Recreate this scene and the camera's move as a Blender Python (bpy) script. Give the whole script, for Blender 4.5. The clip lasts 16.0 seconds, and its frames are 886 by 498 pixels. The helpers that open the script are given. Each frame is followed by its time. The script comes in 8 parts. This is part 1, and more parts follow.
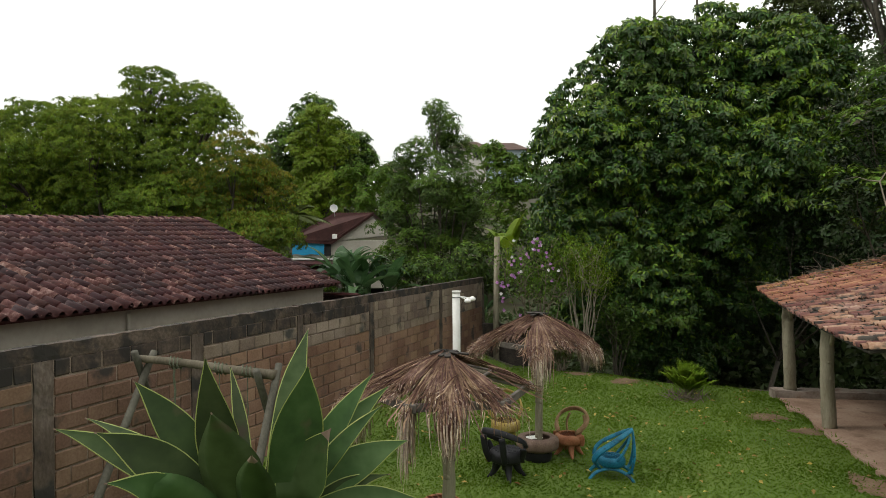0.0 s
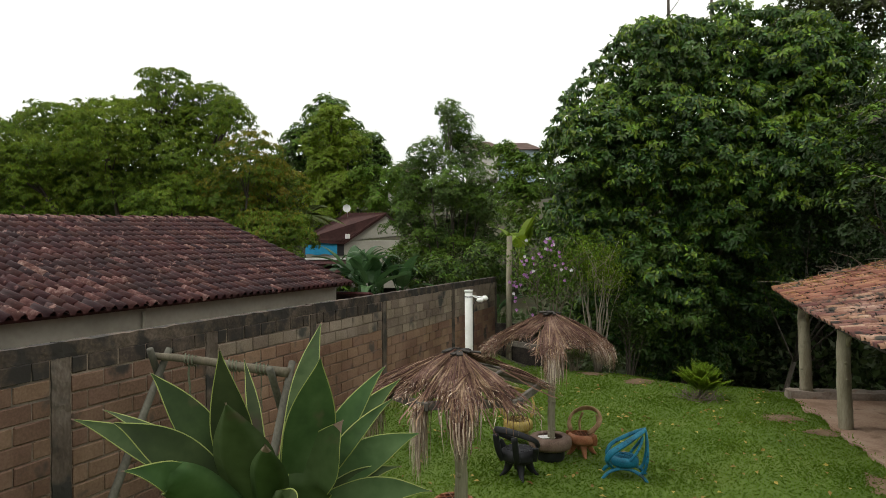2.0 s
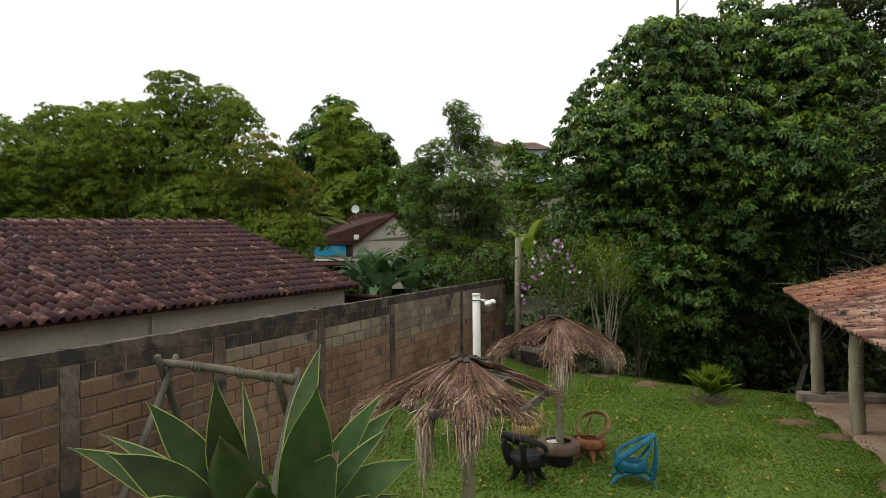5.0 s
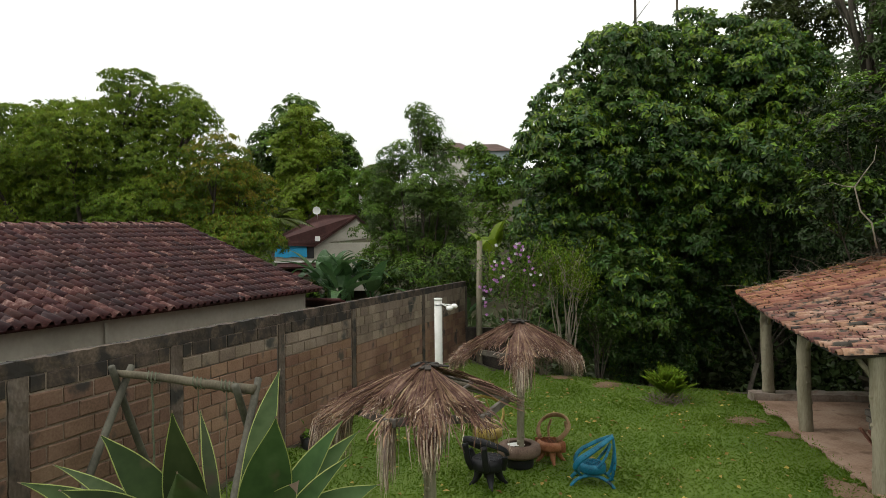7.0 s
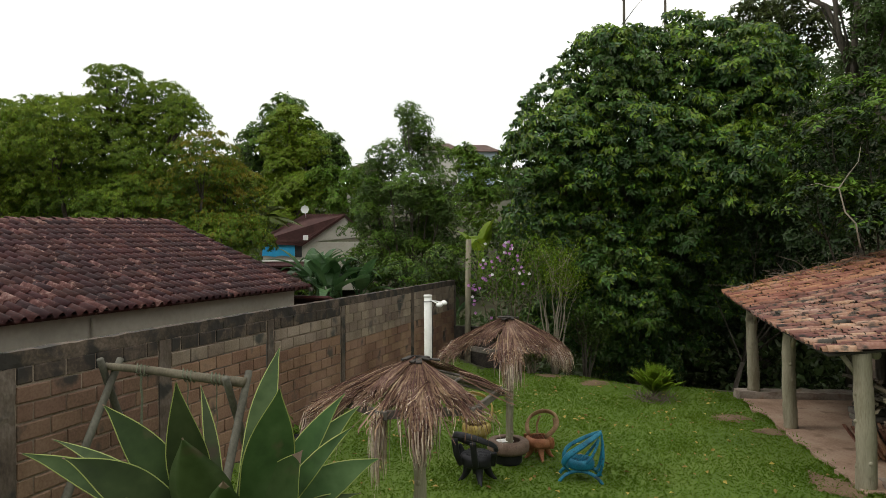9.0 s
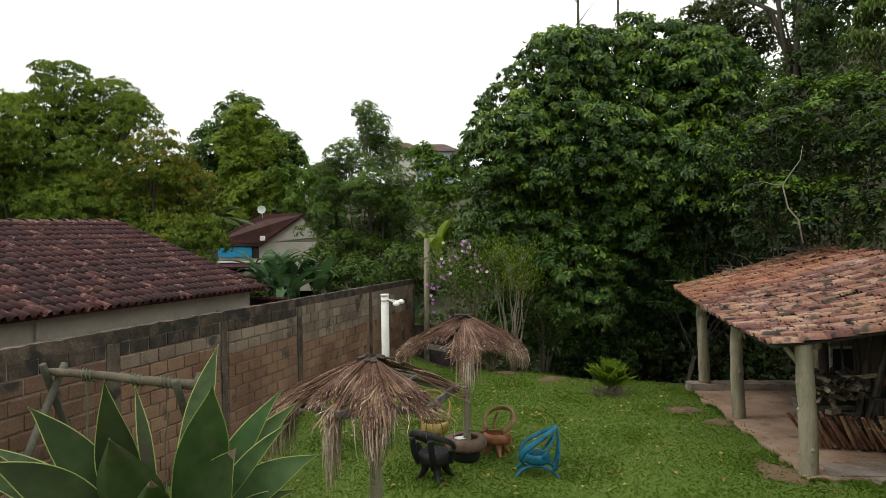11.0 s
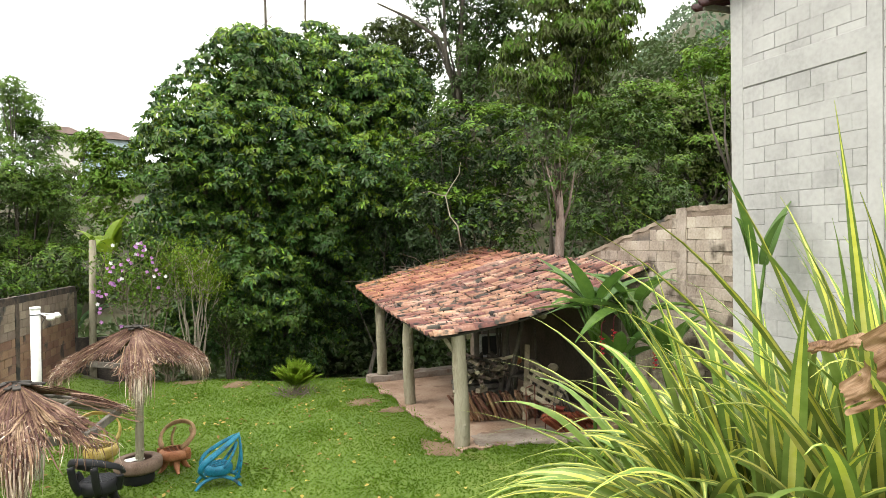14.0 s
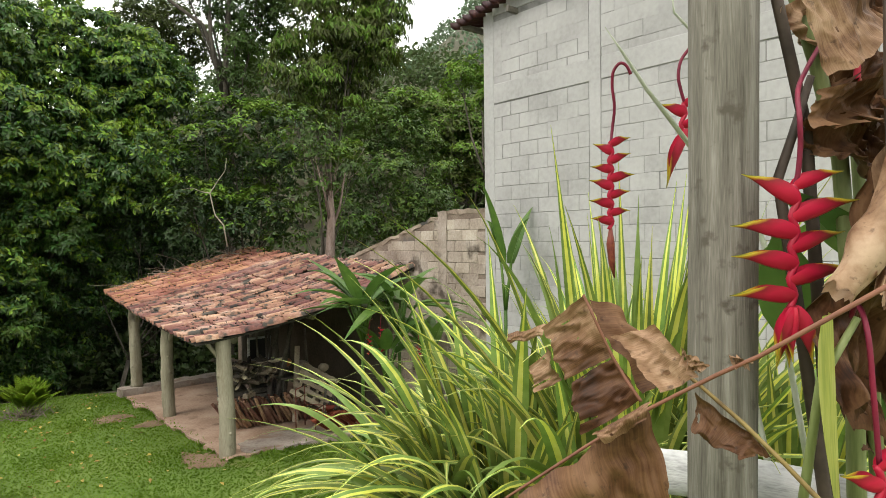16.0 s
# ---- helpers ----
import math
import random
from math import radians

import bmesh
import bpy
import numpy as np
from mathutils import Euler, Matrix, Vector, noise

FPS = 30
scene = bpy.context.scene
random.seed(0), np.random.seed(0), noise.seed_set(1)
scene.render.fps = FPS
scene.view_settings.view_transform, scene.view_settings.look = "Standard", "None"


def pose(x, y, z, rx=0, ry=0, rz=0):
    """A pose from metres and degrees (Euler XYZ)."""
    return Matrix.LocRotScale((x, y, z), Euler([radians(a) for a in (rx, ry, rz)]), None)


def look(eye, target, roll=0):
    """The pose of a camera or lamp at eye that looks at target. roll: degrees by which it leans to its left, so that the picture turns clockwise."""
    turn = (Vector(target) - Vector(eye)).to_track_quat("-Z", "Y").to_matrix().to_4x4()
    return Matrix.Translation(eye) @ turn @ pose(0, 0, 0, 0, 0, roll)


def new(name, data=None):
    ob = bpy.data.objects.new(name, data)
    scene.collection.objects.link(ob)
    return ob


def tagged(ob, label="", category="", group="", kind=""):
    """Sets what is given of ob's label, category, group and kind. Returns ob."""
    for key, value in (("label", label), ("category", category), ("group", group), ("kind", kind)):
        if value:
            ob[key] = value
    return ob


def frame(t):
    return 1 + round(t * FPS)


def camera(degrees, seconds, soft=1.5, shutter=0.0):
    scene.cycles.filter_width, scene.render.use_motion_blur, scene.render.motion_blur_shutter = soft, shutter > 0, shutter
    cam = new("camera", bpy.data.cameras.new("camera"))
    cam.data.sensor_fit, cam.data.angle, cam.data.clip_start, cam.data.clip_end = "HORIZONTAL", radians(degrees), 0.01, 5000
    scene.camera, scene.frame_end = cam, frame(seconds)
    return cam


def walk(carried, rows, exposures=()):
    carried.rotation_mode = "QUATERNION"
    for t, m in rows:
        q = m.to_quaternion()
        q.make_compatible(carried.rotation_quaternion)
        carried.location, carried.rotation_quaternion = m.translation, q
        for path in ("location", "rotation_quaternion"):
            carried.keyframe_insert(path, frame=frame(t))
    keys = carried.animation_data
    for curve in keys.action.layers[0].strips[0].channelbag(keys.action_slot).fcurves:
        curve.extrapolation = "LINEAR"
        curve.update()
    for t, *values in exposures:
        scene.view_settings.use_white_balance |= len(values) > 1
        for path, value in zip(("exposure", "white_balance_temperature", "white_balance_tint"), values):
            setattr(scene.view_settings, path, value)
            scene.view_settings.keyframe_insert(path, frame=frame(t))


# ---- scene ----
cam = camera(68.9, 16.0, soft=0.85)

# seconds, eye, target, roll
PATH = [
    (0, (0.14, 0.036, 3.582), (0.105, 2.036, 3.579), -0.4),
    (0.5, (0.143, 0.034, 3.577), (0.098, 2.034, 3.575), -0.4),
    (1, (0.146, 0.028, 3.568), (0.095, 2.028, 3.566), -0.4),
    (1.5, (0.143, 0.031, 3.563), (0.083, 2.03, 3.562), -0.4),
    (2, (0.144, 0.023, 3.563), (0.07, 2.022, 3.561), -0.4),
    (2.5, (0.138, 0.028, 3.562), (0.053, 2.026, 3.561), -0.3),
    (3, (0.135, 0.029, 3.562), (0.036, 2.027, 3.561), -0.3),
    (3.2, (0.135, 0.027, 3.563), (0.026, 2.024, 3.562), -0.2),
    (5.3, (0.184, 0.054, 3.671), (0.087, 2.052, 3.667), -0.7),
    (5.5, (0.188, 0.048, 3.694), (0.116, 2.047, 3.69), -0.6),
    (6, (0.181, 0.043, 3.724), (0.141, 2.043, 3.72), -0.5),
    (6.5, (0.181, 0.036, 3.733), (0.163, 2.036, 3.73), -0.5),
    (7, (0.187, 0.025, 3.723), (0.201, 2.025, 3.719), -0.6),
    (7.5, (0.183, 0.016, 3.706), (0.23, 2.015, 3.702), -0.6),
    (8, (0.165, 0.014, 3.68), (0.219, 2.013, 3.677), -0.5),
    (8.5, (0.154, 0.012, 3.658), (0.198, 2.011, 3.654), -0.5),
    (8.7, (0.142, 0.008, 3.652), (0.189, 2.007, 3.651), -0.4),
    (10.8, (0.206, -0.004, 3.628), (0.303, 1.994, 3.625), -0.8),
    (11, (0.216, -0.017, 3.631), (0.39, 1.976, 3.627), -0.8),
    (11.5, (0.204, -0.071, 3.662), (0.573, 1.895, 3.651), -0.8),
    (12, (0.216, -0.106, 3.689), (0.754, 1.82, 3.675), -0.8),
    (12.5, (0.251, -0.155, 3.692), (0.898, 1.738, 3.677), -0.8),
    (13, (0.246, -0.19, 3.696), (0.995, 1.664, 3.681), -0.7),
    (13.5, (0.263, -0.23, 3.732), (1.136, 1.57, 3.713), -0.7),
    (14, (0.291, -0.286, 3.745), (1.345, 1.414, 3.723), -0.8),
    (14.5, (0.287, -0.308, 3.746), (1.511, 1.273, 3.719), -0.9),
    (15, (0.287, -0.328, 3.749), (1.621, 1.162, 3.72), -0.8),
    (15.5, (0.28, -0.362, 3.764), (1.718, 1.027, 3.732), -0.8),
    (16, (0.288, -0.416, 3.763), (1.856, 0.825, 3.731), -0.6),
]
EXPOSURES = [(0, -0.40), (8.5, -0.42), (11, -0.36), (12, 0.03), (13, 0.53), (14, 0.88), (15, 0.74), (16, 0.45)]
walk(cam, [(t, look(eye, target, roll)) for t, eye, target, roll in PATH], EXPOSURES)

# ---- sky and sun: bright overcast, thinner cloud to the right ----
SUN_HEIGHT, SUN_TURN = radians(50), radians(-85)
world = bpy.data.worlds.new("sky")
scene.world = world
world.use_nodes = True
wn, wl = world.node_tree.nodes, world.node_tree.links
back = wn["Background"]
sky = wn.new("ShaderNodeTexSky")
sky.sky_type, sky.sun_disc = "NISHITA", False
sky.sun_elevation, sky.sun_rotation = SUN_HEIGHT, SUN_TURN
sky.air_density, sky.dust_density = 1.0, 2.0
coords = wn.new("ShaderNodeTexCoord")
cloud = wn.new("ShaderNodeTexNoise")
cloud.inputs["Scale"].default_value, cloud.inputs["Detail"].default_value = 2.2, 6
cover = wn.new("ShaderNodeValToRGB")
cover.color_ramp.elements[0].position, cover.color_ramp.elements[0].color = 0.28, (0.80, 0.80, 0.80, 1)
cover.color_ramp.elements[1].position, cover.color_ramp.elements[1].color = 0.52, (1, 1, 1, 1)
veil = wn.new("ShaderNodeMix")
veil.data_type = "RGBA"
veil.inputs["B"].default_value = (10.6, 10.6, 10.2, 1)
wl.new(coords.outputs["Generated"], cloud.inputs["Vector"])
wl.new(cloud.outputs["Fac"], cover.inputs["Fac"])
wl.new(cover.outputs["Color"], veil.inputs["Factor"])
wl.new(sky.outputs["Color"], veil.inputs["A"])
split = wn.new("ShaderNodeSeparateXYZ")
rise = wn.new("ShaderNodeMapRange")
rise.inputs["To Min"].default_value, rise.inputs["To Max"].default_value = 1.0, 1.9
overcast = wn.new("ShaderNodeVectorMath")
overcast.operation = "SCALE"
wl.new(coords.outputs["Generated"], split.inputs["Vector"])
wl.new(split.outputs["Z"], rise.inputs["Value"])
wl.new(veil.outputs["Result"], overcast.inputs[0])
wl.new(rise.outputs["Result"], overcast.inputs["Scale"])
wl.new(overcast.outputs["Vector"], back.inputs["Color"])
back.inputs["Strength"].default_value = 0.12

sun = new("sun", bpy.data.lights.new("sun", "SUN"))
sun.data.energy, sun.data.angle, sun.data.color = 0.9, radians(12), (1.0, 0.95, 0.88)
SUN_WAY = Vector((math.sin(SUN_TURN) * math.cos(SUN_HEIGHT), math.cos(SUN_TURN) * math.cos(SUN_HEIGHT), math.sin(SUN_HEIGHT)))
sun.matrix_world = look(SUN_WAY * 60, (0, 0, 0))


# ---- materials ----
def shader(name):
    m = bpy.data.materials.new(name)
    m.use_nodes = True
    return m, m.node_tree.nodes, m.node_tree.links, m.node_tree.nodes["Principled BSDF"]


def surface(name, tones, scale=1.5, fine=30.0, rough=0.85, bump=0.3, vary="", amount=0.3, through_light=0.0, stretch=(1, 1, 1), metal=0.0, gloss=0.3, relief=0.01, stain=None):
    """A material with noise at two scales; tones: two or three base colours. vary: 'object' or 'island' for piece by piece tone."""
    m, n, l, p = shader(name)
    geo = n.new("ShaderNodeNewGeometry")
    mapping = n.new("ShaderNodeMapping")
    mapping.inputs["Scale"].default_value = stretch
    l.new(geo.outputs["Position"], mapping.inputs["Vector"])
    big, small = n.new("ShaderNodeTexNoise"), n.new("ShaderNodeTexNoise")
    big.inputs["Scale"].default_value, big.inputs["Detail"].default_value = scale, 5
    small.inputs["Scale"].default_value, small.inputs["Detail"].default_value = fine, 4
    l.new(mapping.outputs["Vector"], big.inputs["Vector"])
    l.new(mapping.outputs["Vector"], small.inputs["Vector"])
    blend = n.new("ShaderNodeMath")
    blend.operation = "MULTIPLY_ADD"
    blend.inputs[1].default_value = 0.35
    l.new(small.outputs["Fac"], blend.inputs[0])
    part_big = n.new("ShaderNodeMath")
    part_big.operation = "MULTIPLY"
    part_big.inputs[1].default_value = 0.65
    l.new(big.outputs["Fac"], part_big.inputs[0])
    l.new(part_big.outputs[0], blend.inputs[2])
    ramp = n.new("ShaderNodeValToRGB")
    stops = ramp.color_ramp.elements
    stops[0].position, stops[1].position = 0.33, 0.67
    stops[0].color, stops[1].color = (*tones[0], 1), (*tones[-1], 1)
    if len(tones) > 2:
        mid = stops.new(0.5)
        mid.color = (*tones[1], 1)
    l.new(blend.outputs[0], ramp.inputs["Fac"])
    colour = ramp.outputs["Color"]
    if stain:
        mask_noise, mask, mixer = n.new("ShaderNodeTexNoise"), n.new("ShaderNodeValToRGB"), n.new("ShaderNodeMix")
        mask_noise.inputs["Scale"].default_value, mask_noise.inputs["Detail"].default_value = stain[1], 6
        mask.color_ramp.elements[0].position, mask.color_ramp.elements[1].position = stain[2], stain[2] + 0.1
        mixer.data_type = "RGBA"
        mixer.inputs["B"].default_value = (*stain[0], 1)
        l.new(geo.outputs["Position"], mask_noise.inputs["Vector"])
        l.new(mask_noise.outputs["Fac"], mask.inputs["Fac"])
        l.new(mask.outputs["Color"], mixer.inputs["Factor"])
        l.new(colour, mixer.inputs["A"])
        colour = mixer.outputs["Result"]
    if vary:
        source = n.new("ShaderNodeObjectInfo").outputs["Random"] if vary == "object" else geo.outputs["Random Per Island"]
        span = n.new("ShaderNodeMapRange")
        span.inputs["To Min"].default_value, span.inputs["To Max"].default_value = 1 - amount, 1 + amount
        l.new(source, span.inputs["Value"])
        tint = n.new("ShaderNodeHueSaturation")
        hue = n.new("ShaderNodeMapRange")
        hue.inputs["To Min"].default_value, hue.inputs["To Max"].default_value = 0.5 - amount * 0.05, 0.5 + amount * 0.05
        l.new(source, hue.inputs["Value"])
        l.new(hue.outputs["Result"], tint.inputs["Hue"])
        l.new(span.outputs["Result"], tint.inputs["Value"])
        l.new(colour, tint.inputs["Color"])
        colour = tint.outputs["Color"]
    l.new(colour, p.inputs["Base Color"])
    p.inputs["Roughness"].default_value, p.inputs["Metallic"].default_value = rough, metal
    p.inputs["Specular IOR Level"].default_value = gloss
    if bump:
        lift = n.new("ShaderNodeBump")
        lift.inputs["Strength"].default_value, lift.inputs["Distance"].default_value = bump, relief
        l.new(blend.outputs[0], lift.inputs["Height"])
        l.new(lift.outputs["Normal"], p.inputs["Normal"])
    if through_light:
        thin, both = n.new("ShaderNodeBsdfTranslucent"), n.new("ShaderNodeMixShader")
        both.inputs["Fac"].default_value = through_light
        l.new(colour, thin.inputs["Color"])
        l.new(p.outputs["BSDF"], both.inputs[1])
        l.new(thin.outputs["BSDF"], both.inputs[2])
        l.new(both.outputs["Shader"], n["Material Output"].inputs["Surface"])
    return m


def leaf_surface(name, tones, rough=0.5, amount=0.35, through_light=0.3, scale=1.2, gloss=0.25):
    return surface(name, tones, scale=scale, fine=9, rough=rough, bump=0, vary="island", amount=amount, through_light=through_light, gloss=gloss)


GRASS = surface("lawn_soil", [(0.062, 0.108, 0.014), (0.085, 0.137, 0.018), (0.112, 0.154, 0.027)], scale=0.7, fine=26, bump=0.8, relief=0.03, stain=((0.16, 0.14, 0.05), 0.5, 0.64))
BLADE = leaf_surface("grass_blade", [(0.108, 0.186, 0.023), (0.142, 0.233, 0.028), (0.180, 0.256, 0.040)], rough=0.85, scale=0.4, gloss=0.0, amount=0.06)
EARTH = surface("forest_soil", [(0.030, 0.024, 0.015), (0.055, 0.050, 0.025), (0.04, 0.055, 0.02)], scale=0.8, fine=12, bump=0.7, relief=0.05)
CLAY = surface("trodden_earth", [(0.21, 0.132, 0.088), (0.318, 0.215, 0.152), (0.405, 0.304, 0.226)], scale=1.6, fine=22, bump=0.7, stain=((0.17, 0.108, 0.070), 2.0, 0.60))
BARE = surface("bare_earth", [(0.10, 0.062, 0.035), (0.16, 0.105, 0.062), (0.21, 0.15, 0.095)], scale=3, fine=22, bump=0.6, relief=0.02)
ROOF_MAROON = surface("far_maroon_tile", [(0.030, 0.012, 0.011), (0.055, 0.022, 0.019), (0.085, 0.038, 0.032)], scale=1.2, fine=9, bump=0.4, relief=0.03)
ROOF_BROWN = surface("brown_roof_tile", [(0.055, 0.031, 0.024), (0.09, 0.054, 0.042), (0.13, 0.082, 0.066)], scale=0.8, fine=6, bump=0.4, relief=0.05)
CEMENT = surface("worn_cement", [(0.165, 0.128, 0.100), (0.27, 0.222, 0.184), (0.34, 0.29, 0.25)], scale=2.4, fine=20, bump=0.6, relief=0.02, stain=((0.20, 0.13, 0.09), 2.2, 0.55))
BLOCK = surface("brown_block", [(0.125, 0.068, 0.043), (0.200, 0.115, 0.075), (0.270, 0.168, 0.117)], scale=1.1, fine=38, bump=0.5, vary="object", amount=0.14, stain=((0.075, 0.060, 0.048), 2.2, 0.62))
BLOCK_J = surface("brown_block_far", [(0.125, 0.068, 0.043), (0.200, 0.115, 0.075), (0.270, 0.168, 0.117)], scale=1.1, fine=38, bump=0.5, vary="island", amount=0.22, stain=((0.075, 0.060, 0.048), 2.2, 0.62))
BLOCK_TOP = surface("grey_block", [(0.12, 0.088, 0.064), (0.21, 0.16, 0.122), (0.29, 0.235, 0.185)], scale=1.3, fine=38, bump=0.5, vary="object", amount=0.16, stain=((0.05, 0.047, 0.042), 1.6, 0.56))
BLOCK_TOP_J = surface("grey_block_far", [(0.12, 0.088, 0.064), (0.21, 0.16, 0.122), (0.29, 0.235, 0.185)], scale=1.3, fine=38, bump=0.5, vary="island", amount=0.25, stain=((0.05, 0.047, 0.042), 1.6, 0.56))
# Mortar tone lowered to take in the shadow of the recessed joints.
MORTAR = surface("mortar", [(0.11, 0.080, 0.060), (0.19, 0.145, 0.112), (0.30, 0.24, 0.19)], scale=2, fine=45, bump=0.5, stain=((0.09, 0.08, 0.07), 1.2, 0.58))
PILLAR = surface("cast_concrete", [(0.055, 0.040, 0.031), (0.105, 0.080, 0.063), (0.175, 0.142, 0.118)], scale=3.2, fine=34, bump=0.7, stretch=(1, 1, 0.5), stain=((0.035, 0.032, 0.028), 2.6, 0.52))
COPING = surface("mouldy_coping", [(0.020, 0.018, 0.016), (0.045, 0.038, 0.032), (0.10, 0.082, 0.066)], scale=1.8, fine=25, bump=0.5)
# Darker brown with blotches, for the two nearest bays.
BLOCK_DARK = surface("dark_blotched_block", [(0.088, 0.050, 0.033), (0.150, 0.088, 0.059), (0.215, 0.135, 0.094)], scale=1.4, fine=34, bump=0.6, vary="object", amount=0.14, stain=((0.045, 0.039, 0.033), 2.4, 0.57))
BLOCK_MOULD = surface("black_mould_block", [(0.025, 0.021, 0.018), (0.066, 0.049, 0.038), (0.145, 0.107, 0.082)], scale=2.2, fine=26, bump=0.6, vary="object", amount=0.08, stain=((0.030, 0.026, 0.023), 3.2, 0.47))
# Cream taken darker to paint in the shade under the neighbour's eave.
HOUSE_PLASTER = surface("dull_cream_plaster", [(0.33, 0.31, 0.26), (0.40, 0.375, 0.315), (0.45, 0.425, 0.36)], scale=0.8, fine=10, bump=0.2, stain=((0.24, 0.215, 0.175), 0.8, 0.68))
# Pale patches paint highlights on the crests, besides the worn pink tiles.
TILE_RED = surface("maroon_tile", [(0.018, 0.0040, 0.0042), (0.038, 0.0085, 0.0085), (0.070, 0.017, 0.016)], scale=1.1, fine=24, rough=0.55, bump=0.25, vary="object", amount=0.35, stain=((0.24, 0.13, 0.11), 7.5, 0.62))
TILE_RED_J = surface("maroon_tile_far", [(0.018, 0.0040, 0.0042), (0.038, 0.0085, 0.0085), (0.070, 0.017, 0.016)], scale=1.1, fine=24, rough=0.55, bump=0.25, vary="island", amount=0.35, stain=((0.24, 0.13, 0.11), 7.5, 0.62))
TILE_WORN = surface("worn_pink_tile", [(0.06, 0.018, 0.017), (0.12, 0.05, 0.044), (0.30, 0.19, 0.165)], scale=8.0, fine=24, rough=0.7, bump=0.25, vary="island", amount=0.3)
TERRA = surface("terracotta_tile", [(0.158, 0.072, 0.050), (0.245, 0.124, 0.090), (0.345, 0.230, 0.186)], scale=1.8, fine=24, bump=0.3, vary="object", amount=0.45, stain=((0.050, 0.043, 0.036), 4.5, 0.522))
TERRA_J = surface("terracotta_loose", [(0.19, 0.08, 0.05), (0.30, 0.135, 0.085), (0.38, 0.21, 0.145)], scale=1.8, fine=24, bump=0.3, vary="island", amount=0.30, stain=((0.07, 0.06, 0.05), 2.2, 0.60))
# Moss and dirt, darkened further to paint the shading between tile rows.
MOSS_SHADE = surface("mossy_gap_shade", [(0.022, 0.02, 0.016), (0.05, 0.045, 0.034)], scale=3, fine=30, bump=0.5)
LOG = surface("grey_green_log", [(0.15, 0.13, 0.085), (0.245, 0.22, 0.155), (0.33, 0.30, 0.225)], scale=2.4, fine=26, bump=0.4, stretch=(3, 3, 0.35), stain=((0.09, 0.075, 0.05), 1.8, 0.62))
POST_GREY = surface("weathered_post", [(0.075, 0.067, 0.052), (0.165, 0.150, 0.122), (0.275, 0.258, 0.220)], scale=3.4, fine=34, bump=0.9, stretch=(9, 9, 0.45), relief=0.006, stain=((0.085, 0.073, 0.055), 16.0, 0.60))
RAIL_GREY = surface("silvered_rail", [(0.26, 0.26, 0.25), (0.42, 0.42, 0.40), (0.52, 0.52, 0.50)], scale=5, fine=40, bump=0.5, stretch=(1, 1, 5))
LEG_GREY = surface("grey_green_leg", [(0.045, 0.042, 0.032), (0.080, 0.076, 0.058), (0.12, 0.115, 0.09)], scale=4, fine=40, bump=0.4, stretch=(1, 1, 0.4))
POLE = surface("round_pole", [(0.05, 0.043, 0.028), (0.095, 0.081, 0.055), (0.15, 0.13, 0.092)], scale=4, fine=40, bump=0.4, stretch=(1, 1, 0.5))
PLANK = surface("dark_plank", [(0.055, 0.048, 0.042), (0.12, 0.105, 0.09), (0.18, 0.16, 0.135)], scale=4, fine=40, bump=0.4, vary="object", amount=0.25)
PALE_PLANK = surface("pale_plank", [(0.19, 0.150, 0.105), (0.32, 0.262, 0.190), (0.44, 0.375, 0.285)], scale=4, fine=40, bump=0.4, vary="object", amount=0.25)
BARK = surface("bark", [(0.035, 0.029, 0.022), (0.07, 0.06, 0.045), (0.12, 0.10, 0.08)], scale=3, fine=22, bump=0.8, stretch=(2, 2, 0.5), relief=0.03)
BARK_RED = surface("reddish_bark", [(0.07, 0.048, 0.040), (0.16, 0.115, 0.092), (0.27, 0.21, 0.18)], scale=4, fine=26, bump=0.8, stretch=(2, 2, 0.5), relief=0.03)
BARK_PALE = surface("pale_bark", [(0.20, 0.172, 0.130), (0.36, 0.315, 0.25)], scale=5, fine=30, bump=0.4)
THATCH = surface("dry_thatch", [(0.075, 0.036, 0.024), (0.165, 0.092, 0.062), (0.30, 0.196, 0.148)], scale=3, fine=30, bump=0, vary="island", amount=0.6, through_light=0.12)
THATCH_PALE = surface("bleached_thatch", [(0.27, 0.185, 0.135), (0.43, 0.335, 0.265), (0.58, 0.49, 0.41)], scale=3, fine=30, bump=0, vary="island", amount=0.5, through_light=0.12)
PVC = surface("white_pipe", [(0.60, 0.60, 0.55), (0.74, 0.74, 0.70)], scale=4, fine=22, rough=0.5, bump=0.05, stain=((0.42, 0.41, 0.35), 2.4, 0.62))
LAMP_WHITE = surface("white_lamp", [(0.74, 0.74, 0.70), (0.82, 0.82, 0.79)], scale=6, rough=0.35, bump=0)
WIRE = surface("black_wire", [(0.015, 0.015, 0.015), (0.03, 0.03, 0.03)], rough=0.5, bump=0)
BLUE = surface("blue_painted_tyre", [(0.004, 0.070, 0.125), (0.008, 0.130, 0.215), (0.02, 0.20, 0.30)], scale=6, fine=50, rough=0.5, bump=0.3, stain=((0.015, 0.045, 0.065), 9, 0.57))
BLACK = surface("black_painted_tyre", [(0.010, 0.010, 0.012), (0.022, 0.022, 0.026)], scale=6, fine=50, rough=0.55, bump=0.25)
YELLOW = surface("yellow_painted_tyre", [(0.27, 0.19, 0.045), (0.40, 0.29, 0.075), (0.47, 0.37, 0.14)], scale=6, fine=50, rough=0.6, bump=0.25, stain=((0.14, 0.10, 0.05), 5, 0.62))
ORANGE = surface("rust_painted_tyre", [(0.21, 0.075, 0.035), (0.32, 0.125, 0.06), (0.38, 0.19, 0.105)], scale=6, fine=50, rough=0.6, bump=0.3, stain=((0.10, 0.055, 0.04), 5, 0.62))
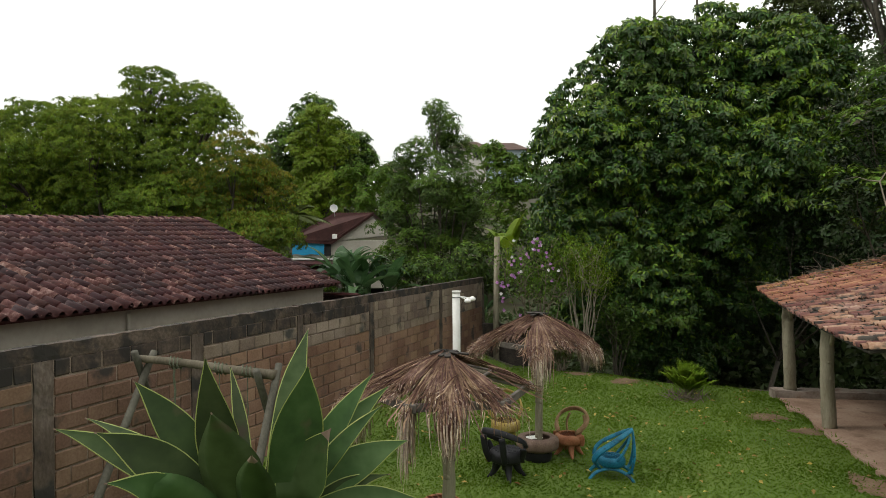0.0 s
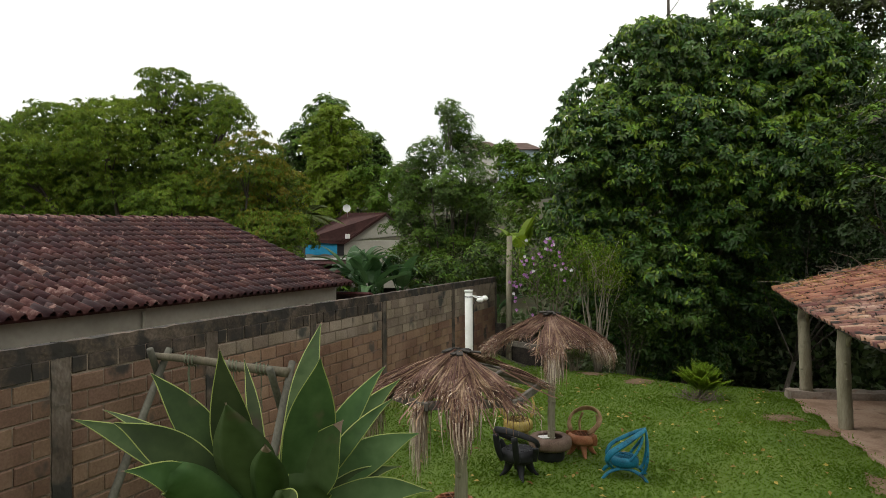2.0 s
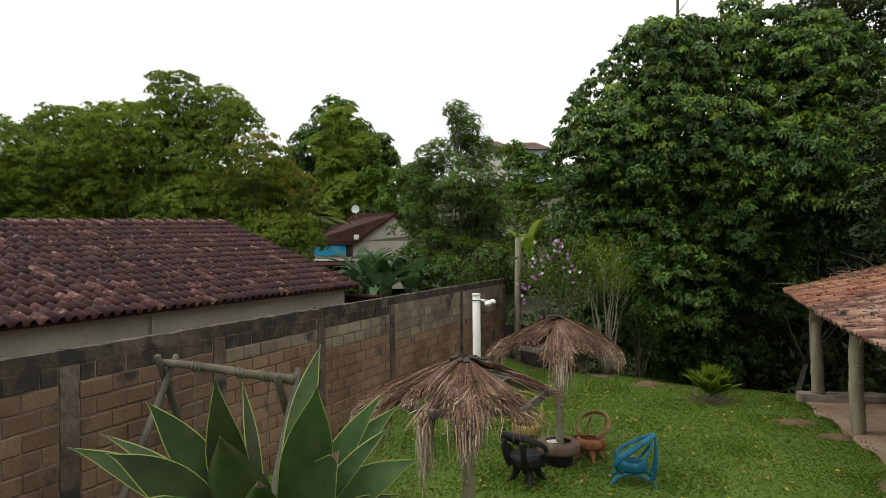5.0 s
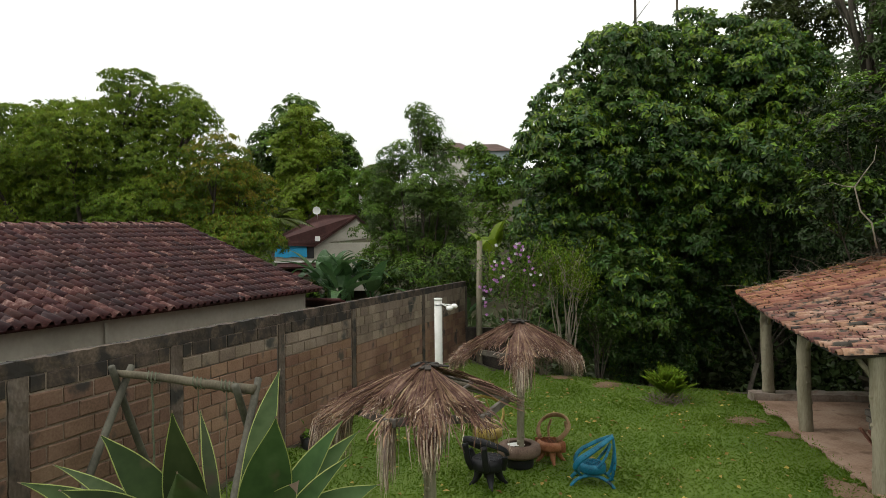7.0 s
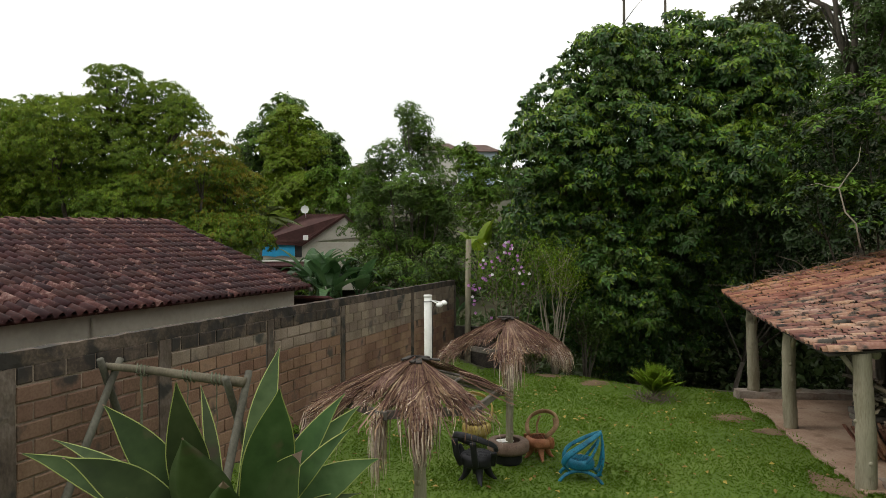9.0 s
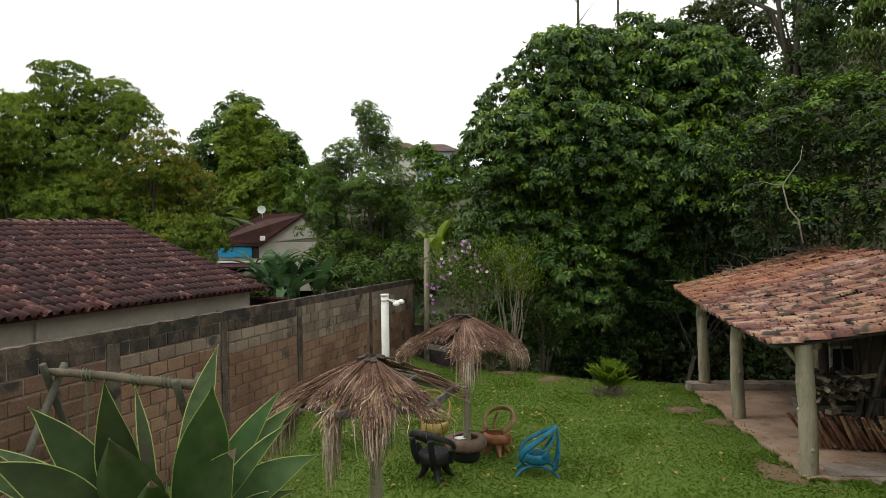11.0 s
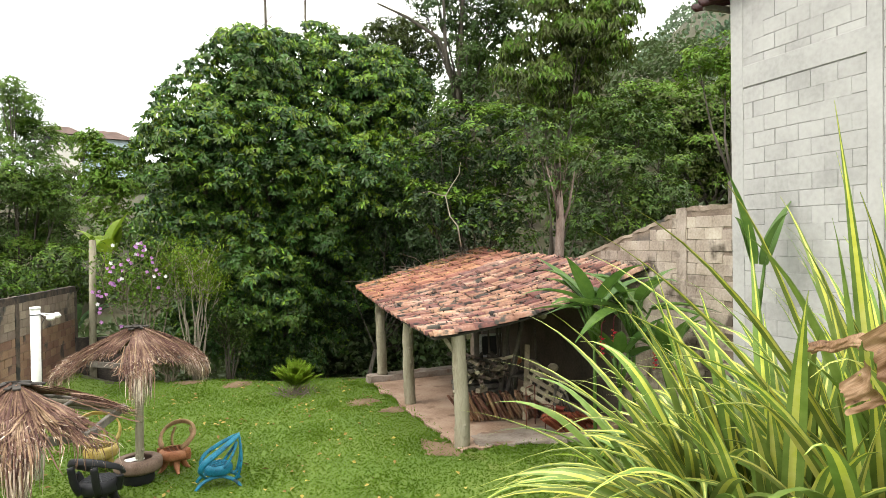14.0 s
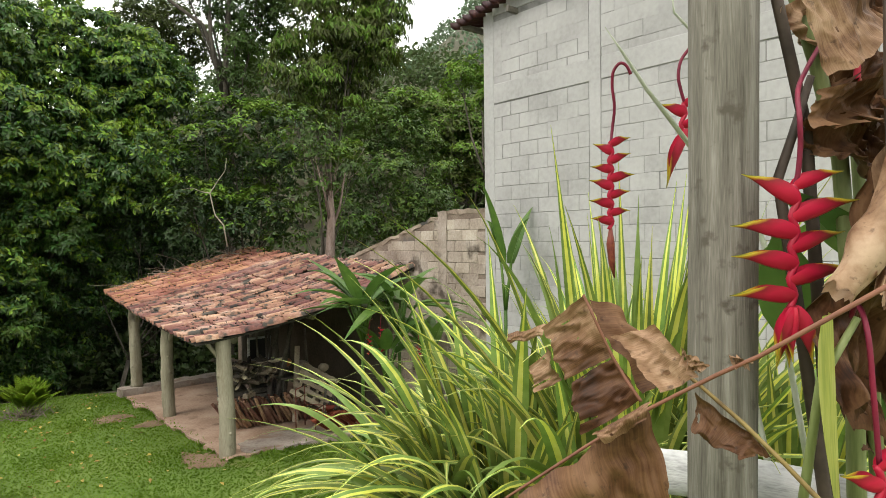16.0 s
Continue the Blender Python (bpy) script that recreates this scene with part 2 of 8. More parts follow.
WICKER = surface("braided_tyre_band", [(0.16, 0.09, 0.045), (0.26, 0.155, 0.08), (0.34, 0.22, 0.13)], scale=8, fine=60, rough=0.65, bump=0.6)
TYRE = surface("brown_tyre", [(0.095, 0.06, 0.045), (0.15, 0.10, 0.075), (0.20, 0.14, 0.11)], scale=5, fine=40, rough=0.75, bump=0.4)
ROPE = surface("green_grey_rope", [(0.07, 0.08, 0.05), (0.14, 0.15, 0.10)], scale=20, fine=80, bump=0.6)
TARP = surface("blue_tarp", [(0.02, 0.26, 0.48), (0.04, 0.36, 0.60)], scale=1.6, fine=12, rough=0.45, bump=0.5, relief=0.05)
GREY_PAINT = surface("grey_painted_block", [(0.285, 0.278, 0.267), (0.355, 0.346, 0.334), (0.405, 0.396, 0.383)], scale=1.2, fine=14, rough=0.8, bump=0.6, vary="object", amount=0.06)
GREY_PAINT_J = surface("grey_painted_band", [(0.30, 0.293, 0.282), (0.365, 0.356, 0.344), (0.41, 0.40, 0.388)], scale=1.0, fine=16, rough=0.8, bump=0.35)
GREY_JOINT = surface("grey_painted_joint", [(0.12, 0.116, 0.110), (0.24, 0.234, 0.224), (0.34, 0.332, 0.32)], scale=1.0, fine=9, rough=0.9, bump=0.3)
BLOCK_SIDE = surface("weathered_side_block", [(0.195, 0.152, 0.118), (0.320, 0.265, 0.215), (0.43, 0.375, 0.315)], scale=1.6, fine=26, bump=0.6, vary="object", amount=0.14, stain=((0.085, 0.066, 0.050), 2.0, 0.53))
DARK_METAL = surface("rusty_rod", [(0.11, 0.032, 0.022), (0.20, 0.06, 0.035)], scale=10, fine=60, rough=0.6, bump=0.3)
# Wall colour lowered to stand in for the shade inside the shed.
SHADED_WALL = surface("shed_back_wall", [(0.045, 0.037, 0.030), (0.085, 0.070, 0.056), (0.125, 0.105, 0.085)], scale=1.2, fine=20, bump=0.3)
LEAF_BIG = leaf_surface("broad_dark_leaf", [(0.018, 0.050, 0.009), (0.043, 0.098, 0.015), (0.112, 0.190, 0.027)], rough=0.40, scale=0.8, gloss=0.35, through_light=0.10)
# Brighter copy of the leaf for spray tops, painting in light from above.
LEAF_BIG_LIT = leaf_surface("broad_bright_leaf", [(0.125, 0.215, 0.016), (0.22, 0.33, 0.028)], rough=0.40, scale=0.8, gloss=0.4)
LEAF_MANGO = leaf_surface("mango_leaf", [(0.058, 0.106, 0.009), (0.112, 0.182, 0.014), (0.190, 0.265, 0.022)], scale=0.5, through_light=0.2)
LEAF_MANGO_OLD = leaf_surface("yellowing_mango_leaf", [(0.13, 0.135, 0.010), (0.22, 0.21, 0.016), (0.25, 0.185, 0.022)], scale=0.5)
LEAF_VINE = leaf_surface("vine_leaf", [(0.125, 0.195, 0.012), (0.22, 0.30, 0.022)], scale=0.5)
LEAF_FINE = leaf_surface("fine_dark_leaf", [(0.024, 0.050, 0.009), (0.049, 0.088, 0.014), (0.088, 0.142, 0.021)], scale=0.6, through_light=0.18)
LEAF_SLIM = leaf_surface("slim_tree_leaf", [(0.045, 0.085, 0.018), (0.080, 0.135, 0.026), (0.12, 0.185, 0.036)], scale=0.6, through_light=0.2)
LEAF_OLIVE = leaf_surface("olive_leaf", [(0.033, 0.051, 0.009), (0.064, 0.086, 0.014), (0.102, 0.130, 0.022)], scale=0.5, through_light=0.2)
LEAF_BUSH = leaf_surface("bush_leaf", [(0.062, 0.122, 0.014), (0.105, 0.185, 0.018), (0.15, 0.235, 0.026)], scale=0.6)
LEAF_FAR = leaf_surface("far_leaf", [(0.034, 0.057, 0.019), (0.057, 0.085, 0.027), (0.078, 0.102, 0.036)], scale=0.05)
# Paler, bluer green: distance haze put into the leaf colour.
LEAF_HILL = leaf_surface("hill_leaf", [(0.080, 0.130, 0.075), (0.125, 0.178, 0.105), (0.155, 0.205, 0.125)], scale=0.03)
# Leaf tone darkened to paint in the deep shade under and behind the trees.
LEAF_DEEP = leaf_surface("deep_shade_leaf", [(0.011, 0.026, 0.007), (0.021, 0.043, 0.009), (0.035, 0.064, 0.012)], scale=0.6, through_light=0.12)
LEAF_HELI = leaf_surface("heliconia_leaf", [(0.045, 0.100, 0.020), (0.080, 0.150, 0.028), (0.125, 0.205, 0.040)], rough=0.38, scale=1.5, amount=0.2)
LEAF_FERN = leaf_surface("fern_leaf", [(0.13, 0.21, 0.012), (0.215, 0.31, 0.024)], scale=2)
BANANA = leaf_surface("banana_leaf", [(0.032, 0.080, 0.028), (0.058, 0.120, 0.042), (0.10, 0.17, 0.06)], rough=0.4, scale=0.9)
PETAL = leaf_surface("purple_petal", [(0.40, 0.16, 0.42), (0.56, 0.30, 0.58)], scale=3, amount=0.3)
PETAL_WHITE = leaf_surface("white_petal", [(0.72, 0.66, 0.72), (0.8, 0.76, 0.8)], scale=3, amount=0.1)
FALLEN = leaf_surface("fallen_leaf", [(0.26, 0.15, 0.035), (0.42, 0.31, 0.09)], scale=3, amount=0.5)
TWIG = surface("dry_twig", [(0.12, 0.095, 0.07), (0.22, 0.185, 0.14)], scale=6, bump=0.2)


import itertools


# ---- mesh helpers ----
class Geo:
    """Collects faces for one mesh."""

    def __init__(self):
        self.v, self.f, self.m = [], [], []

    def add(self, verts, faces, slot=0):
        n = len(self.v)
        self.v += [tuple(q) for q in verts]
        self.f += [tuple(i + n for i in q) for q in faces]
        self.m += [slot] * len(faces)
        return self

    def box(self, c, s, turn=None, edge=0.0, slot=0):
        """A box with chamfered edges: centre, full sizes, turn matrix."""
        hx, hy, hz = s[0] / 2, s[1] / 2, s[2] / 2
        if edge <= 0:
            pts = [Vector((a * hx, b * hy, d * hz)) for a in (-1, 1) for b in (-1, 1) for d in (-1, 1)]
            faces = [(0, 1, 3, 2), (4, 6, 7, 5), (0, 4, 5, 1), (2, 3, 7, 6), (0, 2, 6, 4), (1, 5, 7, 3)]
        else:
            bm = bmesh.new()
            bmesh.ops.create_cube(bm, size=1)
            for q in bm.verts:
                q.co = Vector((q.co.x * s[0], q.co.y * s[1], q.co.z * s[2]))
            bmesh.ops.bevel(bm, geom=bm.edges[:], offset=edge, segments=1, affect="EDGES")
            bm.verts.index_update()
            pts = [q.co.copy() for q in bm.verts]
            faces = [[q.index for q in face.verts] for face in bm.faces]
            bm.free()
        m = turn if turn is not None else Matrix()
        c = Vector(c)
        return self.add([c + m.to_3x3() @ q for q in pts], faces, slot)

    def tube(self, pts, radii, n=8, caps=True, slot=0, flat=1.0):
        """A round bar along the points; flat squeezes it along its second axis."""
        pts = [Vector(q) for q in pts]
        if not isinstance(radii, (list, tuple)):
            radii = [radii] * len(pts)
        verts, faces = [], []
        way = (pts[1] - pts[0]).normalized()
        side = way.orthogonal().normalized()
        for i, q in enumerate(pts):
            ahead = pts[min(i + 1, len(pts) - 1)] - pts[max(i - 1, 0)]
            ahead.normalize()
            side = (side - ahead * side.dot(ahead)).normalized()
            up = ahead.cross(side)
            for k in range(n):
                a = 2 * math.pi * k / n
                verts.append(q + radii[i] * (side * math.cos(a) + up * math.sin(a) * flat))
        for i in range(len(pts) - 1):
            for k in range(n):
                j = (k + 1) % n
                faces.append((i * n + k, i * n + j, (i + 1) * n + j, (i + 1) * n + k))
        if caps:
            faces += [tuple(range(n - 1, -1, -1)), tuple((len(pts) - 1) * n + k for k in range(n))]
        return self.add(verts, faces, slot)

    def ribbon(self, pts, widths, sides, fold=0.0, normals=None, slot=0):
        """A leaf blade along the points, folded along its middle."""
        verts, faces = [], []
        for i, q in enumerate(pts):
            q, s = Vector(q), Vector(sides[i] if isinstance(sides, list) else sides)
            nrm = Vector(normals[i]) if normals else Vector((0, 0, 1))
            verts += [q - s * widths[i] + nrm * fold * widths[i], q, q + s * widths[i] + nrm * fold * widths[i]]
        for i in range(len(pts) - 1):
            a, b = 3 * i, 3 * i + 3
            faces += [(a, a + 1, b + 1, b), (a + 1, a + 2, b + 2, b + 1)]
        return self.add(verts, faces, slot)

    def mesh(self, name, mats, smooth=False):
        me = bpy.data.meshes.new(name)
        me.from_pydata(self.v, [], self.f)
        for q in mats if isinstance(mats, (list, tuple)) else [mats]:
            me.materials.append(q)
        if any(self.m):
            me.polygons.foreach_set("material_index", self.m)
        if smooth:
            me.polygons.foreach_set("use_smooth", [True] * len(self.f))
        me.update()
        return me


def part(name, data, material, parent, label="", smooth=False):
    """One mesh object under a thing or a part; data: a Geo or a mesh. Its coordinates are the world's."""
    me = data.mesh(name, material, smooth) if isinstance(data, Geo) else data
    ob = new(name, me)
    ob.parent = parent
    if parent is not None:
        ob.matrix_parent_inverse = parent.matrix_world.inverted()
    return tagged(ob, label) if label else ob


def thing(name, at, label, category, group="", kind=""):
    ob = new(name)
    ob.empty_display_size = 0.1
    ob.matrix_world = Matrix.Translation(at)
    return tagged(ob, label, category, group, kind)


def solid(name, data, material, label, category, group="", kind="", smooth=False):
    me = data.mesh(name, material, smooth) if isinstance(data, Geo) else data
    return tagged(new(name, me), label, category, group, kind)


def piece(name, me, m, parent):
    """A small piece that shares its mesh with its like."""
    ob = new(name, me)
    ob.parent = parent
    ob.matrix_parent_inverse = parent.matrix_world.inverted()
    ob.matrix_basis = m
    return ob


def along(a, b, k):
    return Vector(a) + (Vector(b) - Vector(a)) * k


def smooth_step(a, b, x):
    x = min(1.0, max(0.0, (x - a) / (b - a)))
    return x * x * (3 - 2 * x)


def glide(pts, n=5):
    """A smooth line through the points."""
    pts = [Vector(q) for q in pts]
    line = []
    for i in range(len(pts) - 1):
        a, b, c, d = pts[max(i - 1, 0)], pts[i], pts[i + 1], pts[min(i + 2, len(pts) - 1)]
        for k in range(n):
            s = k / n
            line.append(0.5 * (2 * b + (c - a) * s + (2 * a - 5 * b + 4 * c - d) * s * s + (3 * b - a - 3 * c + d) * s ** 3))
    return line + [pts[-1]]


def unit(a):
    return a / np.maximum(np.linalg.norm(a, axis=-1, keepdims=True), 1e-9)


def leaf_mesh(name, P, D, U, L, W, material, bend=0.25, fold=0.25, second=None, share=0.0, rng=None):
    """Many small leaves in one mesh, each folded along its middle: roots P, ways D, uppers U, lengths L, half widths W."""
    n = len(P)
    D = unit(D)
    S = unit(np.cross(D, U))
    N = np.cross(S, D)
    L, W = np.broadcast_to(L, n)[:, None], np.broadcast_to(W, n)[:, None]
    mid = P + D * L * 0.48 + N * L * bend * 0.2
    tip = P + D * L - N * L * bend * 0.5
    verts = np.stack([P, mid - S * W + N * W * fold, tip, mid + S * W + N * W * fold], 1).reshape(-1, 3)
    base = np.arange(n)[:, None] * 4
    tris = np.concatenate([base + [0, 2, 1], base + [0, 3, 2]], 1).reshape(-1, 3)
    me = bpy.data.meshes.new(name)
    me.vertices.add(len(verts))
    me.vertices.foreach_set("co", verts.astype(np.float32).ravel())
    me.loops.add(tris.size)
    me.loops.foreach_set("vertex_index", tris.astype(np.int32).ravel())
    me.polygons.add(len(tris))
    me.polygons.foreach_set("loop_start", np.arange(0, tris.size, 3, dtype=np.int32))
    me.materials.append(material)
    if second is not None:
        me.materials.append(second)
        pick = (rng.random(n) < share).astype(np.int32)
        me.polygons.foreach_set("material_index", np.repeat(pick, 2))
    me.update(calc_edges=True)
    me.validate()
    return me


def balls(rng, n):
    a = rng.normal(size=(n, 3))
    return unit(a)


def crown_leaves(rng, lobes, per_m2, whorl, leaf, width, droop=0.45, lump=0.24, fill=0.25, up=0.45, shelf=0.0):
    """Share of bright leaves for top light, roots, ways and uppers of leaves in whorls over lumpy lobes (x, y, z, r[,
    flat]).
    """
    P, D, T, taken = [], [], [], []
    foot, peak = min(q[2] for q in lobes), max(q[2] for q in lobes)
    for i, (x, y, z, r, *rest) in enumerate(lobes):
        flat = rest[0] if rest else 0.95
        c = np.array([x, y, z])
        if shelf:
            # domed sprays of hanging leaves over the outer face of the crown, with hollows between them
            m = int(4 * math.pi * r * r * 7)
            ways = balls(rng, m)
            ways = ways[(ways[:, 2] > -0.75) & (ways[:, 1] < 0.6)]
            hubs = c + ways * (r * rng.uniform(0.62, 1.02, (len(ways), 1)) - 0.06) * [1, 1, flat]
            for j, (ox, oy, oz, orad, *_) in enumerate(lobes):
                if j != i:
                    keep = np.linalg.norm((hubs - [ox, oy, oz]) / [1, 1, flat], axis=1) > orad * 0.76
                    hubs, ways = hubs[keep], ways[keep]
            for h, w in zip(hubs, ways):
                s = rng.uniform(0.20, 0.46)
                if taken and np.min(np.linalg.norm(np.array(taken) - h, axis=1)) < (0.82 * s + 0.16) * shelf:
                    continue
                taken.append(h)
                k = max(5, int(s * s * 6.3 * 1.15 * per_m2))
                n = unit(w * 0.55 + [0, 0, 0.95] + rng.normal(0, 0.15, 3))
                e1 = unit(np.cross(n, [0.3, 0.9, 0.1]))
                e2 = np.cross(n, e1)
                a, cs = rng.uniform(0, 6.283, k), 1 - rng.random(k) ** 0.8
                sn = np.sqrt(1 - cs * cs)
                radial = np.cos(a)[:, None] * e1 + np.sin(a)[:, None] * e2
                P.append(h + s * (radial * (sn * rng.uniform(0.75, 1.25, k))[:, None] + n * (cs * 0.62)[:, None]))
                D.append(unit(n * (cs + 0.25)[:, None] + radial * sn[:, None] * 0.9))
                # More bright leaves on upward sides and higher sprays: top light by leaf colour.
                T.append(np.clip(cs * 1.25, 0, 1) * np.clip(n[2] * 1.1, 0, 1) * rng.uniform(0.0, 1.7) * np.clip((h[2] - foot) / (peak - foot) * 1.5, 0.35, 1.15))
            k = int(per_m2 * fill * 4 * math.pi * r * r * 0.3)
            q = balls(rng, k)
            P.append(c + q * r * rng.uniform(0.30, 0.68, (k, 1)) * [1, 1, flat])
            D.append(unit(q + [0, 0, up]))
            T.append(np.zeros(k))
            continue
        m = max(6, int(17 * (0.24 / lump) ** 2))
        ways = balls(rng, m)
        ways[:, 2] = np.where(ways[:, 2] < -0.45, -ways[:, 2], ways[:, 2])
        hubs = c + ways * r * rng.uniform(0.78, 1.06, (m, 1)) * [1, 1, flat]
        size = r * lump * rng.uniform(0.75, 1.5, m)
        for h, s in zip(hubs, size):
            k = max(4, int(per_m2 * 4 * math.pi * s * s * 0.7))
            q = balls(rng, k)
            q[:, 2] = np.where(q[:, 2] < -0.35, -q[:, 2], q[:, 2])
            P.append(h + q * s * rng.uniform(0.8, 1.25, (k, 1)) * [1.1, 1.1, 0.9])
            D.append(unit(q * 0.7 + unit(h - c) * 0.5 + [0, 0, up]))
            # Upward sides of the lumps get the bright leaves, as if lit from above.
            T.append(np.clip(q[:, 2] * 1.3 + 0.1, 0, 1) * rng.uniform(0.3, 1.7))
        k = int(per_m2 * fill * 4 * math.pi * r * r * 0.5)
        q = balls(rng, k)
        P.append(c + q * r * rng.uniform(0.3, 0.72, (k, 1)) * [1, 1, flat])
        D.append(unit(q + [0, 0, up]))
        T.append(np.zeros(k))
    P, D, T = np.concatenate(P), np.concatenate(D), np.concatenate(T)
    n = len(P)
    axis = np.repeat(D, whorl, 0)
    root = np.repeat(P, whorl, 0)
    spin = (np.tile(np.arange(whorl), n) + np.repeat(rng.random(n), whorl)) * (2 * math.pi / whorl) + rng.normal(0, 0.25, n * whorl)
    e1 = unit(np.cross(axis, rng.normal(size=axis.shape)))
    ref = unit(np.cross(axis, np.tile([0.31, 0.87, 0.2], (len(axis), 1))))
    e2 = np.cross(axis, ref)
    out = ref * np.cos(spin)[:, None] + e2 * np.sin(spin)[:, None]
    way = unit(out + axis * rng.uniform(-0.1, 0.7, (len(axis), 1)) - np.array([0, 0, droop]))
    upper = unit(axis + rng.normal(0, 0.25, axis.shape))
    keep = rng.random(len(root)) < 0.9
    root = root + rng.normal(0, leaf * 0.15, root.shape)
    return np.repeat(T, whorl)[keep], root[keep], way[keep], upper[keep], leaf * rng.uniform(0.7, 1.2, keep.sum()), width * rng.uniform(0.8, 1.15, keep.sum())


def tree(name, label, base, lobes, trunk_r, bark, material, leaf=0.16, width=0.03, per_m2=14, whorl=7, seed=1, droop=0.45, lump=0.24, fill=0.25, second=None, share=0.0, fork=0.45, category="tree", group="", bend=0.25, up=0.45, shelf=0.0, knit=0.0):
    rng = np.random.default_rng(seed)
    if knit:
        pairs = [(a, b) for a, b in itertools.combinations(lobes, 2) if math.dist(a[:3], b[:3]) < knit * (a[3] + b[3])]
        lobes = lobes + [tuple((a[i] + b[i]) / 2 + (0.35 if i == 1 else 0) for i in range(3)) + (min(a[3], b[3]) * 0.72,) for a, b in pairs]
    lobes = [(q[0], q[1], q[2], q[3] * 1.03) for q in lobes]
    top = thing(name, base, label, category, group)
    wood = Geo()
    b = Vector(base)
    mean = Vector(np.mean([q[:3] for q in lobes], 0))
    crotch = b + (mean - b) * fork
    wood.tube([b, along(b, crotch, 0.5) + Vector(rng.normal(0, trunk_r * 0.5, 3)), crotch], [trunk_r * 1.25, trunk_r, trunk_r * 0.85], 9)
    for x, y, z, r, *_ in lobes[:20]:
        e = Vector((x, y, z))
        m = along(crotch, e, 0.5) + Vector((*rng.normal(0, r * 0.15, 2), -r * 0.25))
        wood.tube([crotch, m, e, e + Vector((0, 0, r * 0.6))], [trunk_r * 0.4, trunk_r * 0.22, trunk_r * 0.11, trunk_r * 0.03], 6)
        for k in range(4):
            w = Vector(balls(rng, 1)[0])
            wood.tube([along(m, e, 0.6), e + w * r * 0.5, e + w * r * 0.92], [trunk_r * 0.09, trunk_r * 0.05, trunk_r * 0.02], 5)
    part("trunk", wood, bark, top, smooth=True)
    T, P, D, U, L, W = crown_leaves(rng, lobes, per_m2, whorl, leaf, width, droop, lump, fill, up, shelf)
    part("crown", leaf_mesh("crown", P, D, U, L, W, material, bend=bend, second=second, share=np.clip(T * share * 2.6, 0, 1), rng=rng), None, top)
    return top


# ---- ground: lawn, bank under the camera, drop behind the lawn, wooded hills ----
CREST = ([-30, -4, 0, 3.4, 6, 7.9, 12, 40], [22, 21, 20.2, 18.6, 16.8, 15.9, 15.4, 15.4])


def terrain(x, y):
    """Height of the ground (arrays)."""
    x, y = np.asarray(x, float), np.asarray(y, float)

    def ss(a, b, q):
        q = np.clip((q - a) / (b - a), 0, 1)
        return q * q * (3 - 2 * q)

    z = 0.03 * np.sin(x * 1.7 + 0.6 * y) * np.sin(y * 1.3 + 0.5)
    west = (x - 0.35 * y + 6.4) / 1.06
    z = z + 0.30 * (1 - ss(0, 1.5, west)) * ss(-0.4, 0.0, west) - 0.3 * (1 - ss(-1.0, 0.0, west))
    y0 = 5.7 + 1.0 * ss(3, 8, x)
    z = z + 2.0 * ss(0, 3.0, y0 - y)
    east = x - (9.63 + 0.207 * (y - 6.07))
    z = z + 1.2 * ss(0.3, 2.5, east) * ss(20, 12, y)
    beyond = y - np.interp(x, *CREST)
    z = z - 3.6 * ss(0, 8, beyond)
    r = np.hypot(x, y)
    z = z + np.interp(r, [0, 26, 40, 62, 90, 160, 400, 3000], [0, 0, 3.6, 11.2, 13.5, 18, 24, 30]) * ss(5, 14, y)
    turn = np.degrees(np.arctan2(x, y))
    z = z + 116 * np.exp(-(((turn - 63) / 15.5) ** 2)) * ss(110, 340, r)
    z = z + 14 * np.exp(-(((turn - 45) / 22) ** 2)) * ss(26, 75, r)
    return z


steps = np.r_[-2500, -1200, -600, -350, -220, -150, np.arange(-110, -40, 10), np.arange(-40, -12, 3), np.arange(-12, 16, 0.35), np.arange(16, 44, 3), np.arange(45, 120, 10), 150, 220, 350, 600, 1200, 2500]
steps_y = np.r_[-300, -60, -20, np.arange(-8, 26, 0.35), np.arange(26, 60, 2.5), np.arange(60, 160, 10), np.arange(160, 440, 25), 600, 1200, 2500]
gx, gy = np.meshgrid(steps, steps_y)
gz = terrain(gx, gy)
nx, ny = len(steps), len(steps_y)
ground = Geo()
ground.v = list(zip(gx.ravel().tolist(), gy.ravel().tolist(), gz.ravel().tolist()))
idx = np.arange(nx * ny).reshape(ny, nx)
ground.f = np.stack([idx[:-1, :-1], idx[:-1, 1:], idx[1:, 1:], idx[1:, :-1]], -1).reshape(-1, 4).tolist()
mx, my = (gx[:-1, :-1] + gx[1:, 1:]) / 2, (gy[:-1, :-1] + gy[1:, 1:]) / 2
woods = (my > np.interp(mx, *CREST) + 0.1) | (mx < 0.35 * my - 6.3) | (mx > 9.7 + 0.207 * (my - 6))
ground.m = woods.astype(int).ravel().tolist()
solid("ground", ground, [GRASS, EARTH], "mown green lawn on a slope with dark woodland soil beyond", "ground", kind="structure", smooth=True)

# bare and trodden patches in the lawn
def patch(x, y, r, seed):
    rng = np.random.default_rng(seed)
    g = Geo()
    ring = [(x + r * (1 + 0.3 * rng.normal()) * math.cos(a) * 1.4, y + r * (1 + 0.3 * rng.normal()) * math.sin(a)) for a in np.linspace(0, 6.28, 15)[:-1]]
    pts = [(x, y)] + ring
    g.add([(a, b, float(terrain(a, b)) + (0.035 if i == 0 else 0.008)) for i, (a, b) in enumerate(pts)], [(0, i, i % 14 + 1) for i in range(1, 15)])
    return solid("bare_patch", g, BARE, "dry bare earth patch in the lawn", "bare earth", group="bare patches", kind="stuff", smooth=True)


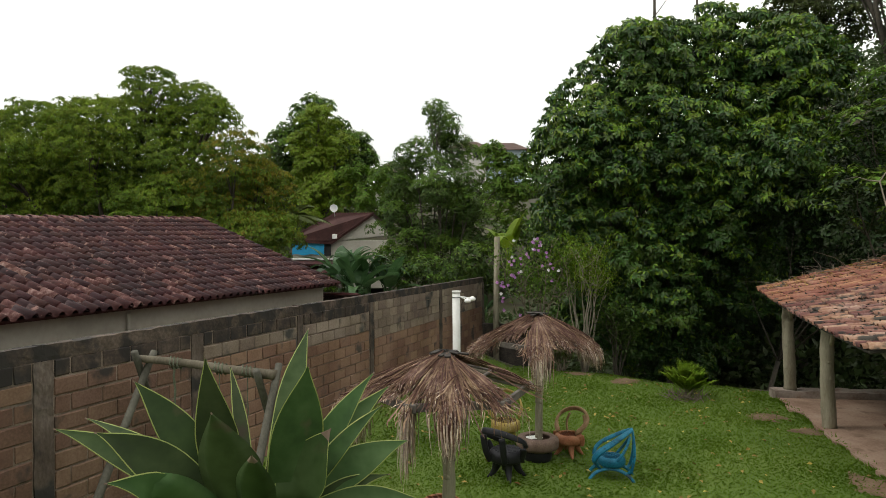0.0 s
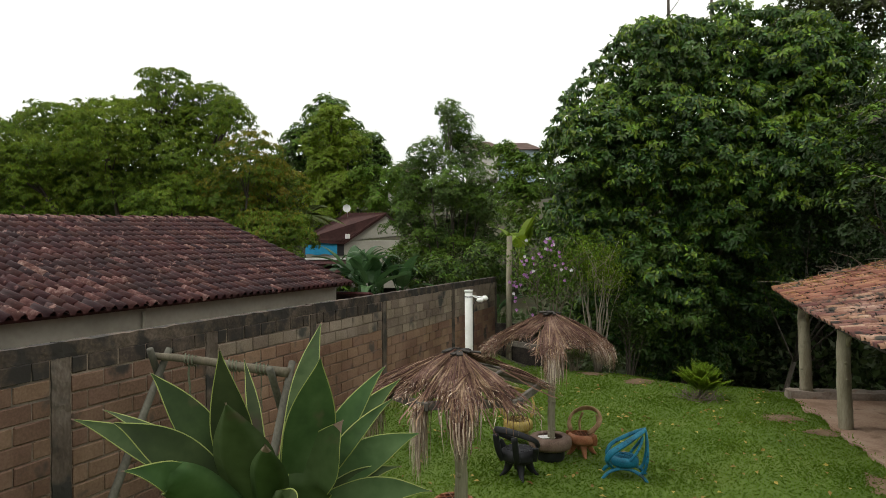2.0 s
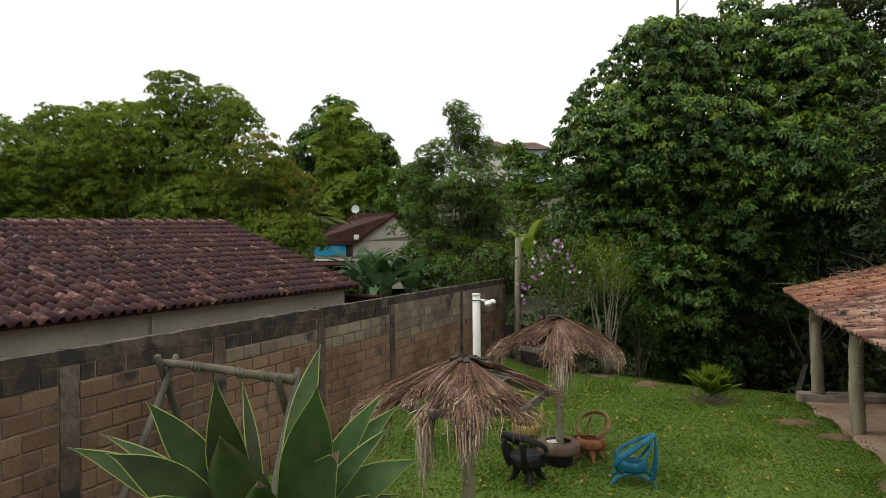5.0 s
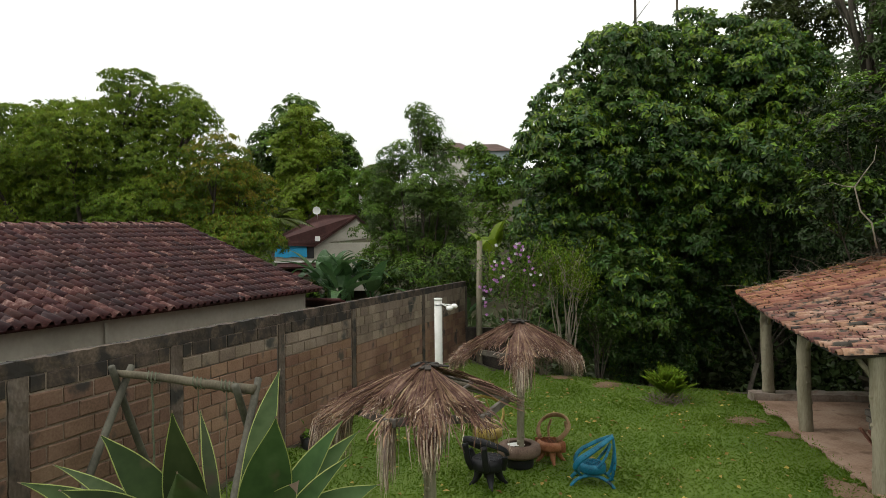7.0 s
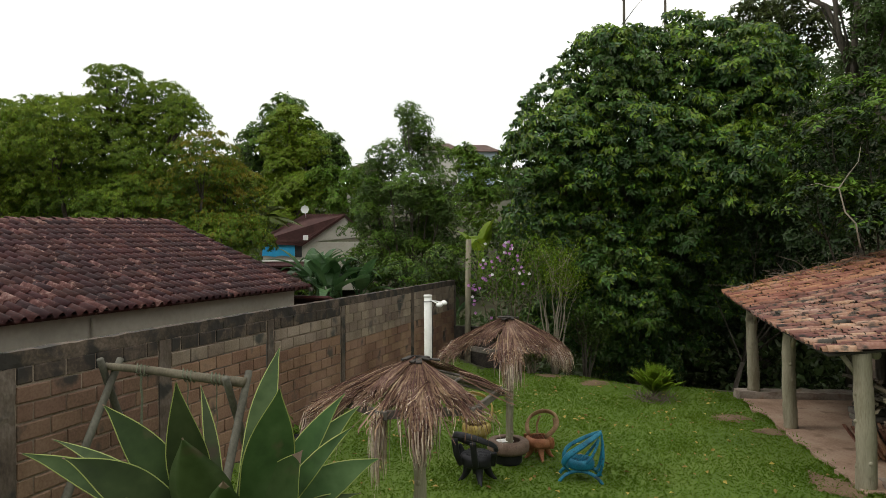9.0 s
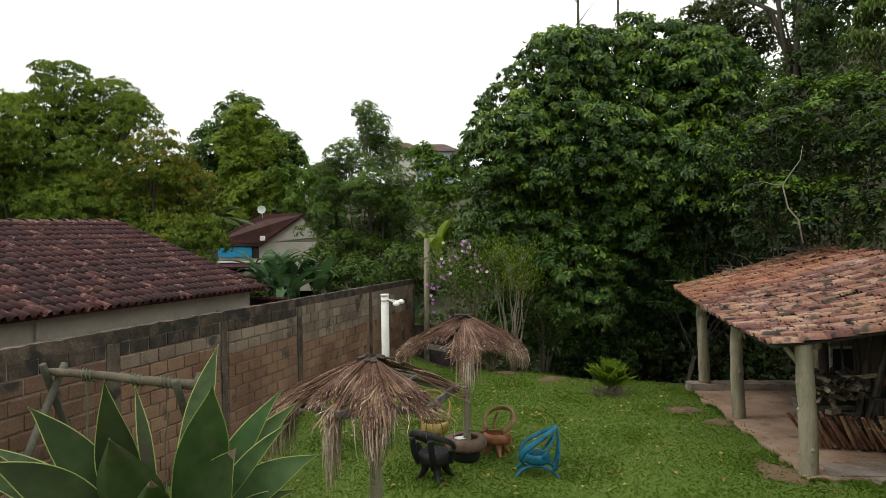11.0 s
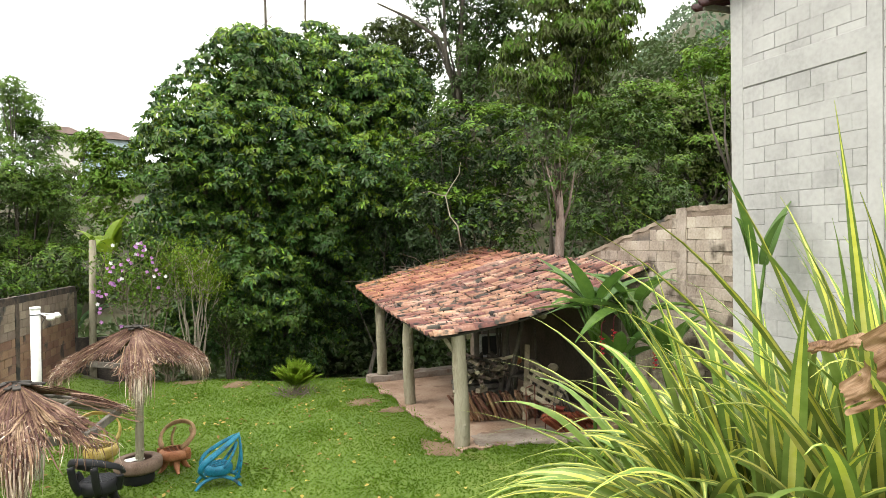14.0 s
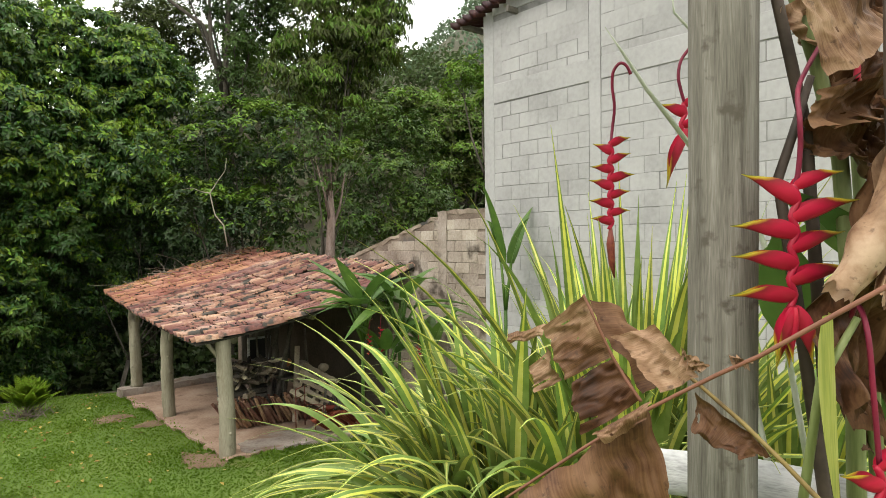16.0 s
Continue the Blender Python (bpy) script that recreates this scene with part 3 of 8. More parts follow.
for i, (x, y, r) in enumerate([(4.6, 17.3, 0.35), (6.6, 13.6, 0.32), (6.9, 12.6, 0.25), (6.5, 9.7, 0.4), (3.6, 18.2, 0.3)]):
    patch(x, y, r, i)

# ---- block wall along the lawn ----
WD, WN = Vector((0.330, 0.944, 0)), Vector((0.944, -0.330, 0))
WALL_TURN = Matrix((WD.to_tuple() + (0,), (-WN).to_tuple() + (0,), (0, 0, 1, 0), (0, 0, 0, 1))).transposed()


def wall_at(y, z=0.0, out=0.0):
    return Vector((0.35 * y - 6.51, y, z)) + WN * out


def chamfer_box(name, s, edge, material):
    return Geo().box((0, 0, 0), s, edge=edge).mesh(name, material)


wall_west = thing("wall_west", wall_at(5), "long unplastered concrete block boundary wall with mouldy top", "wall", kind="structure")
core = Geo()
core.box(along(wall_at(4.2), wall_at(21.75), 0.5) + Vector((0, 0, 1.145)) - WN * 0.075, (18.6, 0.115, 2.77), WALL_TURN)
part("mortar_core", core, MORTAR, wall_west)
POSTS_Y = [4.2, 6.71, 8.87, 11.28, 13.9, 17.9, 21.75]


def rough_slab(place, size, turn, seed, wob=0.012, cell=0.12, lumps=7.0):
    """A cast or trowelled block with an uneven face and ragged edges."""
    bm = bmesh.new()
    bmesh.ops.create_cube(bm, size=1)
    for q in bm.verts:
        q.co = Vector((q.co.x * size[0], q.co.y * size[1], q.co.z * size[2]))
    for axis in range(3):
        k = int(size[axis] / cell)
        if k > 0:
            es = [e for e in bm.edges if abs((e.verts[0].co - e.verts[1].co)[axis]) > size[axis] * 0.9]
            bmesh.ops.subdivide_edges(bm, edges=es, cuts=k, use_grid_fill=True)
    off = Vector((seed * 3.1, seed * 1.7, seed * 0.9))
    for q in bm.verts:
        shift = noise.noise_vector(q.co * lumps + off) * wob + noise.noise_vector(q.co * lumps * 3.1 + off) * wob * 0.4
        q.co = Vector(place) + turn.to_3x3() @ (q.co + shift)
    bm.verts.index_update()
    g = Geo()
    g.v = [tuple(q.co) for q in bm.verts]
    g.f = [tuple(q.index for q in face.verts) for face in bm.faces]
    g.m = [0] * len(g.f)
    bm.free()
    return g


for i, y in enumerate(POSTS_Y[1:]):
    part("pillar", rough_slab(wall_at(y, 1.09) - WN * 0.07, (0.22 if i not in (2, 3) else 0.16, 0.150, 2.66), WALL_TURN, i, 0.014, 0.05, 6.0), PILLAR, wall_west)
for y0, y1 in zip(POSTS_Y, POSTS_Y[1:]):
    n = int((y1 - y0) / 1.1)
    for k in range(n):
        a, b = y0 + (y1 - y0) * k / n, y0 + (y1 - y0) * (k + 1) / n
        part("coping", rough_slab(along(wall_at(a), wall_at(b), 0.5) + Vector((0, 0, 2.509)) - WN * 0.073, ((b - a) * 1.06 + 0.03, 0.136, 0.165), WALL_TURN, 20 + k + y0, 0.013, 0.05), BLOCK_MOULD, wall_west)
# courses are laid at the end of the file

# low wall that closes the far end of the lawn
low = Geo()
e0, e1 = wall_at(21.75), wall_at(21.75) + WN * 1.9
low.box(along(e0, e1, 0.5) + Vector((0, 0, 0.1)), (1.9, 0.14, 1.9), Matrix.Rotation(math.atan2(WN.y, WN.x), 4, "Z"), edge=0.01)
solid("wall_north", low, COPING, "low dark mouldy block wall at the end of the lawn", "wall", kind="structure")

# ---- neighbour's house behind the wall ----
HK, HW = Vector((-2.97, 17.55, 2.57)), Vector((-0.944, 0.330, 0))


def roof_at(a, b, lift=0.0):
    """a metres from the gable towards the camera, b from eave (0) to ridge (1)."""
    return HK - WD * a + HW * (4.66 * b) + Vector((0, 0, 1.87 * b - 0.036 * a * b + lift))


house = thing("neighbour_house", (-6, 13, -0.3), "white plastered bungalow with a dark maroon clay tile roof", "house")
for a0, a1, w0, w1, top in ((0.05, 13.0, 0.5, 0.7, 2.62), (0.05, 13.0, 8.6, 8.8, 2.62), (0.05, 0.25, 0.7, 8.6, 2.62), (12.8, 13.0, 0.7, 8.6, 2.62)):
    c = HK - WD * ((a0 + a1) / 2) + HW * ((w0 + w1) / 2)
    part("wall", Geo().box((c.x, c.y, (top - 0.8) / 2), (a1 - a0, w1 - w0, top + 0.8), WALL_TURN), HOUSE_PLASTER, house)
gable = [HK - WD * 0.05 + HW * 0.5, HK - WD * 0.05 + HW * 8.8, HK - WD * 0.05 + HW * 4.66]
gv = [Vector((q.x, q.y, z)) for q, z in zip(gable, (2.6, 2.6, 4.22))]
walls = Geo().add(gv + [q - WD * 0.2 for q in gv], [(0, 1, 2), (5, 4, 3), (0, 2, 5, 3), (2, 1, 4, 5)])
part("gable", walls, HOUSE_PLASTER, house)
deck = Geo()
deck.add([roof_at(0, 0.03, -0.01), roof_at(13.2, 0.03, -0.01), roof_at(13.2, 1, -0.01), roof_at(0, 1, -0.01), roof_at(0, 0.03, -0.06), roof_at(13.2, 0.03, -0.06), roof_at(13.2, 1, -0.06), roof_at(0, 1, -0.06)], [(0, 1, 2, 3), (7, 6, 5, 4), (0, 4, 5, 1), (0, 3, 7, 4), (1, 5, 6, 2)])
far_eave = [roof_at(0, 1), roof_at(13.2, 1), roof_at(13.2, 1) + HW * 4.66 - Vector((0, 0, 1.5)), roof_at(0, 1) + HW * 4.66 - Vector((0, 0, 1.87))]
deck.add(far_eave + [q - Vector((0, 0, 0.1)) for q in far_eave], [(0, 1, 2, 3), (7, 6, 5, 4), (2, 6, 7, 3), (0, 3, 7, 4)])
part("roof", deck, TILE_RED_J, house)
verge = Geo().tube([roof_at(-0.04, 0.0, -0.02), roof_at(-0.04, 0.5, -0.02), roof_at(-0.04, 1, -0.02)], 0.06, 6)
part("verge_board", verge, PLANK, house, "dark stained wooden verge board")
pipe = Geo().tube([HK - WD * 6.75 + HW * 0.44 + Vector((0, 0, z)) for z in (-3.3, -1.5, -0.1)], 0.035, 8)
part("drainpipe", pipe, HOUSE_PLASTER, house, "pale plastic drainpipe")
annex = Geo()
an = HK + WD * 0.1 + HW * 0.3 - Vector((0, 0, 0.42))
annex.box(an + WD * 0.6, (1.4, 1.6, 0.07), WALL_TURN @ Matrix.Rotation(0.3, 4, "Y"), edge=0.01)
annex.box(an + WD * 0.45 - Vector((0, 0, 1.3)), (1.0, 1.3, 2.4), WALL_TURN, edge=0.01, slot=1)
part("annex", annex, [TILE_RED_J, HOUSE_PLASTER], house, "small lean-to with maroon tiles")


def roman_tile(name, material, w=0.215, length=0.41, high=0.086):
    """Pan and barrel in one, with a thick lower lip; x across, y up the slope."""
    xs = [-w / 2, -w * 0.32, -w * 0.1, 0.0, w * 0.12, w * 0.25, w * 0.38, w / 2 + 0.008]
    zs = [0.012, 0.0, 0.004, high * 0.62, high * 0.95, high, high * 0.7, 0.008]
    n = len(xs)
    g = Geo()
    g.v = [(x, 0, z + 0.03) for x, z in zip(xs, zs)] + [(x * 0.96, length, z * 0.9) for x, z in zip(xs, zs)] + [(x, 0.004, z + 0.012) for x, z in zip(xs, zs)]
    g.f = [(i, i + 1, n + i + 1, n + i) for i in range(n - 1)] + [(2 * n + i, 2 * n + i + 1, i + 1, i) for i in range(n - 1)]
    g.m = [0] * len(g.f)
    return g.mesh(name, material, True)


SLOPE = (roof_at(0, 1) - roof_at(0, 0)).normalized()
TILE_TURN = Matrix((WD.to_tuple() + (0,), SLOPE.to_tuple() + (0,), WD.cross(SLOPE).to_tuple() + (0,), (0, 0, 0, 1))).transposed()

# ---- grey building and side wall on the other boundary ----
ED, EN = Vector((0.203, 0.979, 0)), Vector((-0.979, 0.203, 0))
EAST_TURN = Matrix((ED.to_tuple() + (0,), (-EN).to_tuple() + (0,), (0, 0, 1, 0), (0, 0, 0, 1))).transposed()


def east_at(y, z=0.0, out=0.0):
    return Vector((9.63 + 0.207 * (y - 6.07), y, z)) + EN * out


side_wall = thing("wall_east", east_at(11), "weathered grey block boundary wall with a sloping top", "wall", kind="structure")
profile = [(6.0, 4.24), (7.15, 4.24), (7.17, 4.2), (10.6, 3.28), (16.8, 1.7)]
g = Geo()
ring = [(6.0, -0.4)] + profile + [(16.8, -0.4)]
n = len(ring)
g.v = [tuple(east_at(y, z, -0.012)) for y, z in ring] + [tuple(east_at(y, z, -0.15)) for y, z in ring]
g.f = [tuple(range(n)), tuple(range(2 * n - 1, n - 1, -1))] + [(i, (i + 1) % n, n + (i + 1) % n, n + i) for i in range(n)]
g.m = [0] * len(g.f)
part("mortar_core", g, MORTAR, side_wall)
for i, ((ya, za), (yb, zb)) in enumerate(zip(profile, profile[1:])):
    if yb - ya > 0.1:
        a, b = east_at(ya, za + 0.01, -0.08), east_at(yb, zb + 0.01, -0.08)
        way = (b - a).normalized()
        turn = Matrix((way.to_tuple() + (0,), (-EN).to_tuple() + (0,), way.cross(-EN).to_tuple() + (0,), (0, 0, 0, 1))).transposed()
        part("coping", rough_slab(along(a, b, 0.5), ((b - a).length, 0.16, 0.07), turn, 40 + i, 0.03, 0.09), BLOCK_TOP, side_wall)
for y in (7.16,):
    part("pillar", rough_slab(east_at(y, 1.9, -0.07), (0.24, 0.18, 4.75), EAST_TURN, 50, 0.018, 0.1), BLOCK_SIDE, side_wall)

building = thing("grey_building", east_at(3, 0), "tall unplastered block house painted grey, joints showing", "building")
for g in (Geo().box(along(east_at(-6), east_at(5.9), 0.5) + Vector((0, 0, 3.7)) - EN * 0.108, (12.1, 0.2, 8.2), EAST_TURN), Geo().box(along(east_at(5.9), east_at(5.9) - EN * 8, 0.5) + Vector((0, 0, 3.7)), (0.2, 7.6, 8.2), EAST_TURN), Geo().box(along(east_at(-6), east_at(-6) - EN * 8, 0.5) + Vector((0, 0, 3.7)), (0.2, 7.6, 8.2), EAST_TURN)):
    part("wall", g, GREY_JOINT, building)
COLS = [5.9, 3.72, 0.3, -3.2]
for y in COLS:
    part("column", Geo().box(east_at(y, 3.72, -0.1), (0.24 if y == 5.9 else 0.2, 0.214, 8.2), EAST_TURN, edge=0.006), GREY_PAINT_J, building)
for z, h in ((6.23, 0.33), (7.66, 0.2)):
    for ya, yb in zip(COLS[1:], COLS):
        part("beam", Geo().box(along(east_at(ya + 0.1), east_at(yb - 0.12), 0.5) + Vector((0, 0, z)) - EN * 0.1, ((yb - ya - 0.2) * 1.02, 0.209, h), EAST_TURN, edge=0.006), GREY_PAINT_J, building)
eave = Geo()
for k in range(9):
    a = east_at(6.5 - 0.16 * k, 7.52 + 0.03 * k, 0.27)
    eave.tube([a, a - EN * 1.6 + Vector((0, 0, 0.45)), a - EN * 4 + Vector((0, 0, 1.1))], [0.1, 0.1, 0.1], 6, flat=0.5)
for k in range(70):
    a = east_at(5.1 - 0.17 * k, 7.78, 0.27)
    eave.tube([a, a - EN * 4 + Vector((0, 0, 1.1))], 0.1, 6, flat=0.5)
part("roof", eave, TILE_RED_J, building, "overhanging eave of dark clay tiles", smooth=True)
for k in range(12):
    a = east_at(6.35 - 1.1 * k, 7.5, 0.22)
    part("rafter", Geo().box(along(a, a - EN * 1.2, 0.5), (0.06, 1.2, 0.1), EAST_TURN, edge=0.008), PLANK, building)

# ---- open shed ----
SU, SV = Vector((0.22, 0.975, 0)), Vector((0.975, -0.22, 0))
RA, RB, RC, RD = Vector((7.96, 16.8, 2.45)), Vector((6.22, 9.62, 2.02)), Vector((11.55, 15.75, 3.50)), Vector((10.06, 8.06, 3.20))


def shed_roof(a, b, lift=0.0):
    """a from the front (0) to the back (1), b from the low eave (0) to the wall (1)."""
    sag = -0.07 * math.sin(math.pi * min(max(a, 0), 1)) * (1 - 0.5 * b) - 0.19 * math.sin(math.pi * min(max(b, 0), 1)) * (1 - min(max(a, 0), 1))
    return along(along(RB, RA, a), along(RD, RC, a), b) + Vector((0, 0, sag + lift))


shed = thing("open_shed", (8, 12, 0), "open lean-to shed on log posts with mossy terracotta tiles", "shed")
g = Geo()
na, nb = 16, 10
for lift in (0.0, -0.035):
    g.v += [tuple(shed_roof(i / na, j / nb, lift)) for i in range(na + 1) for j in range(nb + 1)]
m = (na + 1) * (nb + 1)
for i in range(na):
    for j in range(nb):
        q = i * (nb + 1) + j
        g.f += [(q, q + nb + 1, q + nb + 2, q + 1), (m + q + 1, m + q + nb + 2, m + q + nb + 1, m + q)]
for i in range(na):
    q = i * (nb + 1)
    g.f += [(q, m + q, m + q + nb + 1, q + nb + 1), (q + nb, q + 2 * nb + 1, m + q + 2 * nb + 1, m + q + nb)]
for j in range(nb):
    q = na * (nb + 1) + j
    g.f += [(j, j + 1, m + j + 1, m + j), (q, m + q, m + q + 1, q + 1)]
g.m = [0] * len(g.f)
part("roof_deck", g, MOSS_SHADE, shed, "dirty tile bed darkened for the shade between tile rows")


def post_log(x, y, z0, z1, r, seed, lean=(0, 0)):
    rng = np.random.default_rng(seed)
    k = 26
    bow = rng.normal(0, 0.022, 2)
    pts = [(x + lean[0] * i / k + bow[0] * math.sin(3.1 * i / k) + rng.normal(0, 0.003), y + lean[1] * i / k + bow[1] * math.sin(5 * i / k) + rng.normal(0, 0.003), z0 + (z1 - z0) * i / k) for i in range(k + 1)]
    rad = [r * (1.06 - 0.12 * i / k + 0.03 * math.sin(i * 0.9 + seed) + rng.normal(0, 0.012)) for i in range(k + 1)]
    rad[0] *= 1.08
    log = Geo().tube(pts, rad, 18)
    # knots where branches were lopped
    for _ in range(5):
        i, a = int(rng.integers(4, k - 2)), rng.uniform(0, 6.283)
        q, w = Vector(pts[i]), Vector((math.cos(a), math.sin(a), 0.25))
        log.tube([q + w * r * 0.75, q + w * r * 1.06, q + w * r * 1.12], [0.045, 0.032, 0.016], 8)
    return log


for i, (x, y, z0, z1, r) in enumerate([(8.03, 15.38, 0.2, 2.3, 0.13), (7.42, 12.72, 0.0, 2.1, 0.125), (6.72, 9.52, -0.1, 2.08, 0.135)]):
    p = part("post", post_log(x, y, z0, z1, r, 40 + i, (-0.02, 0.03)), LOG, shed, "grey-green eucalyptus log post", smooth=True)
    for sgn in (-1, 1):
        if i == 2 and sgn < 0:
            continue
        b = Vector((x, y, z1 - 0.55))
        t = b + SU * 0.34 * sgn + Vector((0, 0, 0.5))
        part("brace", Geo().tube([b, t], [0.045, 0.04], 8), LOG, p, smooth=True)
b0 = Vector((6.72, 9.6, 1.62))
part("brace", Geo().tube([b0, b0 - SV * 0.3 + SU * 0.1 + Vector((0, 0, 0.45))], [0.045, 0.04], 8), LOG, shed, smooth=True)
for j, b in enumerate((0.10, 0.17, 0.52, 0.95)):
    part("purlin", Geo().tube([shed_roof(a, b, -0.12) for a in (0.03, 0.3, 0.6, 0.97)], [0.075, 0.07, 0.07, 0.065], 10), LOG if j else POLE, shed, smooth=True)
for a in np.linspace(0.04, 0.96, 8):
    part("rafter", Geo().tube([shed_roof(a, b, -0.07) for b in (0.02, 0.5, 0.98)], 0.04, 8), POLE, shed, smooth=True)


def cover_tile(name, material, length=0.47, w0=0.15, w1=0.12, high=0.075):
    """Barrel tile, wide end down the slope, open below, with wall thickness at the lip; y up the slope."""
    g = Geo()
    n = 7
    for y, w, h, dz in ((0, w0, high, 0.028), (length, w1, high * 0.82, 0.0), (0.0, w0 - 0.03, high - 0.015, 0.028)):
        for k in range(n):
            a = math.pi * k / (n - 1)
            g.v.append((-math.cos(a) * w / 2, y, math.sin(a) * h + dz))
    g.f = [(k, k + 1, n + k + 1, n + k) for k in range(n - 1)] + [(2 * n + k, 2 * n + k + 1, k + 1, k) for k in range(n - 1)]
    g.m = [0] * len(g.f)
    return g.mesh(name, material, True)


# floor of the shed: trodden earth, cement apron in front, kerb behind
g = Geo()
edge = [(6.58, 9.32), (6.78, 10.2), (7.0, 11.6), (7.3, 13.0), (7.62, 15.2), (7.75, 15.6), (11.6, 15.4), (10.2, 8.7), (8.4, 8.85), (7.3, 9.1)]
rng = np.random.default_rng(5)
fine = []
for (xa, ya), (xb, yb) in zip(edge, edge[1:] + edge[:1]):
    for k in range(6):
        fine.append((xa + (xb - xa) * k / 6 + rng.normal(0, 0.06), ya + (yb - ya) * k / 6 + rng.normal(0, 0.05)))
n = len(fine)
g.v = [(x, y, 0.045) for x, y in fine] + [(x, y, -0.1) for x, y in fine]
g.f = [tuple(range(n))] + [(i, n + i, n + (i + 1) % n, (i + 1) % n) for i in range(n)]
g.m = [0] * len(g.f)
solid("shed_floor", g, CLAY, "trodden pinkish earth floor under the shed", "floor", kind="structure")
g = Geo()
edge = [(6.9, 9.3), (7.15, 9.85), (7.9, 9.9), (9.3, 9.3), (9.0, 8.5), (8.3, 8.75), (7.5, 9.02)]
fine = []
for (xa, ya), (xb, yb) in zip(edge, edge[1:] + edge[:1]):
    for k in range(8):
        fine.append((xa + (xb - xa) * k / 8 + rng.normal(0, 0.03), ya + (yb - ya) * k / 8 + rng.normal(0, 0.03)))
n = len(fine)
g.v = [(x, y, 0.06) for x, y in fine] + [(x * 1.006 - 0.05, y * 0.994 + 0.05, -0.05) for x, y in fine]
g.f = [tuple(range(n - 1, -1, -1))] + [(i, (i + 1) % n, n + (i + 1) % n, n + i) for i in range(n)]
g.m = [0] * len(g.f)
solid("cement_apron", g, CEMENT, "cracked pale cement apron before the shed", "floor", kind="structure")
ka, kb = Vector((7.62, 15.42, 0.02)), Vector((10.9, 15.0, 0.02))
kerb = rough_slab(along(ka, kb, 0.5), ((kb - ka).length, 0.46, 0.36), Matrix.Rotation(math.atan2((kb - ka).y, (kb - ka).x), 4, "Z"), 61, 0.035, 0.11, 4.0)
solid("kerb", kerb, CEMENT, "low cement plinth along the back of the shed", "kerb", kind="structure")
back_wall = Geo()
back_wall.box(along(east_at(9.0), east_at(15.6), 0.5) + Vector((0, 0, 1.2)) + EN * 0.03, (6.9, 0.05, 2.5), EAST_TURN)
solid("wall_shed", back_wall, SHADED_WALL, "plastered wall at the back of the shed, coloured dark as in shade", "wall", kind="structure")


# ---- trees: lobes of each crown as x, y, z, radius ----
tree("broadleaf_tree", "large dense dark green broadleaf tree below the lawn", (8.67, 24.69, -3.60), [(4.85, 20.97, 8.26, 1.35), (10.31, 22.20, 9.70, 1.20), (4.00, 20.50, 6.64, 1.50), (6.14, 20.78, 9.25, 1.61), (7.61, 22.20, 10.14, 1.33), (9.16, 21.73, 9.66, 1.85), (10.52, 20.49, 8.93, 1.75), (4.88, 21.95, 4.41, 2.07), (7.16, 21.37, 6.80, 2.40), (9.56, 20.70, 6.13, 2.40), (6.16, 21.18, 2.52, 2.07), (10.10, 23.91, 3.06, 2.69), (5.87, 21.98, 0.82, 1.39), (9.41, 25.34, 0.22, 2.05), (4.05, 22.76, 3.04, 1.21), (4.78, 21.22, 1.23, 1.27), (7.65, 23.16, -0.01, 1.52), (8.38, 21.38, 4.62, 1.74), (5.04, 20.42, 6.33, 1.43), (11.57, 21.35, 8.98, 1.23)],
     0.34, BARK, LEAF_BIG, leaf=0.205, width=0.043, per_m2=20, whorl=9, seed=21, droop=0.95, lump=0.25, fill=1.1, second=LEAF_BIG_LIT, share=0.26, shelf=1.0, knit=0.8)
# Crown in the shade-toned leaf, as are the woodland tree and understorey below.
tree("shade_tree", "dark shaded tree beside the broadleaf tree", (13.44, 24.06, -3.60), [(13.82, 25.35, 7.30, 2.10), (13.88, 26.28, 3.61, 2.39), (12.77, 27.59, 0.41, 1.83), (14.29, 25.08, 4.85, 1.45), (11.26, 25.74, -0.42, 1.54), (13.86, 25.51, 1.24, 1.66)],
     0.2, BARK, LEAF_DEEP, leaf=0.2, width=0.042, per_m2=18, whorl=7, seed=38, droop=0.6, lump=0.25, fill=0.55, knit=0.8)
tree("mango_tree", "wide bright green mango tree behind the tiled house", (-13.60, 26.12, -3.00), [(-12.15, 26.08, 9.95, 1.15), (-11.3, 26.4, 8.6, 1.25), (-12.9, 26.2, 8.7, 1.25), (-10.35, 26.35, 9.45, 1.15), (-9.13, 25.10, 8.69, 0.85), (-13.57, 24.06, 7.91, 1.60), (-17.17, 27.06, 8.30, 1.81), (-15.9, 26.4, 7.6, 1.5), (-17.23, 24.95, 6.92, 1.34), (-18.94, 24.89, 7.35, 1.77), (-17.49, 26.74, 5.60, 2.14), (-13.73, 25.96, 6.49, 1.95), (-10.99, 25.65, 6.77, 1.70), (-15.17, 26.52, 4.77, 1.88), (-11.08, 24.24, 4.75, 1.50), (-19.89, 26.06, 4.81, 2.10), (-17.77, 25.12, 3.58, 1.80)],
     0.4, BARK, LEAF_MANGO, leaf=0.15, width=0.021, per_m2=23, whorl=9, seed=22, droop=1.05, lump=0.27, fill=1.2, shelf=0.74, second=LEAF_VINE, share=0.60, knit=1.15)
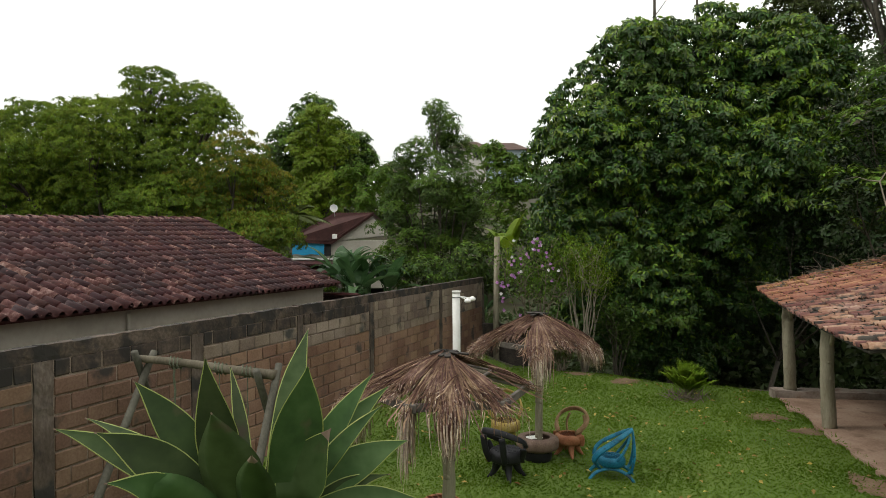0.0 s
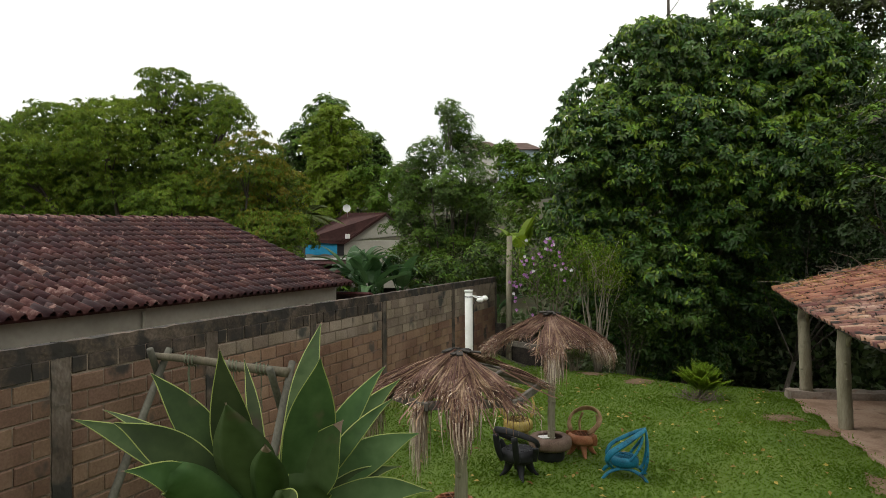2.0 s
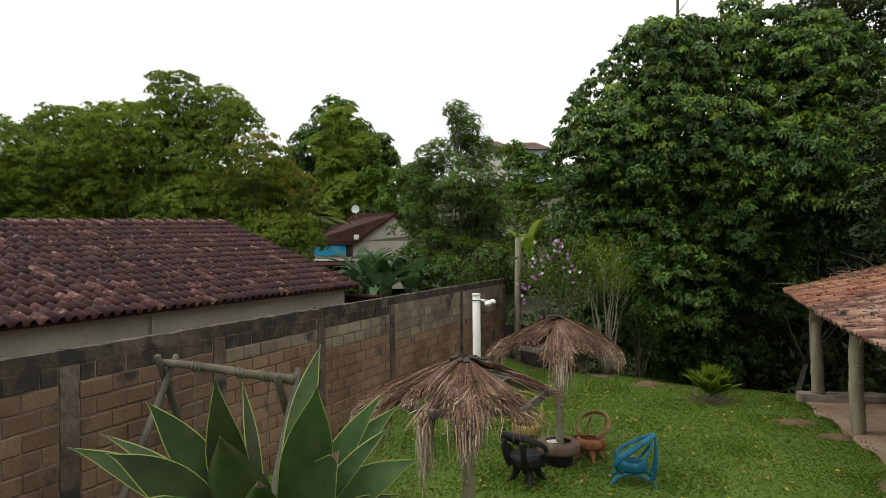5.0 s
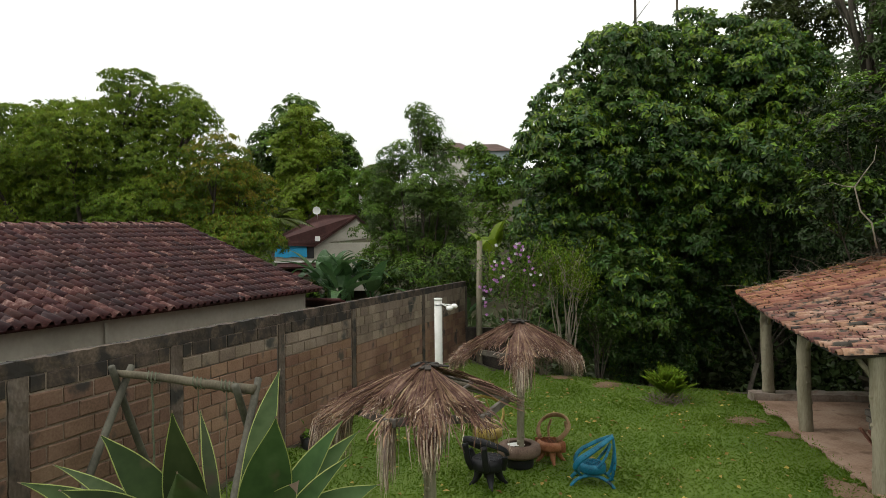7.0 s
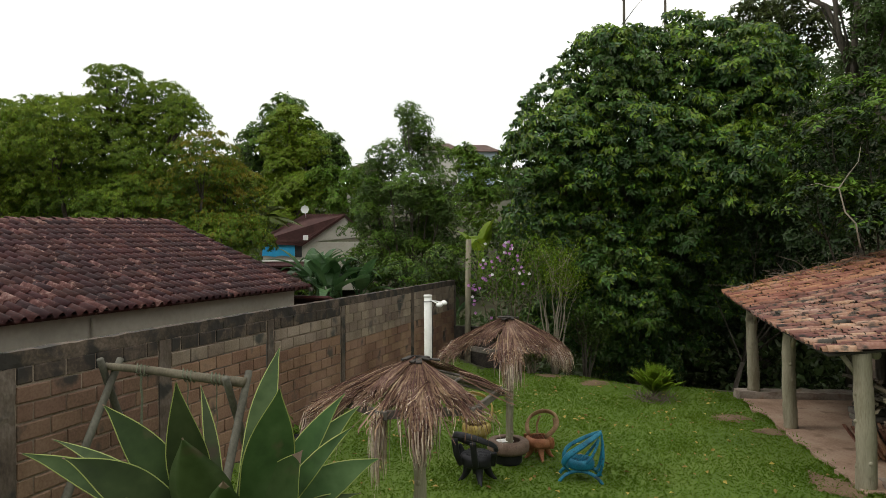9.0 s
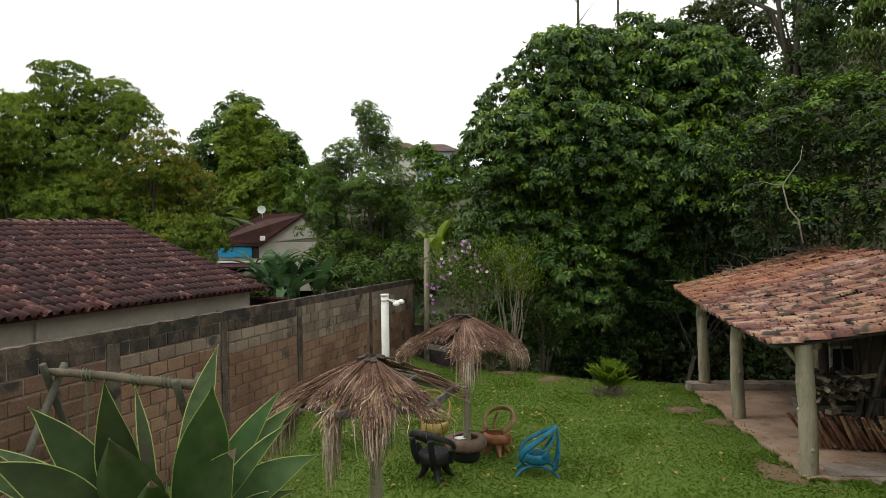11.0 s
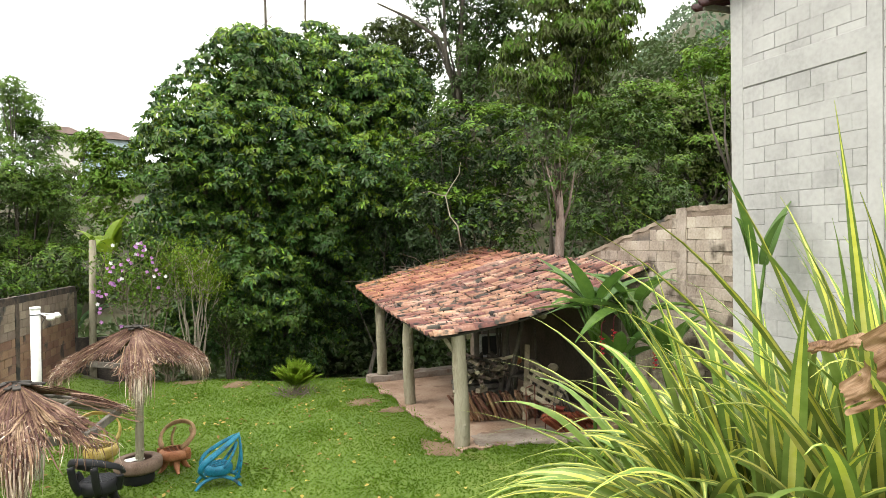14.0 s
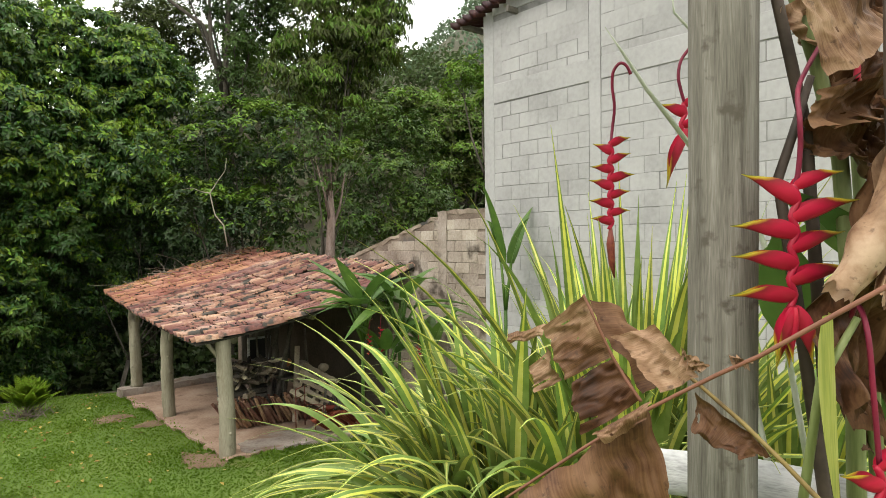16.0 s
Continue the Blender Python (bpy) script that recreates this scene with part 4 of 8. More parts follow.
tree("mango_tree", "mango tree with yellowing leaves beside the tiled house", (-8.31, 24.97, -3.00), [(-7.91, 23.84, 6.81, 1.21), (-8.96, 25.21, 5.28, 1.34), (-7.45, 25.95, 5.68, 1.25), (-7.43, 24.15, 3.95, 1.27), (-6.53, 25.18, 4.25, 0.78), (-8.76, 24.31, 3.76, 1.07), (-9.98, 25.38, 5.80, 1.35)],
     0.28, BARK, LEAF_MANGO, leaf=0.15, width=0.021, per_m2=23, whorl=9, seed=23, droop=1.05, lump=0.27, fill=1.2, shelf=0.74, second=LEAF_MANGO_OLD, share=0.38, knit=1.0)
tree("tall_tree", "tall rounded dark tree on the far slope", (-10.60, 57.31, 5.98), [(-11.96, 57.75, 14.21, 2.54), (-13.88, 55.40, 11.59, 2.34), (-9.45, 58.32, 11.74, 2.31), (-11.59, 57.47, 10.13, 3.03), (-15.46, 57.46, 9.65, 2.27), (-8.97, 58.23, 9.19, 2.05), (-12.22, 56.45, 6.58, 2.98), (-8.43, 57.94, 11.23, 1.43), (-7.48, 58.52, 11.52, 0.72)],
     0.5, BARK, LEAF_FINE, leaf=0.36, width=0.085, per_m2=8, whorl=7, seed=24, droop=0.4, lump=0.22, fill=0.5, second=LEAF_BUSH, share=0.5)
tree("vine_clad_tree", "tree smothered in bright green climbing vines", (-9.73, 47.81, 3.47), [(-9.51, 46.02, 12.33, 1.38), (-10.67, 47.40, 10.71, 1.66), (-8.41, 46.65, 10.59, 1.47), (-9.86, 46.82, 8.57, 1.81), (-8.54, 46.15, 7.44, 1.54), (-9.99, 47.21, 6.32, 1.87)],
     0.4, BARK, LEAF_VINE, leaf=0.19, width=0.062, per_m2=22, whorl=6, seed=25, droop=0.9, lump=0.20, fill=0.6, knit=0.7)
tree("slim_tree", "slender fine-leaved dark green tree behind the wall", (-0.59, 27.10, -3.50), [(-0.59, 26.46, 8.99, 0.56), (-0.42, 27.77, 8.38, 0.88), (-1.42, 26.45, 7.17, 0.74), (0.10, 27.08, 7.26, 1.00), (-1.95, 27.14, 6.04, 1.00), (-0.41, 26.27, 5.84, 1.26), (0.80, 26.30, 5.20, 0.85), (-2.27, 27.43, 4.72, 1.01), (-0.64, 27.46, 4.10, 1.40), (0.89, 27.09, 3.99, 1.00), (-1.88, 27.84, 3.09, 0.98), (-0.23, 26.36, 2.67, 1.04)],
     0.16, BARK, LEAF_SLIM, leaf=0.125, width=0.026, per_m2=42, whorl=6, seed=26, droop=0.3, lump=0.30, fill=0.9, second=LEAF_BUSH, share=1.0, knit=0.7)
tree("hillside_bush", "mixed green bushes on the far slope", (-0.15, 44.97, 2.00), [(-6.34, 45.06, 7.32, 1.79), (-4.15, 42.71, 7.73, 1.12), (3.34, 45.68, 8.15, 1.44), (4.18, 44.48, 9.16, 1.01), (5.09, 44.50, 7.83, 1.32), (4.05, 45.69, 6.11, 1.80), (-5.53, 44.87, 5.99, 1.57), (2.85, 45.06, 10.08, 0.79)],
     0.15, BARK, LEAF_BUSH, leaf=0.34, width=0.075, per_m2=7, whorl=6, seed=27, droop=0.4, fill=0.6, category="bush")
tree("undergrowth", "tangled bright undergrowth behind the end of the wall", (-0.33, 24.21, -3.00), [(0.85, 23.08, 2.99, 0.72), (1.35, 23.79, 2.26, 0.54), (-0.78, 23.15, 2.59, 0.69), (-1.70, 23.33, 2.39, 0.53), (0.44, 23.37, 2.27, 0.61), (-4.30, 24.63, 2.09, 0.43), (2.11, 23.37, 4.04, 0.73), (-2.21, 23.53, 3.00, 0.62)],
     0.08, BARK, LEAF_FINE, leaf=0.20, width=0.038, per_m2=17, whorl=6, seed=28, droop=0.5, fill=0.6, second=LEAF_BUSH, share=0.3, category="bush")
tree("olive_tree", "olive-green tree crown behind the broadleaf tree", (12.39, 28.09, -2.00), [(14.64, 27.85, 13.08, 1.22), (16.26, 28.05, 13.58, 1.35), (17.07, 27.85, 12.76, 1.19), (15.35, 28.16, 11.96, 1.39), (13.53, 27.56, 12.16, 0.79)],
     0.3, BARK, LEAF_OLIVE, leaf=0.22, width=0.045, per_m2=13, whorl=7, seed=29, droop=0.4, fill=0.6)
tall = tree("tall_pale_tree", "tall tree with a grey forked trunk and loose dark foliage", (14.79, 21.95, -2.50), [(16.23, 21.72, 12.55, 1.48), (17.23, 21.53, 12.16, 1.20), (14.82, 21.13, 11.24, 0.82), (16.13, 22.24, 10.93, 0.94), (14.39, 22.52, 13.37, 0.78), (15.30, 22.62, 13.06, 0.92), (14.17, 23.72, 14.28, 0.94), (16.83, 21.71, 13.66, 1.25), (15.50, 22.31, 14.78, 1.53), (14.38, 23.21, 15.29, 1.53), (15.23, 21.24, 9.71, 0.77)],
     0.18, BARK, LEAF_FINE, leaf=0.20, width=0.036, per_m2=17, whorl=6, seed=30, droop=0.7, lump=0.3, fill=0.5, fork=0.75)
bole = Geo().tube([(14.79, 21.95, -2.50), (14.82, 21.97, 6.25), (14.89, 21.95, 9.51), (15.11, 21.82, 13.57), (15.41, 21.60, 15.19)], [0.18, 0.13, 0.105, 0.075, 0.05], 10)
bole.tube([(14.88, 21.95, 10.02), (14.29, 22.44, 12.15), (13.27, 23.23, 13.07), (12.25, 23.93, 13.68)], [0.10, 0.085, 0.065, 0.04], 8)
bole.tube([(14.88, 21.95, 9.10), (14.45, 22.14, 11.64), (14.34, 22.11, 14.69)], [0.09, 0.075, 0.05], 8)
part("bole", bole, BARK, tall, "grey-brown forked trunk", smooth=True)
tree("drooping_tree", "tree with long drooping green foliage", (15.06, 17.05, -1.00), [(17.0, 15.5, 12.7, 1.35), (16.9, 15.6, 11.0, 1.15), (15.85, 16.80, 11.65, 1.43), (15.77, 15.81, 10.33, 1.22), (15.36, 17.13, 9.82, 1.26), (16.68, 16.31, 9.31, 1.12), (17.67, 16.18, 12.05, 0.91), (15.77, 16.53, 8.40, 1.37), (13.95, 16.84, 8.70, 0.89), (15.74, 16.99, 13.27, 1.39), (16.36, 15.58, 12.76, 1.13)],
     0.22, BARK, LEAF_OLIVE, leaf=0.27, width=0.036, per_m2=15, whorl=7, seed=31, droop=1.3, lump=0.27, fill=0.4, second=LEAF_BUSH, share=0.35)
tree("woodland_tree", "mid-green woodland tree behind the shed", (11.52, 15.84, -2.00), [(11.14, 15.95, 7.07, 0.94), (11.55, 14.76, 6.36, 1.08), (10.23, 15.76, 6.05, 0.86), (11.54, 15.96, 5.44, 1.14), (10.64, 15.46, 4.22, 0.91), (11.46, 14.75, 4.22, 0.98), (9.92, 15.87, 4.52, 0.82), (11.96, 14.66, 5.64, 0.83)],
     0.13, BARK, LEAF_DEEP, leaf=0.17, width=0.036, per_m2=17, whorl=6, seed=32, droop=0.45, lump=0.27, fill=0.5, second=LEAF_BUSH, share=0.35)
red = tree("reddish_tree", "tree with a bare reddish trunk behind the shed", (11.67, 12.38, 1.00), [(11.16, 12.55, 6.46, 0.73), (11.87, 12.95, 5.33, 0.85), (11.76, 13.86, 4.52, 0.71), (12.58, 12.44, 5.64, 0.69), (11.36, 13.87, 3.50, 0.62), (12.99, 13.04, 4.11, 0.80)],
     0.10, BARK, LEAF_FINE, leaf=0.15, width=0.034, per_m2=16, whorl=6, seed=33, droop=0.4, lump=0.3, fill=0.3, second=LEAF_BUSH, share=0.2)
bole = Geo().tube([(11.65, 12.38, 1.00), (11.68, 12.38, 3.19), (11.74, 12.37, 4.21), (11.73, 12.37, 5.03)], [0.15, 0.125, 0.112, 0.06], 12)
bole.tube([(11.70, 12.37, 3.91), (11.98, 12.30, 4.62), (12.13, 12.24, 5.54)], [0.05, 0.035, 0.015], 8)
bole.tube([(11.72, 12.37, 4.11), (11.52, 12.35, 4.93), (11.27, 12.35, 5.64)], [0.045, 0.03, 0.012], 8)
rng = np.random.default_rng(77)
for k in range(16):
    w = Vector((rng.normal(0, 0.8), rng.normal(0, 0.4), rng.uniform(0.7, 1.6)))
    bole.tube([(11.73, 12.35, 4.83), Vector((11.73, 12.35, 4.93)) + w * 0.5 + Vector(rng.normal(0, 0.12, 3)), Vector((11.73, 12.35, 5.03)) + w], [0.012, 0.007, 0.0025], 5)
part("bole", bole, BARK_RED, red, "reddish flaking trunk with bare twigs", smooth=True)
tree("woodland_tree", "bright green woodland tree beyond the side wall", (14.60, 12.01, 0.50), [(15.39, 14.22, 7.17, 1.01), (16.00, 13.50, 6.76, 0.93), (16.71, 13.09, 6.15, 0.80), (15.19, 14.32, 5.85, 1.08), (15.21, 12.91, 5.23, 0.96), (14.70, 13.83, 4.32, 1.05), (15.41, 12.91, 4.11, 0.95), (15.92, 12.20, 4.62, 0.77)],
     0.14, BARK, LEAF_FINE, leaf=0.145, width=0.034, per_m2=20, whorl=6, seed=34, droop=0.4, lump=0.28, fill=0.5, second=LEAF_BUSH, share=0.1)
tree("forest_edge", "olive forest trees rising up the slope", (33.19, 21.88, 2.00), [(31.13, 26.94, 11.36, 2.04), (32.46, 24.50, 10.75, 2.14), (35.18, 23.96, 11.05, 1.84), (32.76, 25.61, 9.83, 2.47), (33.08, 22.98, 8.50, 2.21), (33.88, 23.99, 6.26, 1.92), (30.53, 26.45, 10.45, 1.94), (36.49, 23.34, 10.03, 2.04), (28.52, 26.37, 10.45, 1.63), (34.59, 22.06, 6.77, 2.03)],
     0.3, BARK, LEAF_OLIVE, leaf=0.30, width=0.07, per_m2=9, whorl=6, seed=35, droop=0.4, lump=0.24, fill=0.6, second=LEAF_BUSH, share=0.5)
tree("forest_edge", "bright crown above the forest beside the grey building", (24.66, 15.93, 2.00), [(25.43, 18.31, 11.55, 0.90), (26.04, 17.40, 10.53, 1.04), (26.53, 17.49, 12.05, 0.92), (27.05, 17.08, 10.73, 0.92)],
     0.2, BARK, LEAF_BUSH, leaf=0.24, width=0.055, per_m2=11, whorl=6, seed=36, droop=0.4, lump=0.26, fill=0.4)
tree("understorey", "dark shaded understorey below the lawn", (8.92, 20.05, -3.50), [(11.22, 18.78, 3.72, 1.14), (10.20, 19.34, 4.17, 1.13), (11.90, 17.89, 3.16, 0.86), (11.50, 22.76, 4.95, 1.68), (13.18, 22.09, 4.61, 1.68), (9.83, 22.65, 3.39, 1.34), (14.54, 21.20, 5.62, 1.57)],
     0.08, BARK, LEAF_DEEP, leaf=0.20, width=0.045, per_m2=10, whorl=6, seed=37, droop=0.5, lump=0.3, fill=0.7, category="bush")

# bare dead trunks and a pale dead branch
for base, top in (((8.26, 26.10, -2.00), (8.21, 26.02, 15.00)), ((10.24, 27.11, -2.00), (10.29, 27.03, 15.39))):
    g = Geo().tube([base, along(base, top, 0.5), top], [0.2, 0.10, 0.045], 8)
    if base[0] < 9:
        for k in range(6):
            q = along(base, top, 0.97 - 0.05 * k)
            w = Vector(((-1) ** k * (0.5 + 0.17 * (k * 5 % 4)), 0.2 * math.sin(k * 2.0), 0.15 + 0.22 * (k * 7 % 5)))
            g.tube([q, q + w * 0.5 + Vector((0, 0, 0.06)), q + w], [0.022, 0.014, 0.005], 5)
    solid("dead_tree", g, BARK, "bare grey dead tree standing above the crowns", "dead tree", group="dead trees", smooth=True)
g = Geo().tube([(9.69, 13.96, 3.61), (9.60, 13.98, 4.16), (9.44, 14.10, 4.42), (9.36, 14.18, 4.96), (9.49, 14.06, 5.24), (9.65, 13.96, 5.52), (9.70, 13.95, 5.85)], [0.02, 0.019, 0.018, 0.016, 0.013, 0.009, 0.004], 6)
g.tube([(9.36, 14.18, 4.96), (9.18, 14.31, 5.00), (9.03, 14.43, 5.09), (8.82, 14.56, 5.04)], [0.013, 0.010, 0.006, 0.003], 6)
solid("dead_branch", g, BARK_PALE, "pale bare dead branch before dark foliage", "branch", smooth=True)

# far woods on the slopes and the mountain
rng = np.random.default_rng(51)
P, D, S = [], [], []
for k in range(1500):
    turn, r = radians(rng.uniform(-50, 85)), 27 + 125 * rng.random() ** 1.6
    if -16 < math.degrees(turn) < -1 and r < 50 or -9 < math.degrees(turn) < 9 and 50 < r < 78 or math.degrees(turn) < -1 and r < 31:
        continue
    x, y = r * math.sin(turn), r * math.cos(turn)
    z = float(terrain(x, y))
    size = rng.uniform(1.8, 3.6) * (0.6 if abs(math.degrees(turn)) < 14 else 1)
    m = 130
    q = balls(rng, m)
    q[:, 2] = np.abs(q[:, 2]) * 0.9
    P.append(np.array([x, y, z + size * 0.3]) + q * size * rng.uniform(0.7, 1.1, (m, 1)))
    D.append(unit(q + rng.normal(0, 0.5, q.shape) - [0, 0, 0.2]))
    S.append(np.full(m, 0.26 + r * 0.0045))
P, D, S = np.concatenate(P), np.concatenate(D), np.concatenate(S)
solid("far_woods", leaf_mesh("far_woods", P, D, unit(rng.normal(size=P.shape) + [0, 0, 1.5]), S, S * 0.3, LEAF_FAR), None, "distant mixed woodland over the hillside", "woods", kind="stuff")
P, D = [], []
for k in range(1500):
    turn, r = radians(rng.uniform(30, 95)), rng.uniform(140, 400)
    x, y = r * math.sin(turn), r * math.cos(turn)
    z = float(terrain(x, y))
    size = rng.uniform(3.5, 6.5)
    q = balls(rng, 34)
    q[:, 2] = np.abs(q[:, 2])
    P.append(np.array([x, y, z]) + q * size * rng.uniform(0.7, 1.1, (34, 1)))
    D.append(unit(q + rng.normal(0, 0.5, q.shape)))
P, D = np.concatenate(P), np.concatenate(D)
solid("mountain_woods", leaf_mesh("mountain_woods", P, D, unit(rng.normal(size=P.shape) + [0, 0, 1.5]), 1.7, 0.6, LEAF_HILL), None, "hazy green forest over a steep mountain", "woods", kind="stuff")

# ---- far houses ----
far_house = thing("far_house", (-6.2, 42.0, 1.0), "small whitewashed house with brown tiled roof and blue tarpaulin", "house")
g = Geo()
g.box((-6.25, 43.5, 2.6), (5.9, 6.6, 3.0), edge=0.02)
g.add([(-6.83, 40.18, 4.05), (-3.25, 40.18, 4.4), (-4.2, 40.18, 5.6), (-6.83, 41.5, 4.05), (-3.25, 41.5, 4.4), (-4.2, 41.5, 5.6)], [(0, 1, 2), (5, 4, 3), (0, 2, 5, 3), (1, 4, 5, 2)])
part("wall", g, HOUSE_PLASTER, far_house)
g = Geo()
ra, rb, rc, rd = Vector((-9.4, 39.9, 4.15)), Vector((-6.7, 39.9, 4.0)), Vector((-4.1, 40.0, 5.78)), Vector((-6.75, 41.6, 5.86))
g.add([ra, rb, rc, rd] + [q - Vector((0, 0, 0.14)) for q in (ra, rb, rc, rd)], [(0, 1, 2, 3), (7, 6, 5, 4), (0, 4, 5, 1), (1, 5, 6, 2), (2, 6, 7, 3), (3, 7, 4, 0)])
g.add([(-4.1, 40.0, 5.78), (-2.6, 41.0, 4.5), (-3.2, 46.0, 4.6), (-4.9, 46.0, 5.8)], [(0, 1, 2, 3)])
part("roof", g, ROOF_MAROON, far_house, "brown clay tile roof")
for k in range(15):
    part("roll", Geo().tube([along(ra, rb, k / 14) + Vector((0, 0, 0.03)), along(rd, rc, k / 14) + Vector((0, 0, 0.03))], 0.06, 5), ROOF_MAROON, far_house)
tarp = Geo()
tarp.v = [(-9.2 + 2.0 * i / 10, 40.05 + 0.05 * math.sin(i * 2.1 + j), 3.95 - 0.72 * j / 4 + 0.04 * math.sin(i * 1.3)) for j in range(5) for i in range(11)]
tarp.f = [(j * 11 + i, j * 11 + i + 1, j * 11 + i + 12, j * 11 + i + 11) for j in range(4) for i in range(10)]
tarp.m = [0] * 40
part("tarpaulin", tarp, TARP, far_house, "sagging bright blue tarpaulin", smooth=True)
part("window", Geo().box((-7.0, 40.16, 3.55), (0.42, 0.1, 0.8), edge=0.01), WIRE, far_house, "dark unglazed window opening")
g = Geo().box((-8.0, 39.6, 2.72), (3.2, 1.0, 0.1), Matrix.Rotation(0.22, 4, "X"), edge=0.01)
g.box((-7.2, 39.3, 2.3), (2.6, 1.2, 0.1), Matrix.Rotation(0.3, 4, "X"), edge=0.01)
part("porch_roof", g, TILE_RED_J, far_house)
part("sill", Geo().box((-7.9, 40.0, 2.95), (2.6, 0.2, 0.1), edge=0.01), LAMP_WHITE, far_house)
g = Geo()
for k in range(8):
    a = math.pi * 2 * k / 8
    g.v.append((-6.62 + 0.26 * math.cos(a), 40.3 - 0.02, 6.12 + 0.26 * math.sin(a)))
g.v += [(-6.62, 40.42, 6.12)]
g.f = [(k, (k + 1) % 8, 8) for k in range(8)]
g.m = [0] * 8
g.tube([(-6.62, 40.42, 6.1), (-6.62, 40.6, 5.6)], 0.03, 6)
g.tube([(-6.62, 40.42, 6.0), (-6.6, 40.1, 6.1)], 0.012, 5)
dish = solid("satellite_dish", g, LAMP_WHITE, "white satellite dish on a tiled roof", "dish", smooth=True)
part("chimney", Geo().box((-6.5, 39.95, 4.35), (0.3, 0.3, 0.3), edge=0.02), LAMP_WHITE, far_house)
for q in (far_house, dish):
    q.matrix_world = Matrix.Translation((-0.75, 0, 0)) @ q.matrix_world


def hill_house(x, y, z, w, h, wall, label, roof_h=0.9):
    top = thing("hill_house", (x, y, z), label, "house", group="hill houses")
    part("wall", Geo().box((x, y + 2.5, z + h / 2 - 1), (w, 5, h + 2), edge=0.03), wall, top)
    g = Geo()
    a = [Vector((x + sx * (w / 2 + 0.5), y + 2.5 + sy * 3.0, z + h - 0.05)) for sx, sy in ((-1, -1), (1, -1), (1, 1), (-1, 1))]
    r = [Vector((x - w * 0.25, y + 2.5, z + h + roof_h)), Vector((x + w * 0.25, y + 2.5, z + h + roof_h))]
    g.add(a + r, [(0, 1, 5, 4), (1, 2, 5), (2, 3, 4, 5), (3, 0, 4), (3, 2, 1, 0)])
    part("roof", g, ROOF_BROWN, top)
    for k in (-0.28, 0.22):
        part("window", Geo().box((x + k * w, y - 0.02, z + h * 0.55), (0.7, 0.1, 0.8), edge=0.02), WIRE, top)
    return top


CREAM = surface("cream_wall", [(0.50, 0.48, 0.43), (0.62, 0.60, 0.54)], scale=0.5)
SKY_WALL = surface("pale_blue_wall", [(0.33, 0.42, 0.47), (0.42, 0.50, 0.54)], scale=0.5)
hill_house(-5.80, 61.9, 9.01, 3.2, 1.9, CREAM, "cream house with a brown tile roof on the hilltop", 1.15)
hill_house(1.89, 72.0, 13.20, 3.6, 1.5, CREAM, "white house with a brown roof on the hilltop", 1.1)
hill_house(6.05, 72.1, 11.88, 4.2, 2.6, SKY_WALL, "pale blue house with a brown tile roof on the hilltop", 1.15)


# ---- shrubs ----
def frond(leaves, wood, root, way, length, pinna, pairs, droop, thick=0.008):
    """A feathery frond: adds pinnae to leaves (P, D, U, L) and its rib to wood."""
    root, way = Vector(root), Vector(way).normalized()
    side = way.cross(Vector((0, 0, 1))).normalized()
    pts = []
    for i in range(9):
        s = i / 8
        pts.append(root + way * length * s + Vector((0, 0, -droop * length * s * s)))
    wood.tube(pts, [thick * (1 - 0.8 * i / 8) for i in range(9)], 5)
    for k in range(pairs):
        s = 0.12 + 0.88 * (k + 0.5) / pairs
        i = min(int(s * 8), 7)
        q = along(pts[i], pts[i + 1], s * 8 - i)
        ahead = (pts[i + 1] - pts[i]).normalized()
        for sgn in (-1, 1):
            d = (side * sgn + ahead * 0.55 - Vector((0, 0, 0.2))).normalized()
            leaves.append((q, d, Vector((0, 0, 1)), pinna * math.sin(math.pi * min(0.97, 0.2 + 0.78 * s)) + 0.02))


def fern_clump(name, label, at, n, length, pinna, pairs, material, seed, rise=(0.4, 1.3), droop=0.45, category="fern", dead=False):
    rng = np.random.default_rng(seed)
    top = thing(name, at, label, category)
    for k in range(n):
        a = 2 * math.pi * (k + rng.random() * 0.7) / n
        leaves, g = [], Geo()
        rise_k = rng.uniform(*rise)
        frond(leaves, g, at, (math.cos(a), math.sin(a), rise_k), length * rng.uniform(0.75, 1.15), pinna, pairs, droop * rng.uniform(0.7, 1.3))
        me = leaf_mesh("frond", np.array([q[0] for q in leaves]), np.array([q[1] for q in leaves]), np.array([q[2] for q in leaves]), np.array([q[3] for q in leaves]), np.array([q[3] for q in leaves]) * 0.13, material)
        f = part("frond", me, None, top)
        part("rib", g, material, f, smooth=True)
    return top


fern_clump("cycad_bush", "bright yellow-green feathery fern bush on the lawn edge", (5.62, 15.35, 0.12), 85, 0.95, 0.13, 26, LEAF_FERN, 61, (0.9, 4.5), 0.28)
g = Geo()
rng = np.random.default_rng(62)
for k in range(60):
    a, r = rng.uniform(0, 6.28), rng.uniform(0, 0.5)
    q = Vector((5.62 + r * math.cos(a), 15.3 + r * math.sin(a), 0.02))
    g.tube([q, q + Vector((*rng.normal(0, 0.16, 2), rng.uniform(0.05, 0.3)))], [0.012, 0.005], 5)
solid("dry_litter", g, TWIG, "dry brown leaf litter at the fern's foot", "litter", kind="stuff")
fern_clump("palm", "palm with arching grey-green fronds", (-8.20, 32.84, 5.25), 15, 2.3, 0.55, 22, LEAF_OLIVE, 63, (0.1, 1.2), 0.5, "palm")


